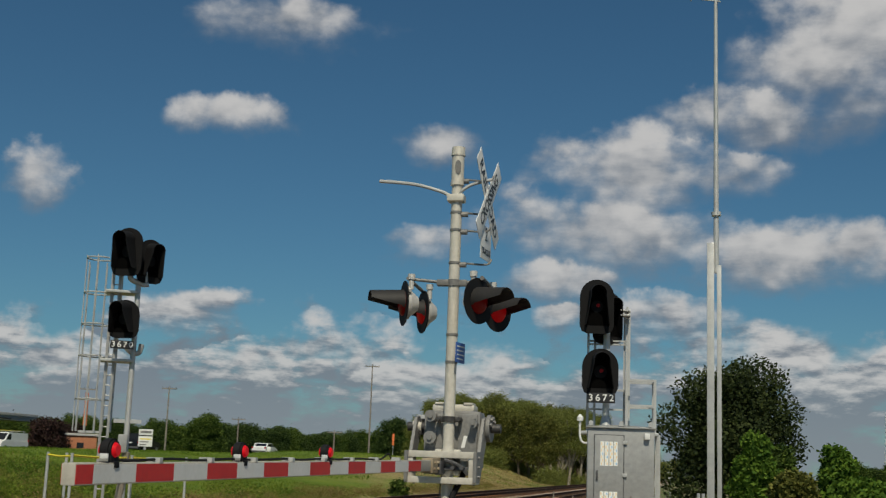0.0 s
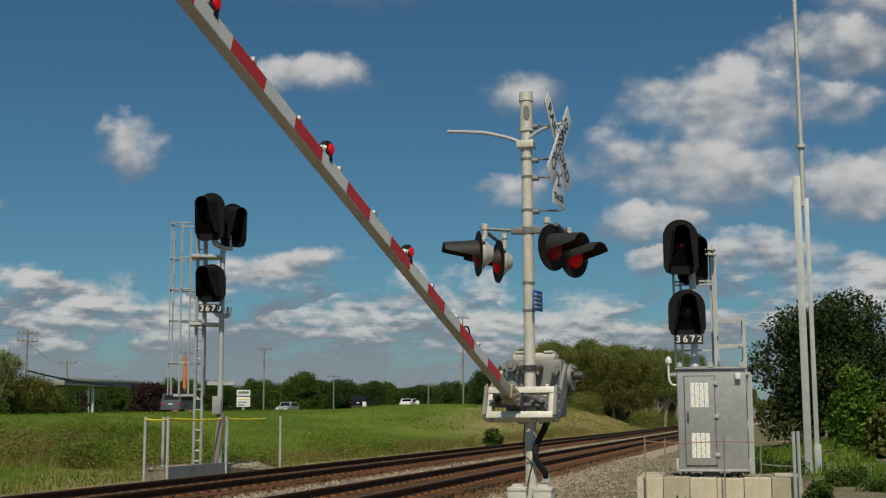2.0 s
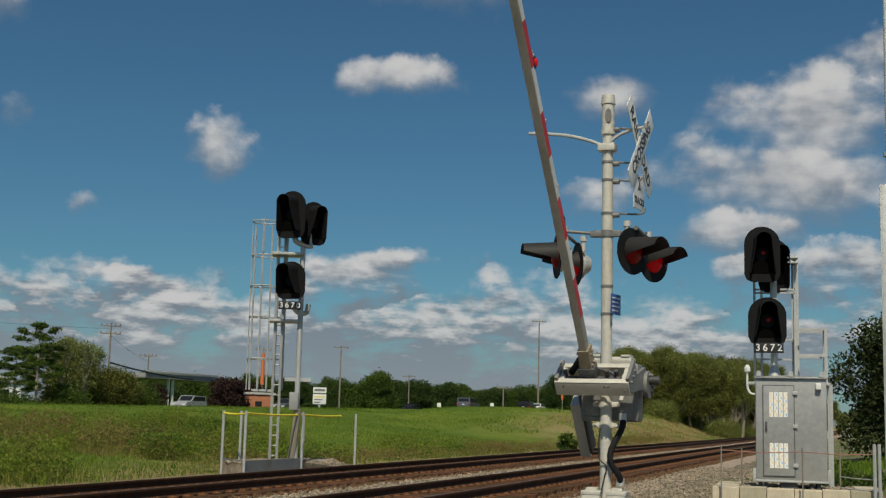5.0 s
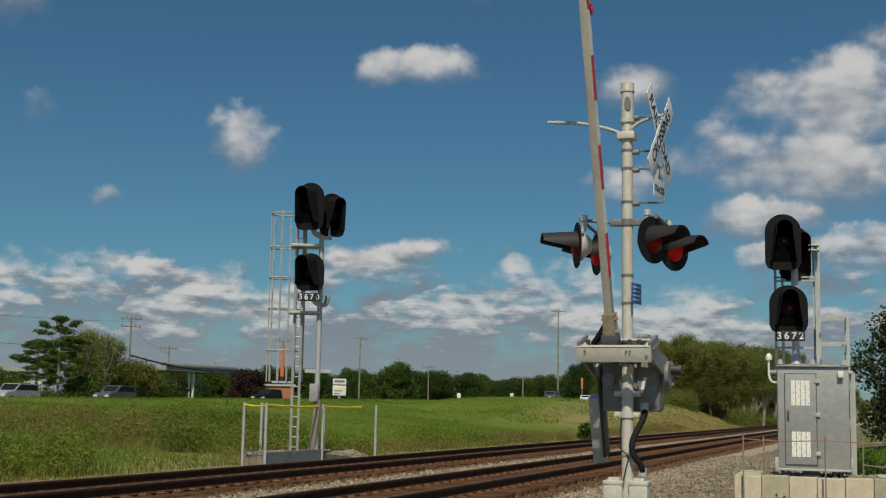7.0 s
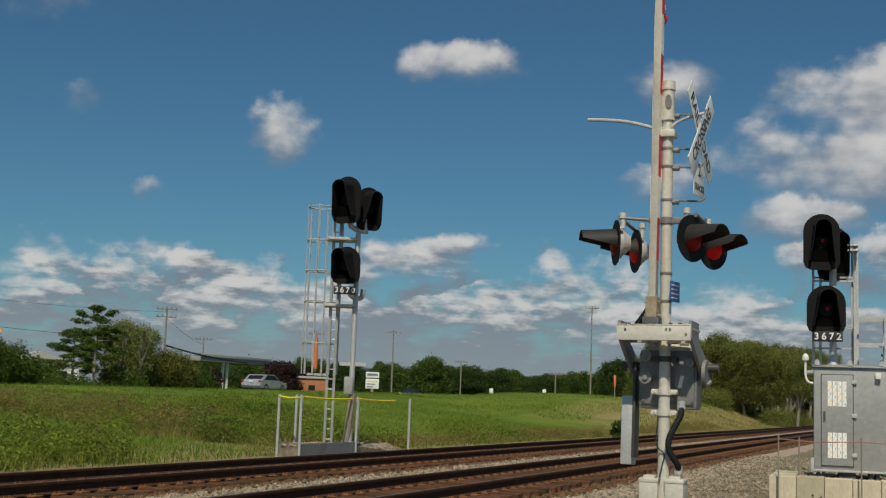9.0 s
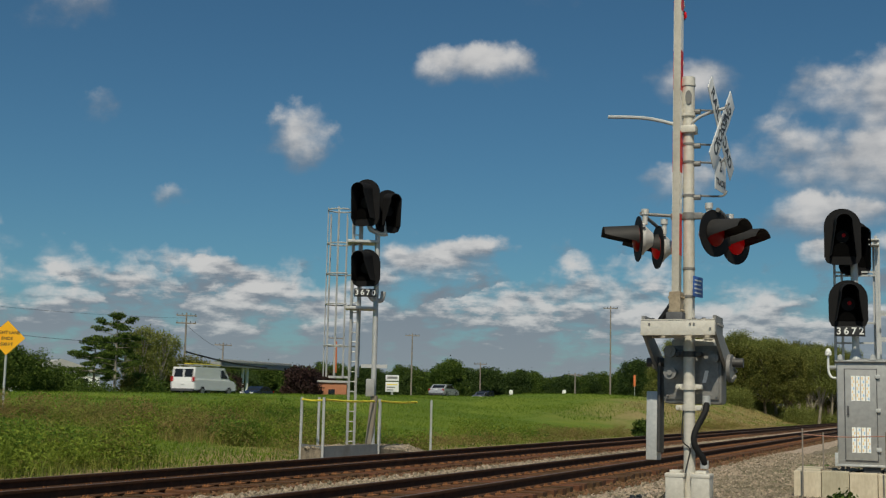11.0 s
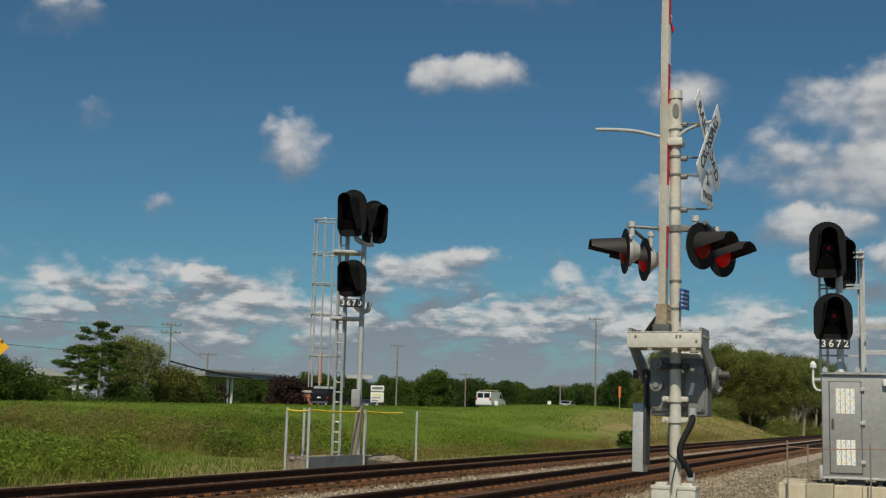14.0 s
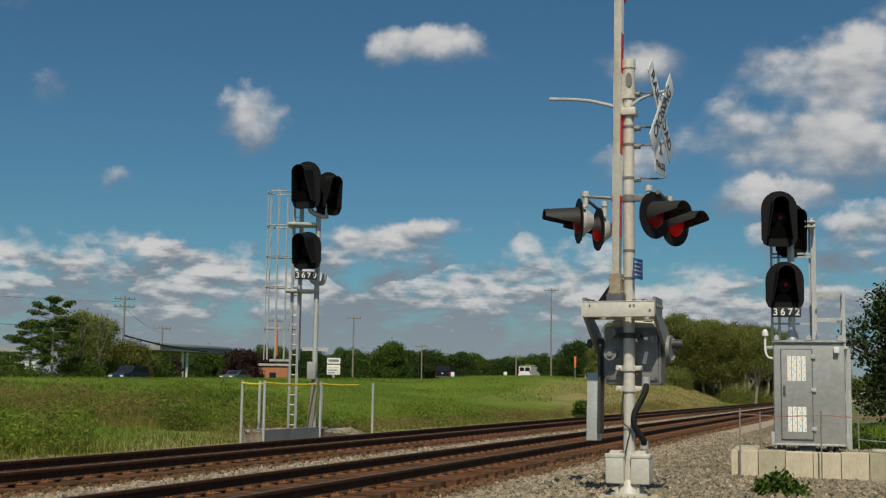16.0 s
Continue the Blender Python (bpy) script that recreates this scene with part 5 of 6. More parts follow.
part("gravel_fill", bm, M_STONE, base)
posts = [(back_v.x, back_v.y), (0, 0), (back_v.x * 0.5 + 0.9, back_v.y * 0.5 + 0.3), (bw * 0.47, 0), (bw * 0.53 + back_v.x * 0.25, back_v.y * 0.25), (bw, 0)]
for x, y in posts:
    bm = bmesh.new()
    tube(bm, (x, y, -0.1), (x, y, 1.52), 0.036, seg=10)
    part("post", bm, M_GALV, base)
for (x0, y0), (x1, y1), f in ((posts[0], posts[1], 1.0), (posts[1], posts[3], 0.97), (posts[3], posts[5], 0.7)):
    bm = bmesh.new()
    hose(bm, [(x0, y0, 1.46), ((x0 + (x1 - x0) * f * 0.5), (y0 + (y1 - y0) * f * 0.5), 1.43), (x0 + (x1 - x0) * f, y0 + (y1 - y0) * f, 1.45)], 0.028, 6)
    part("chain_sleeve", bm, M_YELLOWPIPE, base, "yellow plastic chain sleeve")

# ---------------------------------------------------------------- ties and ballast


def lay_ties(t, y0, n_single, n_more):
    for k in range(n_single):
        o = new("tie", TIE)
        o.parent, o.matrix_basis = t, pose(random.uniform(-0.05, 0.05), y0 + 0.5 * k + random.uniform(-0.03, 0.03), random.uniform(-0.012, 0.004), 0, 0, random.uniform(-1.2, 1.2))
    bm = bmesh.new()
    for k in range(n_more):
        y = y0 + 0.5 * (n_single + k)
        box(bm, -1.3, 1.3, y - 0.115, y + 0.115, -0.35, -0.172)
    o = part("tie", bm, M_TIE, t)
    tagged(o, kind="stuff")
    vs, fs = [], []
    src_v = [v.co.copy() for v in PLATE.vertices]
    src_f = [tuple(p.vertices) for p in PLATE.polygons]
    for k in range(n_single):
        for sx in (-1, 1):
            b = len(vs)
            vs += [(v.x + sx * GAUGE / 2, v.y + y0 + 0.5 * k, v.z) for v in src_v]
            fs += [tuple(i + b for i in f) for f in src_f]
    o = new("tie_plate", quick("tie_plate", vs, fs, M_PLATE))
    o.parent = t
    tagged(o, "rusty tie plates and spikes", kind="stuff")


lay_ties(track_near, 10.6, 130, 260)
lay_ties(track_far, 10.6, 130, 260)

OCTA = [Vector(v) for v in ((1, 0, 0), (-1, 0, 0), (0, 1, 0), (0, -1, 0), (0, 0, 1), (0, 0, -1))]
OCTA_F = ((0, 2, 4), (2, 1, 4), (1, 3, 4), (3, 0, 4), (2, 0, 5), (1, 2, 5), (3, 1, 5), (0, 3, 5))


def stones(n, spot, size, material, label, seed):
    """Loose crushed stone: many small uneven lumps in one mesh. spot(rng) gives a place, or None."""
    rng = random.Random(seed)
    vs, fs = [], []
    while len(fs) < n * 8:
        p = spot(rng)
        if p is None:
            continue
        s = rng.uniform(*size)
        rot = Euler((rng.uniform(0, 6.3), rng.uniform(0, 6.3), rng.uniform(0, 6.3))).to_matrix()
        b = len(vs)
        vs += [tuple(Vector(p) + rot @ (v * s * rng.uniform(0.65, 1.2))) for v in OCTA]
        fs += [tuple(i + b for i in f) for f in OCTA_F]
    o = new("ballast_stones", quick("ballast_stones", vs, fs, material))
    return tagged(o, label, "ballast", kind="stuff")


def near_y(rng, a, b):
    return a + (b - a) * rng.random() ** 1.8


def bed_spot(cx, lo, hi, clear):
    def spot(rng):
        dx, y = rng.uniform(lo, hi), near_y(rng, 10.4, 75)
        if clear and abs(dx) < 1.28 and ((y - 10.6 + 0.17) % 0.5) < 0.34:
            return None
        if abs(abs(dx) - GAUGE / 2) < 0.1:
            return None
        return (cx + dx, y, bed_z(cx + dx) + rng.uniform(-0.02, 0.02))
    return spot


stones(9000, bed_spot(TRACKS[0], -1.4, 1.75, True), (0.025, 0.05), M_RUSTSTONE, "rust-stained crushed stone between the ties", 1)
stones(5000, bed_spot(TRACKS[1], -1.3, 1.95, True), (0.025, 0.05), M_RUSTSTONE, "rust-stained crushed stone between the ties", 2)
stones(6000, bed_spot(TRACKS[0], -2.5, -1.32, False), (0.03, 0.062), M_STONE, "pale crushed stone between the two tracks", 3)
stones(2500, bed_spot(TRACKS[1], -2.6, -1.25, False), (0.03, 0.06), M_STONE, "pale crushed stone beside the far track", 4)


def shoulder_spot(rng):
    x, y = rng.uniform(-5.75, 0.2), near_y(rng, 11.0, 48)
    if (x + 2.56) ** 2 + (y - 13.25) ** 2 < 0.12 or (x > -2.9 and 23.7 < y < 27.5):
        return None
    if x > -1.0 and y > 24:
        return None
    return (x, y, max(height(x, y), bed_z(x)) + rng.uniform(-0.01, 0.02))


stones(20000, shoulder_spot, (0.022, 0.052), M_STONE, "grey and tan crushed stone on the track's shoulder", 5)


def pad_spot(rng):
    q = wall.matrix_basis @ Vector((rng.uniform(0.2, width - 0.2), rng.uniform(0.3, 2.5), 0.445 + rng.uniform(-0.01, 0.015)))
    return tuple(q)


stones(1500, pad_spot, (0.02, 0.045), M_STONE, "grey gravel on the cabinet's pad", 6)



def base_spot(rng):
    u, v = rng.uniform(0.0, 1.0), rng.uniform(0.03, 0.97)
    q = base.matrix_basis @ Vector((bw * u + back_v.x * v, 0.05 + back_v.y * v, 0.0))
    top = (0.24 - 0.085 * u if u < 0.47 else 0.2 - 0.53 * (u - 0.47)) * (1 - v) + (0.26 - 0.1 * u) * v
    return (q.x, q.y, q.z + top + rng.uniform(-0.02, 0.02))


stones(1800, base_spot, (0.03, 0.06), M_STONE, "pale grey gravel round the far signal's foot", 8)

# ---------------------------------------------------------------- plants


def leaf_mesh(name, blobs, n, leaf, material, seed, hollow=0.5, flat=1.0, fray=0.0):
    """A crown of n small leaf sprays spread through round lobes, denser towards their skins; fray scatters them about."""
    rng = np.random.default_rng(seed)
    bl = np.array(blobs, float)
    wgt = (bl[:, 3] * bl[:, 4] * bl[:, 5]) ** (2 / 3)
    pick = rng.choice(len(bl), n, p=wgt / wgt.sum())
    d = rng.normal(size=(n, 3)); d /= np.linalg.norm(d, axis=1)[:, None]
    r = hollow + (1.08 - hollow) * rng.random(n) ** 0.6
    pos = bl[pick, :3] + d * bl[pick, 3:6] * r[:, None] + rng.normal(size=(n, 3)) * fray
    u = rng.normal(size=(n, 3)) + d * 0.4
    u /= np.linalg.norm(u, axis=1)[:, None]
    v = np.cross(u, rng.normal(size=(n, 3))); v /= np.linalg.norm(v, axis=1)[:, None]
    s = leaf * (0.55 + 0.9 * rng.random(n))[:, None]
    a, b, c, e = pos - u * s, pos + v * s * 0.55 * flat, pos + u * s, pos - v * s * 0.55 * flat
    vs = np.stack([a, b, c, e], 1).reshape(-1, 3)
    fs = np.arange(4 * n).reshape(-1, 4)
    me = bpy.data.meshes.new(name)
    me.from_pydata(vs.tolist(), [], fs.tolist())
    me.materials.append(material)
    return me


def lobes(h0, h1, w, n, seed, top=0.5, puff=1.0):
    """Lobes of a crown between two heights: widest low down, narrower at the top."""
    rng = random.Random(seed)
    out = [(0, 0, (h0 + h1) / 2, w * 0.34 * puff * puff, w * 0.34 * puff * puff, (h1 - h0) * 0.42)]
    for k in range(n):
        f = k / max(1, n - 1)
        z = h0 + (h1 - h0) * (0.12 + 0.76 * f)
        reach = w * 0.5 * (1 - (1 - top) * f) * rng.uniform(0.45, 0.85)
        a = k * 2.4 + rng.uniform(-0.5, 0.5)
        s = w * rng.uniform(0.13, 0.24) * puff
        out.append((reach * math.cos(a), reach * math.sin(a), z, s * 1.15, s * 1.15, s * rng.uniform(0.7, 1.0)))
    return out


def tree(name, m, h, w, bare, leaf, n, material, seed, label, category="tree", bark=None, n_lobes=12, top=0.5, group="", hollow=0.5, puff=1.0, fray=0.12):
    t = thing(name, m, label, category, group)
    rng = random.Random(seed)
    bl = lobes(h * bare, h * 0.97, w, n_lobes, seed, top, puff)
    bm = bmesh.new()
    r = max(0.05, h * 0.022)
    bend = [Vector((rng.uniform(-0.02, 0.02) * h * k, rng.uniform(-0.02, 0.02) * h * k, h * 0.2 * k)) for k in range(5)]
    bend[0] = Vector((0, 0, -0.3))
    for k in range(4):
        tube(bm, bend[k], bend[k + 1], r * (1 - 0.2 * k), r * (0.8 - 0.2 * k), 8)
    for b in bl[1::2]:
        k = min(3, max(1, int(b[2] / (h * 0.2)) - 1))
        tube(bm, bend[k], Vector(b[:3]), r * 0.4, r * 0.1, 5)
    part("trunk", bm, bark or M_BARK, t)
    c = new("crown", leaf_mesh("crown", bl, n, leaf, material, seed, hollow, 1.0, fray))
    c.parent = t
    return t


def stand(a, d, dz=0.0):
    p = az(a, d)
    return pose(p.x, p.y, height(p.x, p.y) - 0.1 + dz, 0, 0, (a * 77 + d * 31) % 360)


# big tree and bushes on the near side
tree("tree", stand(24.5, 62), 7.0, 6.2, 0.06, 0.09, 46000, M_LEAF_DEEP, 11, "broad dark green tree beside the dirt track", n_lobes=26, top=0.75, hollow=0.45)
for a, d, h, w, tp, mt, sd in ((25.5, 44, 3.0, 2.3, 0.15, M_LEAF_BRIGHT, 21), (28.9, 40, 2.5, 2.2, 0.15, M_LEAF_BRIGHT, 22), (27.1, 38, 1.7, 2.0, 0.3, M_LEAF_OLIVE, 23),
                               (30.2, 37, 1.5, 2.2, 0.3, M_LEAF_BRIGHT, 24), (26.5, 52, 2.9, 2.6, 0.2, M_LEAF, 25), (31.8, 42, 2.0, 2.4, 0.3, M_LEAF, 26)):
    tree("bush", stand(a, d), h, w, 0.0, 0.075, 8000, mt, sd, "pointed yellow-green bush by the dirt track", "bush", n_lobes=22, top=tp, group="bushes by the dirt track", puff=0.75, fray=0.03)
for a, d, h, w, sd in ((23.9, 23.3, 0.55, 0.5, 31), (17.95, 14.4, 0.3, 0.62, 32), (24.9, 29.5, 0.45, 1.1, 33), (26.6, 28.0, 0.35, 0.9, 34), (22.2, 30.5, 0.75, 1.4, 35), (21.3, 31, 0.6, 1.2, 36)):
    tree("weed_clump", stand(a, d, 0.0), h, w, 0.02, 0.032, 3200, M_LEAF, sd, "low bright green weeds on gravel", "weeds", n_lobes=9, top=0.8, group="weeds by the pad", fray=0.03)
tree("bush", stand(9.5, 62), 1.15, 1.1, 0.05, 0.06, 2500, M_LEAF, 37, "small round green bush on the grassy bank", "bush", n_lobes=8, puff=0.8, fray=0.05)

# woods on the bank, and the trees beyond the road
wood_a = tree("tree", stand(12.2, 165), 9.5, 4.6, 0.36, 0.075, 21000, M_LEAF_DRY, 41, "olive green tree with pale bare trunk", bark=M_PALEBARK, n_lobes=44, top=0.8, group="woods on the bank", hollow=0.1, fray=0.28, puff=0.55)
wood_b = tree("tree", stand(13.9, 172), 10.2, 4.4, 0.4, 0.075, 19000, M_LEAF_DRY, 42, "tall thin-leaved tree with pale bare trunk", bark=M_PALEBARK, n_lobes=40, top=0.8, group="woods on the bank", hollow=0.1, fray=0.28, puff=0.52)
wood_c = tree("tree", stand(15.3, 178), 9.4, 4.8, 0.18, 0.08, 20000, M_LEAF_OLIVE, 43, "fresh green tree at the wood's edge", n_lobes=44, top=0.8, group="woods on the bank", hollow=0.1, fray=0.28, puff=0.55)
rng = random.Random(7)
for k in range(64):
    a = 10.4 + 8.4 * (k + rng.uniform(0, 0.8)) / 64
    d = rng.uniform(160, 215)
    crest = 3.35 - 0.55 * smooth01(a, 15.8, 19.0) - 0.9 * smooth01(-a, -11.6, -10.2)
    p = az(a, d)
    top = EYE_Z + d * math.tan(radians(crest + rng.uniform(-0.45, 0.1)))
    copy_thing((wood_a, wood_b, wood_a, wood_c)[k % 4], stand(a, d, top - 9.6 - height(p.x, p.y)))
foot = tree("bush", stand(11.4, 150), 3.0, 4.4, 0.0, 0.07, 20000, M_LEAF_DRY, 44, "dense green undergrowth at the wood's edge", "bush", n_lobes=22, top=0.7, group="undergrowth on the bank", hollow=0.2, puff=0.8, fray=0.35)
for k in range(9):
    copy_thing(foot, stand(11.0 + 0.9 * k, 156 + 7 * (k % 3), -0.9 - 0.5 * (k % 3)))
for k in range(14):
    copy_thing(foot, stand(12.2 + 0.5 * k, 222 + 5 * (k % 3), 0.4 * (k % 3)))
for k in range(9):
    copy_thing((wood_a, wood_c, wood_b)[k % 3], stand(18.6 + 0.5 * k, 330 + 12 * (k % 4), -3.0 + (k % 3)))

hedge_a = tree("tree", stand(0.7, 219), 7.4, 7.4, 0.04, 0.14, 20000, M_LEAF, 51, "round green tree beyond the road", n_lobes=20, top=0.6, group="trees beyond the road", hollow=0.3, puff=0.9, fray=0.16)
hedge_b = tree("tree", stand(2.6, 229), 6.2, 6.8, 0.04, 0.14, 18000, M_LEAF_DARK, 52, "dark green tree beyond the road", n_lobes=20, top=0.6, group="trees beyond the road", hollow=0.3, puff=0.9, fray=0.16)
hedge_c = tree("tree", stand(9.3, 246), 8.8, 7.6, 0.1, 0.14, 20000, M_LEAF_DARK, 53, "tall dark green tree beyond the road", n_lobes=22, top=0.75, group="trees beyond the road", hollow=0.3, puff=0.85, fray=0.16)
low_a = tree("tree", stand(-6.0, 170), 4.6, 6.0, 0.02, 0.16, 9000, M_LEAF_RED, 54, "low dark purple-leaved tree by the canopy", n_lobes=14, top=0.8, group="trees beyond the road")
copy_thing(low_a, stand(-9.75, 160, -1.0)), copy_thing(low_a, stand(-5.2, 180, -0.4))
copy_thing(hedge_a, stand(4.4, 237, -1.2)), copy_thing(hedge_b, stand(3.9, 234, -0.3)), copy_thing(hedge_a, stand(-0.2, 229, -1.6))
for k in range(46):
    a = -6.5 + 17.5 * (k + rng.uniform(0, 0.9)) / 46
    copy_thing((hedge_b, hedge_a, hedge_b)[k % 3], stand(a, rng.uniform(245, 310), rng.uniform(-1.4, 0.7)))
for k in range(30):
    copy_thing((hedge_b, hedge_b, hedge_a)[k % 3], stand(-6.5 + 0.6 * k, 325 + 7 * (k % 4), 0.2 + 0.9 * math.sin(k * 2.1)))
for k in range(12):
    copy_thing((hedge_b, hedge_a)[k % 2], stand(-13 + 0.75 * k, 200 + 6 * (k % 3), -2.2 + 0.5 * (k % 3)))
# the stand at the west end of the field


def beyond(a, d, dz=0.0):
    """A stand past the far carriageway at this bearing."""
    return stand(a, max(d, 80.5 / math.sin(radians(TRACK_YAW - a))), dz)


def pine_tree(m, h, w, seed, label):
    """An open conifer: bare straight trunk, limbs in whorls, each with flat pads of needles."""
    t = thing("pine_tree", m, label, "tree", "trees beyond the road")
    rng = random.Random(seed)
    bm, pads = bmesh.new(), []
    tube(bm, (0, 0, -0.4), (0, 0, h * 0.55), 0.17, 0.11, 8)
    tube(bm, (0, 0, h * 0.55), (0.1, 0, h * 0.98), 0.11, 0.03, 8)
    for k in range(22):
        f = 0.22 + 0.74 * k / 21
        a = k * 2.4 + rng.uniform(-0.4, 0.4)
        reach = w * 0.5 * (1.0 - 0.6 * max(0.0, f - 0.5) / 0.5) * rng.uniform(0.55, 1.05)
        p = Vector((reach * math.cos(a), reach * math.sin(a), h * f + reach * rng.uniform(0.0, 0.25)))
        tube(bm, (0, 0, h * f - 0.1), p, 0.05, 0.015, 5)
        for j in range(3):
            q = p * (1.0 - 0.24 * j)
            s = rng.uniform(0.5, 0.95) * (1.0 - 0.15 * j)
            pads.append((q.x + rng.uniform(-0.4, 0.4), q.y + rng.uniform(-0.4, 0.4), p.z + rng.uniform(-0.15, 0.3), s, s, s * rng.uniform(0.3, 0.5)))
    pads.append((0.1, 0, h * 0.95, 0.5, 0.5, 0.5))
    part("trunk", bm, M_PALEBARK, t)
    c = new("crown", leaf_mesh("crown", pads, 12000, 0.1, M_LEAF, seed, 0.1))
    c.parent = t
    return t


pine_tree(beyond(-14.3, 138), 9.2, 8.0, 61, "tall open pine with flat pads of dark needles")
pine_tree(beyond(-15.2, 146), 6.9, 6.4, 67, "lower pine with thin grey-green pads")
pine_tree(beyond(-13.9, 150), 7.6, 6.0, 69, "middling pine behind a taller one")
slim = tree("tree", beyond(-13.2, 144), 8.8, 3.2, 0.3, 0.1, 3000, M_LEAF_DRY, 62, "slender open green tree with pale trunk", bark=M_PALEBARK, n_lobes=34, top=0.7, group="trees beyond the road", hollow=0.0, puff=0.5, fray=0.25)
shrub = tree("bush", beyond(-11.2, 150), 4.0, 5.2, 0.0, 0.1, 11000, M_LEAF, 63, "broad green shrub at the road's far edge", "bush", n_lobes=22, top=0.75, group="shrubs beyond the road", puff=0.8, fray=0.25)
olive = tree("bush", beyond(-12.2, 146), 4.4, 4.4, 0.0, 0.1, 9000, M_LEAF_OLIVE, 68, "brownish olive shrub among the green ones", "bush", n_lobes=22, top=0.7, group="shrubs beyond the road", puff=0.75, fray=0.25)
copy_thing(slim, beyond(-12.75, 146, -0.1)), copy_thing(slim, beyond(-12.3, 142, -0.7)), copy_thing(slim, beyond(-11.9, 148, -0.9)), copy_thing(slim, beyond(-13.5, 150, -1.2))
copy_thing(olive, beyond(-13.6, 140, -2.0)), copy_thing(shrub, beyond(-11.8, 150, -0.6)), copy_thing(olive, beyond(-10.6, 150, 0.2)), copy_thing(olive, beyond(-11.1, 148, 0.6)), copy_thing(shrub, beyond(-9.9, 154, -0.6)), copy_thing(shrub, beyond(-10.2, 156, -1.2))
for a, d, dz in ((-12.8, 138, -1.4), (-14.4, 136, -2.9), (-13.0, 134, -2.8), (-15.2, 132, -2.4), (-16.0, 136, -2.0), (-16.5, 140, -0.9), (-15.6, 128, -2.6), (-17.3, 136, -0.6), (-18.1, 132, 0.9), (-19.0, 130, 1.2), (-20.0, 126, 0.6), (-21.6, 124, 1.0), (-23.4, 122, 0.8), (-19.4, 134, 1.6)):
    copy_thing(shrub, beyond(a, d, dz))
for k in range(9):
    copy_thing((slim, hedge_b)[k % 2], stand(-26.2 + 0.9 * k, 150 + 5 * (k % 3), -2.6 + 0.6 * (k % 2)))
for k in range(8):
    copy_thing((hedge_b, hedge_a)[k % 2], stand(28.8 + 0.9 * k, 260 + 9 * (k % 3), -2.0))


def blades(name, n, spot, hgt, wid, material, label, seed, lean=0.5):
    """Grass: thin bent blades, two faces each, in one mesh."""
    rng = random.Random(seed)
    vs, fs = [], []
    while len(fs) < 2 * n:
        q = spot(rng)
        if q is None:
            continue
        x, y, k = q
        z = height(x, y)
        h, w = rng.uniform(*hgt) * k, rng.uniform(*wid) * (0.6 + 0.4 * k)
        a, ln = rng.uniform(0, 6.28), rng.uniform(0, lean) * h
        dx, dy = math.cos(a) * w, math.sin(a) * w
        lx, ly = math.cos(a + 1.3) * ln, math.sin(a + 1.3) * ln
        b = len(vs)
        mx, my, mz = x + lx * 0.35, y + ly * 0.35, z + h * 0.6
        vs += [(x - dx, y - dy, z - 0.02), (x + dx, y + dy, z - 0.02), (mx + dx * 0.7, my + dy * 0.7, mz), (mx - dx * 0.7, my - dy * 0.7, mz), (x + lx, y + ly, z + h)]
        fs += [(b, b + 1, b + 2, b + 3), (b + 3, b + 2, b + 4)]
    o = new(name, quick(name, vs, fs, material))
    return tagged(o, label, "grass", kind="stuff")


def field_spot(rng):
    y = near_y(rng, 14, 120)
    x = -rng.uniform(16.3, 46.5)
    if y > 78 and x > -27:
        return None
    return x, y, 0.7 + 0.6 * noise.noise((x * 0.2, y * 0.2, 9)) + 0.3


TUFTS = []
tuft_rng = random.Random(70)
while len(TUFTS) < 230:
    tx, ty = -tuft_rng.uniform(17.0, 31), tuft_rng.uniform(17, 56)
    if noise.noise((tx * 0.16, ty * 0.12, 4.0)) > -0.08 + 0.03 * abs(-tx - 22.5):
        TUFTS.append((tx, ty, tuft_rng.uniform(0.35, 1.1), tuft_rng.uniform(0.35, 1.0)))
BROWN = [q for q in TUFTS if -31 < q[0] < -20.5 and 25 < q[1] < 39 and noise.noise((q[0] * 0.3, q[1] * 0.3, 1.5)) > -0.15]
GREEN = [q for k, q in enumerate(TUFTS) if q not in BROWN or k % 3 == 0]


def tuft_spot(lot):
    def spot(rng):
        x, y, r, k = rng.choice(lot)
        dx, dy = rng.gauss(0, r * 0.5), rng.gauss(0, r * 0.5)
        return x + dx * 1.6, y + dy * 1.6, k * rng.uniform(0.35, 1.0)
    return spot


def bank_spot(rng):
    y = rng.uniform(100, 165)
    x = -rng.uniform(15.6, 25)
    return (x, y, rng.uniform(0.5, 1.0)) if noise.noise((x * 0.22, y * 0.09, 6.0)) > -0.06 else None


def bank_green_spot(rng):
    y = rng.uniform(80, 165)
    x = -rng.uniform(15.6, 30)
    return (x, y, 1.0) if noise.noise((x * 0.22, y * 0.09, 6.0)) < 0.02 else None


blades("grass", 150000, field_spot, (0.05, 0.13), (0.006, 0.014), M_GRASS, "long green grass of the field", 71, 0.9)
blades("weeds", 40000, tuft_spot(GREEN), (0.2, 0.65), (0.004, 0.009), M_WEED, "tall green and straw weeds beside the far track", 72, 0.9)
blades("weeds", 14000, tuft_spot(BROWN), (0.3, 0.9), (0.003, 0.007), M_STALK, "tall dry brown stalks beside the far track", 75, 0.8)


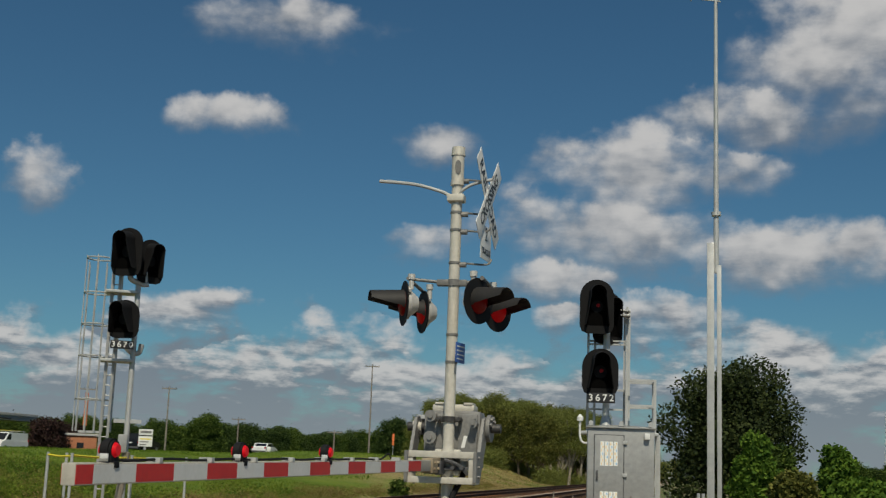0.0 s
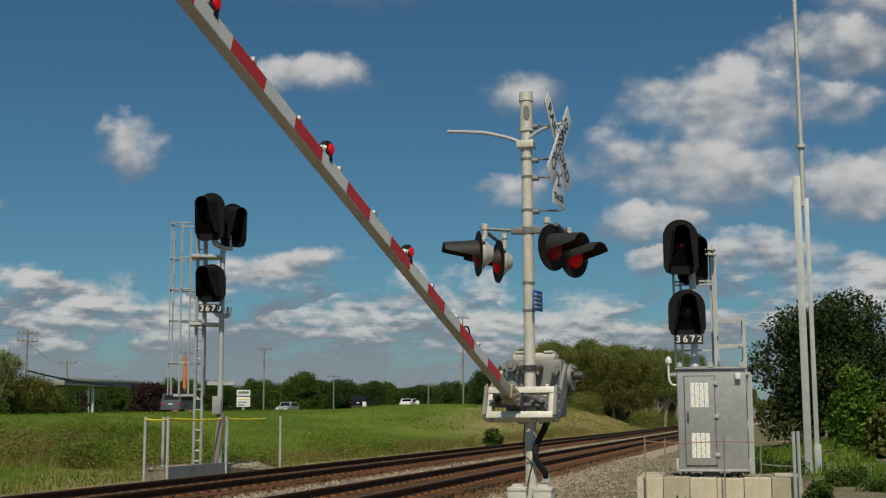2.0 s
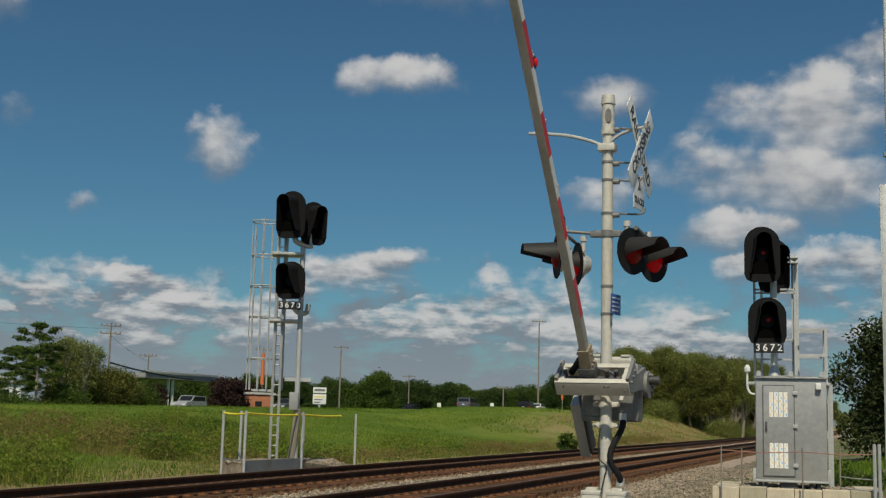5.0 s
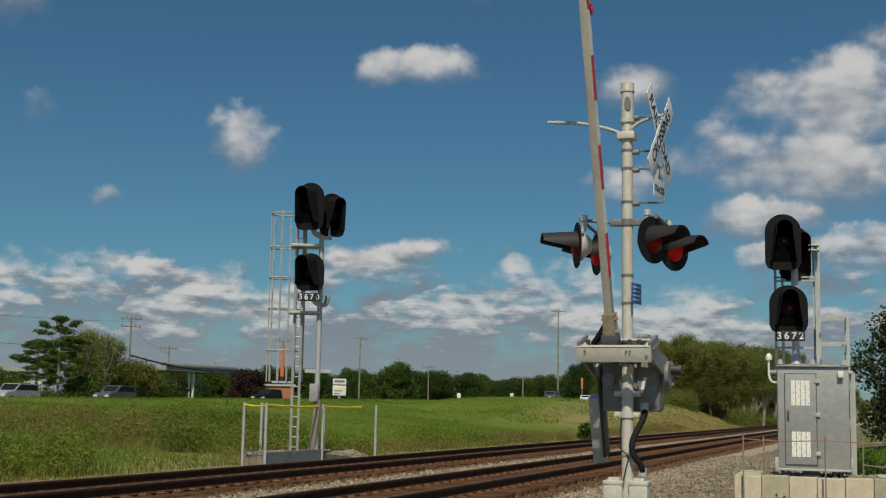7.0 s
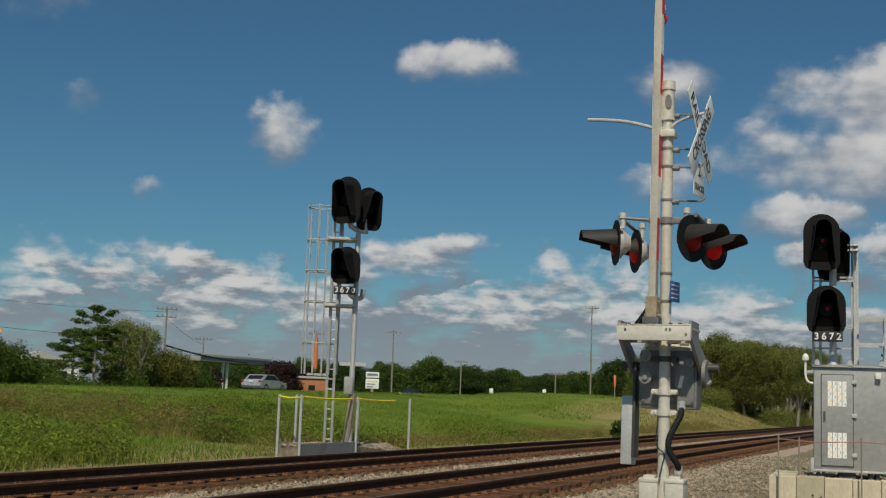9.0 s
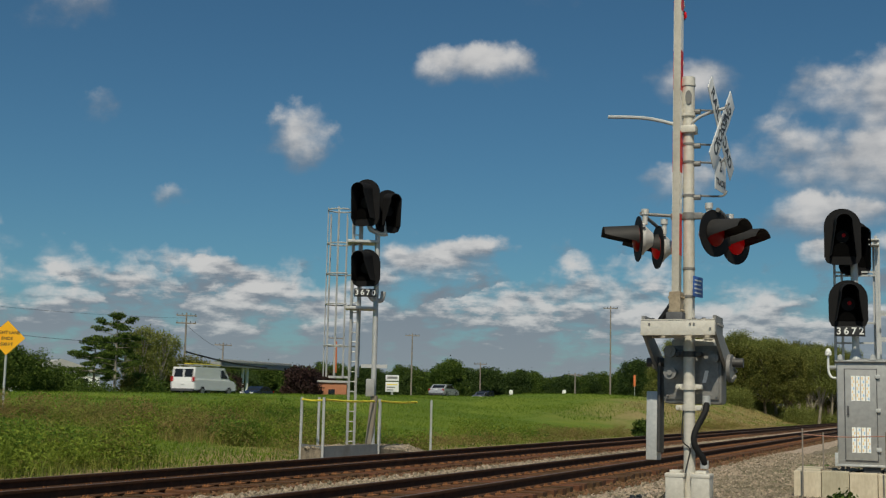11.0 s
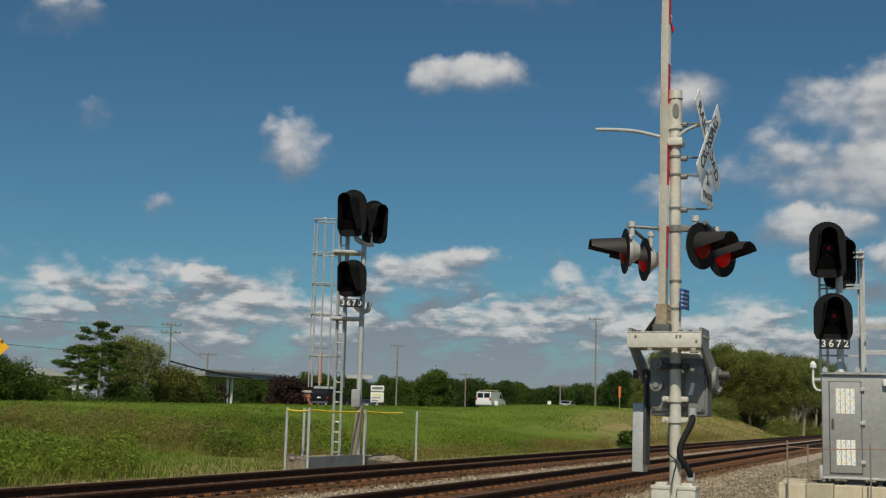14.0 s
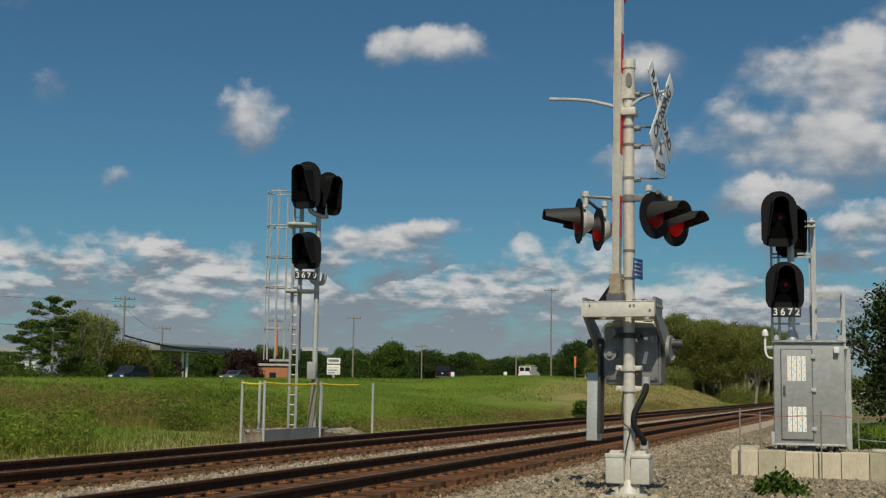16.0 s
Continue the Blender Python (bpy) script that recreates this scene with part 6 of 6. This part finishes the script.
def weed_mounds(lot, keep, n, leaf, material, label, seed):
    """Leafy weeds: many low uneven mounds of small leaves in one mesh."""
    rng = random.Random(seed)
    mounds = []
    for x, y, r, k in lot:
        if rng.random() > keep:
            continue
        for j in range(4):
            mx, my, q = x + rng.gauss(0, r * 0.55), y + rng.gauss(0, r * 0.55), rng.uniform(0.25, 0.6)
            mounds.append((mx, my, height(mx, my) + 0.1 + rng.uniform(0.1, 0.75) * k, q, q, rng.uniform(0.2, 0.5) * (0.4 + 0.7 * k)))
    o = new("weeds", leaf_mesh("weeds", mounds, n, leaf, material, seed, 0.35, 0.7))
    return tagged(o, label, "weeds", kind="stuff")


weed_mounds(GREEN, 0.5, 70000, 0.042, M_WEEDLEAF, "rough bright green leafy weeds at the foot of the field", 76)
weed_mounds(GREEN, 0.4, 50000, 0.04, M_WEEDOLIVE, "olive and yellowish leafy weeds in the field", 77)
weed_mounds(GREEN, 0.2, 30000, 0.04, M_LEAF_BRIGHT, "dark green leafy weeds in the field", 78)
weed_mounds(BROWN, 0.7, 26000, 0.034, M_WEEDBROWN, "brown seeding weeds in the field", 79)
edge_rng = random.Random(90)
EDGE = [(-edge_rng.uniform(16.2, 18.2), edge_rng.uniform(30, 112), edge_rng.uniform(0.4, 0.9), edge_rng.uniform(0.1, 0.45)) for _ in range(190)]
weed_mounds(EDGE, 0.6, 24000, 0.035, M_WEEDBROWN, "brown dry weeds along the edge of the ballast", 91)
weed_mounds(EDGE, 0.5, 20000, 0.04, M_WEEDOLIVE, "olive weeds along the edge of the ballast", 92)
blades("grass", 12000, bank_spot, (0.08, 0.3), (0.01, 0.025), M_STRAW, "dry straw-coloured grass on the bank", 73, 0.8)
blades("grass", 9000, bank_green_spot, (0.06, 0.22), (0.01, 0.025), M_GRASS, "rough green grass on the bank", 82, 0.8)
blades("grass", 9000, lambda r: ((lambda x, y: (x, y, 1.0) if noise.noise((x * 0.5, y * 0.3, 2)) > -0.05 else None)(r.uniform(-1.2, 9), r.uniform(27.5, 60))), (0.08, 0.3), (0.012, 0.03), M_GRASS, "patchy green weeds on bare dirt", 74)

# ---------------------------------------------------------------- poles, signs and buildings beyond


def utility_pole(a, d, top_el, arms, label, base_el=0.4):
    p = az(a, d)
    z0 = EYE_Z + d * math.tan(radians(base_el)) - 1.2
    h = EYE_Z + d * math.tan(radians(top_el)) - z0
    t = thing("utility_pole", pose(p.x, p.y, z0, 0, 0, face_eye(p) + 12), label, "utility pole", "utility poles")
    bm = bmesh.new()
    tube(bm, (0, 0, -0.5), (0, 0, h), 0.15, 0.09, 10)
    part("pole", bm, M_POLE, t)
    for k in range(arms):
        z = h - 0.35 - 0.9 * k
        bm = bmesh.new()
        box(bm, -1.2, 1.2, -0.06, 0.06, z - 0.07, z + 0.07, 0.01)
        part("crossarm", bm, M_POLE, t)
        for x in (-1.1, -0.5, 0.5, 1.1):
            bm = bmesh.new()
            tube(bm, (x, 0, z + 0.06), (x, 0, z + 0.28), 0.05, 0.03, 8)
            part("insulator", bm, M_DARKGREY, t)
    return t


utility_pole(8.15, 205, 4.62, 1, "tall wooden utility pole with one crossarm")
utility_pole(-0.97, 205, 3.2, 1, "weathered wooden utility pole behind the road")
utility_pole(6.55, 200, 1.55, 1, "short wooden utility pole by the road")
utility_pole(-11.3, 150, 3.85, 2, "wooden utility pole with two crossarms")
utility_pole(-9.6, 175, 2.55, 1, "dark wooden utility pole behind trees")
utility_pole(2.2, 225, 1.95, 1, "wooden utility pole among trees")
up_o = utility_pole(-4.5, 190, 3.0, 1, "wooden utility pole with orange sleeve")
bm = bmesh.new()
tube(bm, (0, 0, 4.2), (0, 0, 9.0), 0.3, 0.24, 10)
part("sleeve", bm, M_ORANGE, up_o, "orange plastic sleeve")


def lattice_tower(a, d, top_el, wide, arms, label):
    """A far steel tower: four tapering legs, zigzag bracing, and arms."""
    p = az(a, d)
    h = EYE_Z + d * math.tan(radians(top_el))
    t = thing("lattice_tower", pose(p.x, p.y, 0.0, 0, 0, face_eye(p)), label, "lattice tower", "far towers")
    at = lambda sx, sy, f: (sx * wide * (0.5 - 0.32 * f), sy * wide * (0.5 - 0.32 * f), h * f)
    for sx in (-1, 1):
        for sy in (-1, 1):
            bm = bmesh.new()
            tube(bm, at(sx, sy, 0), at(sx, sy, 1), 0.11, 0.07, 5)
            part("leg", bm, M_GALV, t)
    bm = bmesh.new()
    for k in range(12):
        f0, f1, e = k / 12, (k + 1) / 12, (-1) ** k
        for sy in (-1, 1):
            tube(bm, at(e, sy, f0), at(-e, sy, f1), 0.05, seg=4)
            tube(bm, at(sy, e, f0), at(sy, -e, f1), 0.05, seg=4)
    part("bracing", bm, M_GALV, t)
    for k in range(arms):
        bm = bmesh.new()
        box(bm, -wide * 0.8, wide * 0.8, -0.08, 0.08, h * (0.95 - 0.14 * k), h * (0.95 - 0.14 * k) + 0.16)
        part("arm", bm, M_GALV, t)
    return t


lattice_tower(9.7, 520, 2.25, 3.2, 2, "grey lattice power tower beyond the trees")
lattice_tower(31.1, 420, 3.1, 2.6, 0, "slim grey lattice radio tower in the distance")


def wire(p, q, sag, r=0.02):
    bm = bmesh.new()
    p, q = Vector(p), Vector(q)
    hose(bm, [p.lerp(q, f) - Vector((0, 0, 4 * sag * f * (1 - f))) for f in (0, 0.2, 0.4, 0.6, 0.8, 1.0)], r, 5, 3)
    solo("overhead_wire", bm, M_WIRE, Matrix(), "thin black overhead wire", "wire", "overhead wires")


def el_point(a, d, e):
    return az(a, d, EYE_Z + d * math.tan(radians(e)))


wire(el_point(-30, 90, 3.9), el_point(-11.3, 150, 2.4), 0.9, 0.018)
wire(el_point(-30, 90, 4.6), el_point(-11.3, 150, 3.6), 0.6, 0.012)
wire(el_point(-11.3, 150, 2.1), el_point(-7.6, 166, 1.45), 0.25, 0.1)
wire(el_point(-11.3, 150, 3.3), el_point(-9.6, 175, 2.2), 0.3, 0.018)


def road_sign(a, d, el, half, material, name, label, text=None, turn=0):
    p = el_point(a, d, el)
    gz = height(p.x, p.y)
    t = thing(name, pose(p.x, p.y, gz - 0.05, 0, 0, face_eye(p) + turn), label, "road sign", "road signs")
    z = p.z - gz
    bm = bmesh.new()
    tube(bm, (0, 0.03, -0.3), (0, 0.03, z + half * 0.6), 0.045, seg=8)
    part("post", bm, M_GALV, t)
    bm = bmesh.new()
    if text:
        prism(bm, [(half, 0), (0, half), (-half, 0), (0, -half)], 0.012, pose(0, -0.03, z))
    else:
        wide = 0.17 if half > 0.9 else half * 0.7
        box(bm, -wide, wide, -0.03, -0.015, z - half, z + half, 0.004)
    f = part("sign_face", bm, material, t)
    for k, line in enumerate(text or ()):
        words(line, half * 0.25, M_INK, f, pose(0, -0.036, z + half * (0.3 - 0.34 * k), 90), bold=0.003)
    return t


road_sign(-19.0, 48.7, 2.47, 0.64, M_YELLOW, "warning_sign", "yellow diamond lane warning sign with black lettering", ("RIGHT LANE", "ENDS", "500 FT"), -6)
road_sign(3.62, 140, 0.6, 0.3, M_SIGNWHITE, "route_sign", "small white road sign on a post")
road_sign(6.05, 140, 0.65, 0.28, M_SIGNWHITE, "route_sign", "small white road sign on a post")
road_sign(6.05, 139.5, 0.4, 0.3, M_YELLOW, "warning_sign", "small yellow plate below a white sign")
road_sign(9.25, 205, 1.25, 0.91, M_ORANGE, "marker_post", "narrow orange marker on a post")
road_sign(21.8, 95, 0.1, 0.25, M_SIGNWHITE, "milepost", "small white square milepost beside the track")

p = el_point(-1.86, 120, 0.9)
board = thing("sign_board", pose(p.x, p.y, height(p.x, p.y), 0, 0, face_eye(p)), "white two-panel business sign board on a post", "sign board")
gz = height(p.x, p.y)
bm = bmesh.new()
tube(bm, (0, 0.1, -0.3), (0, 0.1, p.z - gz - 0.3), 0.12, seg=8)
part("post", bm, M_GALV, board)
for z0, z1 in ((0.2, 0.75), (-0.85, 0.1)):
    bm = bmesh.new()
    box(bm, -0.64, 0.64, -0.06, 0.06, p.z - gz + z0, p.z - gz + z1, 0.02)
    pan = part("panel", bm, M_SIGNWHITE, board)
    for k in range(1 if z0 > 0 else 3):
        bm = bmesh.new()
        zz = p.z - gz + z1 - (0.36 if z0 > 0 else 0.3 + 0.26 * k)
        box(bm, -0.5, 0.5 - 0.2 * k, -0.068, -0.061, zz, zz + (0.22 if z0 > 0 else 0.1))
        part("line_of_print", bm, M_YELLOWPIPE if z0 < 0 and k == 0 else M_MECH, pan)

# canopy on paired columns
pA, pB = el_point(-9.7, 162, 1.72), el_point(-6.5, 176, 1.42)
v = pB - pA
can = thing("canopy", pose(pA.x, pA.y, height(pA.x, pA.y), 0, 0, math.degrees(math.atan2(v.y, v.x))), "pale grey flat canopy deck on paired white columns", "canopy")
L_, z0 = Vector((v.x, v.y)).length, pA.z - height(pA.x, pA.y)
bm = bmesh.new()
box(bm, 0, L_, 0, 8, z0 - 0.7, z0 - 0.1, 0.03)
part("deck", bm, M_BRIDGE, can)
bm = bmesh.new()
box(bm, 0.05, L_, -0.12, -0.003, z0 - 0.1, z0 + 0.25, 0.02)
part("parapet", bm, M_ROOF, can)
for x in (L_ * 0.36, L_ * 0.42):
    bm = bmesh.new()
    box(bm, x - 0.13, x + 0.13, 0.5, 0.8, -0.6, z0 - 0.5, 0.02)
    part("column", bm, M_SIGNWHITE, can)

# low brick building with a pale fascia
p = az(-4.6, 172)
gz = height(p.x, p.y)
bld = thing("brick_building", pose(p.x, p.y, gz, 0, 0, face_eye(p)), "low orange brick building with pale roof edge", "building")
bm = bmesh.new()
box(bm, -2.2, 2.0, 0, 6, -1, 2.3, 0.02)
part("wall", bm, M_BRICK, bld)
bm = bmesh.new()
box(bm, -2.0, 4.6, -1.2, -0.9, -1, 0.65, 0.02)
part("low_wall", bm, M_BRICK, bld)
bm = bmesh.new()
box(bm, -2.4, 2.2, -0.2, 6.2, 2.3, 2.6, 0.02)
part("roof", bm, M_ROOF, bld)
bm = bmesh.new()
box(bm, -0.5, 0.4, -0.04, 0.02, 0.4, 1.4, 0.01)
part("window", bm, M_GLASS, bld)
p = az(-16.6, 165)
house = thing("white_house", pose(p.x, p.y, height(p.x, p.y), 0, 0, face_eye(p) + 15), "white house half hidden behind trees", "house")
bm = bmesh.new()
box(bm, -5, 5, 0, 8, -1, 3.0, 0.03)
part("wall", bm, M_SIGNWHITE, house)
bm = bmesh.new()
prism(bm, [(-5.4, 3.0), (5.4, 3.0), (0, 4.6)], 8.6, pose(0, -0.3, 0))
part("roof", bm, M_ROOF, house)
for x in (-3, 0, 3):
    bm = bmesh.new()
    box(bm, x - 0.5, x + 0.5, -0.04, 0.02, 1.0, 2.2, 0.01)
    part("window", bm, M_GLASS, house)

# ---------------------------------------------------------------- vehicles
bm = bmesh.new()
tube(bm, (-0.11, 0, 0), (0.11, 0, 0), 0.34, seg=20)
WHEEL = mesh_of("wheel", bm, M_TYRE)
bm = bmesh.new()
tube(bm, (-0.12, 0, 0), (0.12, 0, 0), 0.2, seg=14)
RIM = mesh_of("rim", bm, M_RIM)


def vehicle(name, label, category, paint, lower, upper, glass, wide, axles, van=False):
    """A road vehicle that heads along +y: body and cabin from side outlines, windows, lamps and wheels."""
    t = thing(name, pose(0, 0, -50), label, category, "road traffic")
    side = Matrix(((0, 1, 0, -wide / 2), (1, 0, 0, 0), (0, 0, 1, 0), (0, 0, 0, 1)))
    bm = bmesh.new()
    prism(bm, lower, wide, side)
    bmesh.ops.bevel(bm, geom=list(bm.edges), offset=0.05, segments=2, affect="EDGES")
    prism(bm, upper, wide - 0.14, Matrix.Translation((0.07, 0, 0)) @ side)
    body = part("body", bm, paint, t)
    gl = [(y0, z0) for y0, z0 in glass]
    bm = bmesh.new()
    prism(bm, gl, wide - 0.11, Matrix.Translation((0.055, 0, 0)) @ side)
    part("side_window", bm, M_GLASS, body)
    base_z = min(z for y, z in upper)
    ry = [y for y, z in upper if z == base_z]
    for x0, x1 in (((-wide / 2 + 0.2, -0.06), (0.06, wide / 2 - 0.2)) if van else ((-wide / 2 + 0.22, wide / 2 - 0.22),)):
        bm = bmesh.new()
        a, b = Vector((0, min(ry), base_z)), Vector((0, *upper[1]))
        p0, p1 = a.lerp(b, 0.2), a.lerp(b, 0.85)
        vs = [bm.verts.new((x, q.y + dy, q.z)) for dy in (-0.015, 0.03) for x, q in ((x0, p0), (x1, p0), (x1, p1), (x0, p1))]
        for f in ((0, 1, 2, 3), (7, 6, 5, 4), (0, 4, 5, 1), (1, 5, 6, 2), (2, 6, 7, 3), (3, 7, 4, 0)):
            bm.faces.new([vs[i] for i in f])
        part("rear_window", bm, M_GLASS, body)
    bm = bmesh.new()
    a, b = Vector((0, max(ry), base_z)), Vector((0, *upper[2]))
    p0, p1 = a.lerp(b, 0.12), a.lerp(b, 0.9)
    vs = [bm.verts.new((x, q.y + dy, q.z)) for dy in (-0.03, 0.015) for x, q in ((-wide / 2 + 0.2, p0), (wide / 2 - 0.2, p0), (wide / 2 - 0.2, p1), (-wide / 2 + 0.2, p1))]
    for f in ((0, 1, 2, 3), (7, 6, 5, 4), (0, 4, 5, 1), (1, 5, 6, 2), (2, 6, 7, 3), (3, 7, 4, 0)):
        bm.faces.new([vs[i] for i in f])
    part("windscreen", bm, M_GLASS, body)
    back_y, front_y = min(y for y, z in lower), max(y for y, z in lower)
    for sx in (-1, 1):
        bm = bmesh.new()
        z0, z1 = (1.0, 1.35) if van else (0.75, 0.93)
        box(bm, sx * (wide / 2 - 0.1) - 0.1, sx * (wide / 2 - 0.1) + 0.08, back_y - 0.015, back_y + 0.1, z0, z1, 0.01)
        part("tail_lamp", bm, M_TAIL, body)
        bm = bmesh.new()
        box(bm, sx * (wide / 2 - 0.28) - 0.2, sx * (wide / 2 - 0.28) + 0.2, front_y - 0.1, front_y + 0.015, 0.62, 0.78, 0.01)
        part("headlamp", bm, M_HEAD, body)
    bm = bmesh.new()
    box(bm, -wide / 2 + 0.05, wide / 2 - 0.05, back_y - 0.04, back_y + 0.1, 0.32, 0.5, 0.02)
    part("bumper", bm, M_DARKGREY, body)
    bm = bmesh.new()
    box(bm, -0.16, 0.16, back_y - 0.03, back_y, 0.78, 0.9, 0.004)
    part("number_plate", bm, M_SIGNWHITE, body)
    for y in axles:
        for sx in (-1, 1):
            w = new("wheel", WHEEL)
            w.parent, w.matrix_basis = t, pose(sx * (wide / 2 - 0.1), y, 0.34)
            r = new("rim", RIM)
            r.parent = w
    return t


CAR_LOW = [(-2.25, 0.3), (-2.3, 0.65), (-2.2, 0.95), (0.95, 0.95), (2.0, 0.8), (2.25, 0.6), (2.25, 0.3)]
CAR_TOP = [(-1.95, 0.93), (-1.2, 1.42), (0.1, 1.44), (1.05, 0.93)]
CAR_GLASS = [(-1.65, 0.98), (-1.12, 1.36), (0.05, 1.38), (0.85, 0.98)]
SUV_LOW = [(-2.35, 0.35), (-2.4, 0.8), (-2.35, 1.08), (1.0, 1.08), (2.1, 0.98), (2.35, 0.75), (2.35, 0.35)]
SUV_TOP = [(-2.32, 1.06), (-2.1, 1.72), (0.35, 1.74), (1.1, 1.06)]
SUV_GLASS = [(-2.1, 1.14), (-1.95, 1.62), (0.3, 1.64), (0.92, 1.14)]
VAN_LOW = [(-2.8, 0.4), (-2.85, 0.8), (-2.8, 1.2), (1.9, 1.2), (2.6, 1.1), (2.85, 0.85), (2.85, 0.4)]
VAN_TOP = [(-2.79, 1.15), (-2.65, 2.05), (1.2, 2.08), (2.05, 1.15)]
VAN_GLASS = [(0.75, 1.3), (0.75, 1.9), (1.15, 1.92), (1.75, 1.3)]


def van(label):
    t = vehicle("van", label, "van", M_CARWHITE, VAN_LOW, VAN_TOP, VAN_GLASS, 2.0, (-1.75, 1.85), True)
    for sx in (-0.7, 0.7):
        bm = bmesh.new()
        box(bm, sx - 0.03, sx + 0.03, -2.5, 0.9, 2.2, 2.26)
        for y in (-2.2, -0.8, 0.6):
            box(bm, sx - 0.03, sx + 0.03, y - 0.03, y + 0.03, 2.0, 2.22)
        part("roof_rack", bm, M_GALV, t)
    bm = bmesh.new()
    for sx in (0.15, 0.55):
        box(bm, sx - 0.03, sx + 0.03, -2.9, 1.2, 2.26, 2.33)
    for k in range(13):
        box(bm, 0.15, 0.55, -2.8 + 0.32 * k, -2.76 + 0.32 * k, 2.28, 2.31)
    part("roof_ladder", bm, M_YELLOWPIPE, t, "yellow ladder carried on the roof")
    return t


def suv(label, paint):
    return vehicle("suv", label, "car", paint, SUV_LOW, SUV_TOP, SUV_GLASS, 1.9, (-1.4, 1.45))


def car(label, paint):
    return vehicle("car", label, "car", paint, CAR_LOW, CAR_TOP, CAR_GLASS, 1.8, (-1.35, 1.4))


TRAFFIC = (
    (van("white work van with ladder rack on its roof"), -51, 0, ((11.3, 86.3), (11.8, 98.7), (12.5, 116.4), (13, 128.7), (13.5, 137.9), (14, 147.1), (14.5, 156.5), (16, 186.0)), 25),
    (suv("black sport utility car on the road", M_CARBLACK), -51, 0, ((12.5, 59.4), (13, 74.4), (13.5, 88.4), (14.5, 115.6), (15.5, 137.2), (16, 147.7)), 28),
    (car("silver saloon car on the road", M_CARSILVER), -51, 0, ((8, 67.1), (8.5, 79.5), (9, 91.1), (11.3, 131.3), (12.5, 152.0), (16, 230.0)), 25),
    (suv("grey sport utility car on the road", M_CARGREY), -51, 0, ((1.5, 88.8), (4.0, 143.0), (6.5, 187.6)), 22),
    (car("white small car far along the road", M_CARWHITE), -51, 0, ((0, 147.7), (1.5, 163.8), (3.5, 184.1)), 11),
    (suv("black sport utility car far along the road", M_CARBLACK), -51, 0, ((0, 111.8), (1.5, 140.7), (4.0, 178.2)), 16),
    (van("white work van with a roof ladder coming nearer"), -72, 180, ((0, 123.8), (1.5, 83.5)), -26),
    (suv("dark grey sport utility car coming nearer", M_CARGREY), -72, 180, ((6.5, 116.1), (7, 105.4)), -22),
    (suv("pale silver sport utility car coming nearer", M_CARSILVER), -72, 180, ((6.5, 98.6), (7, 90.3)), -17),
    (suv("black sport utility car coming nearer", M_CARBLACK), -72, 180, ((8, 108.0), (8.5, 93.2)), -29),
    (car("dark blue saloon car coming nearer", M_CARBLUE), -72, 180, ((11.8, 102.1), (13, 72.0)), -26),
    (suv("dark blue sport utility car coming nearer", M_CARBLUE), -72, 180, ((14.5, 136.2), (15.5, 118.9), (16, 108.9)), -19),
    (car("grey saloon car coming nearer", M_CARGREY), -72, 180, ((15.5, 137.4), (16, 131.0)), -13),
)

# the tail of a train far down the near track
tr = thing("freight_car", pose(TRACKS[1], 230, 0), "dark grey tail car of a train far down the track", "train car")
bm = bmesh.new()
box(bm, -1.5, 1.5, 0, 15, 1.1, 4.2, 0.08)
part("body", bm, M_CARGREY, tr)
bm = bmesh.new()
box(bm, -1.4, 1.4, -0.02, 0.1, 2.7, 3.9, 0.02)
part("end_panel", bm, M_ROOF, tr)
for y in (2.5, 12.5):
    bm = bmesh.new()
    for dy in (-0.9, 0.9):
        tube(bm, (-0.8, y + dy, 0.46), (0.8, y + dy, 0.46), 0.46, seg=16)
    box(bm, -1.1, 1.1, y - 1.4, y + 1.4, 0.4, 1.15, 0.05)
    part("bogie", bm, M_DARKGREY, tr)


# ---------------------------------------------------------------- what moves


def motions():
    rows = [(t, pose(PIV.x, PIV.y, PIV.z, -a, 0, -3.4)) for t, a in (
        (0, -1.0), (0.5, 1.6), (1.0, 6.9), (1.5, 12.5), (2.0, 17.8), (2.5, 23.2), (3.0, 28.8), (3.5, 34.4), (4.0, 40.0), (5.2, 53.5), (6.5, 67.2),
        (7.0, 72.6), (7.5, 77.6), (8.0, 83.0), (8.5, 88.0), (9.0, 92.0), (9.4, 92.6), (10.0, 92.3), (16.0, 92.3))]
    walk(arm, rows)
    walk(clouds, [(0, pose(0, 0, 0)), (8, pose(0, 0, 0, 0, 0, -0.72)), (16, pose(0, 0, 0, 0, 0, -1.44))])
    for ob, x, turn, seen, speed in TRAFFIC:
        path = list(seen)
        if path[0][0] > 0:
            path.insert(0, (0, path[0][1] - speed * path[0][0]))
        if path[-1][0] < 16:
            path.append((16, path[-1][1] + speed * (16 - path[-1][0])))
        walk(ob, [(t, pose(x, y, road_z(y) - (0.11 if x > -60 else 0.66), 0, 0, turn)) for t, y in path])
    walk(tr, [(0, pose(TRACKS[1], 190, 0)), (3, pose(TRACKS[1], 215, 0)), (7, pose(TRACKS[1], 255, 0)), (16, pose(TRACKS[1], 360, 0))])


motions()
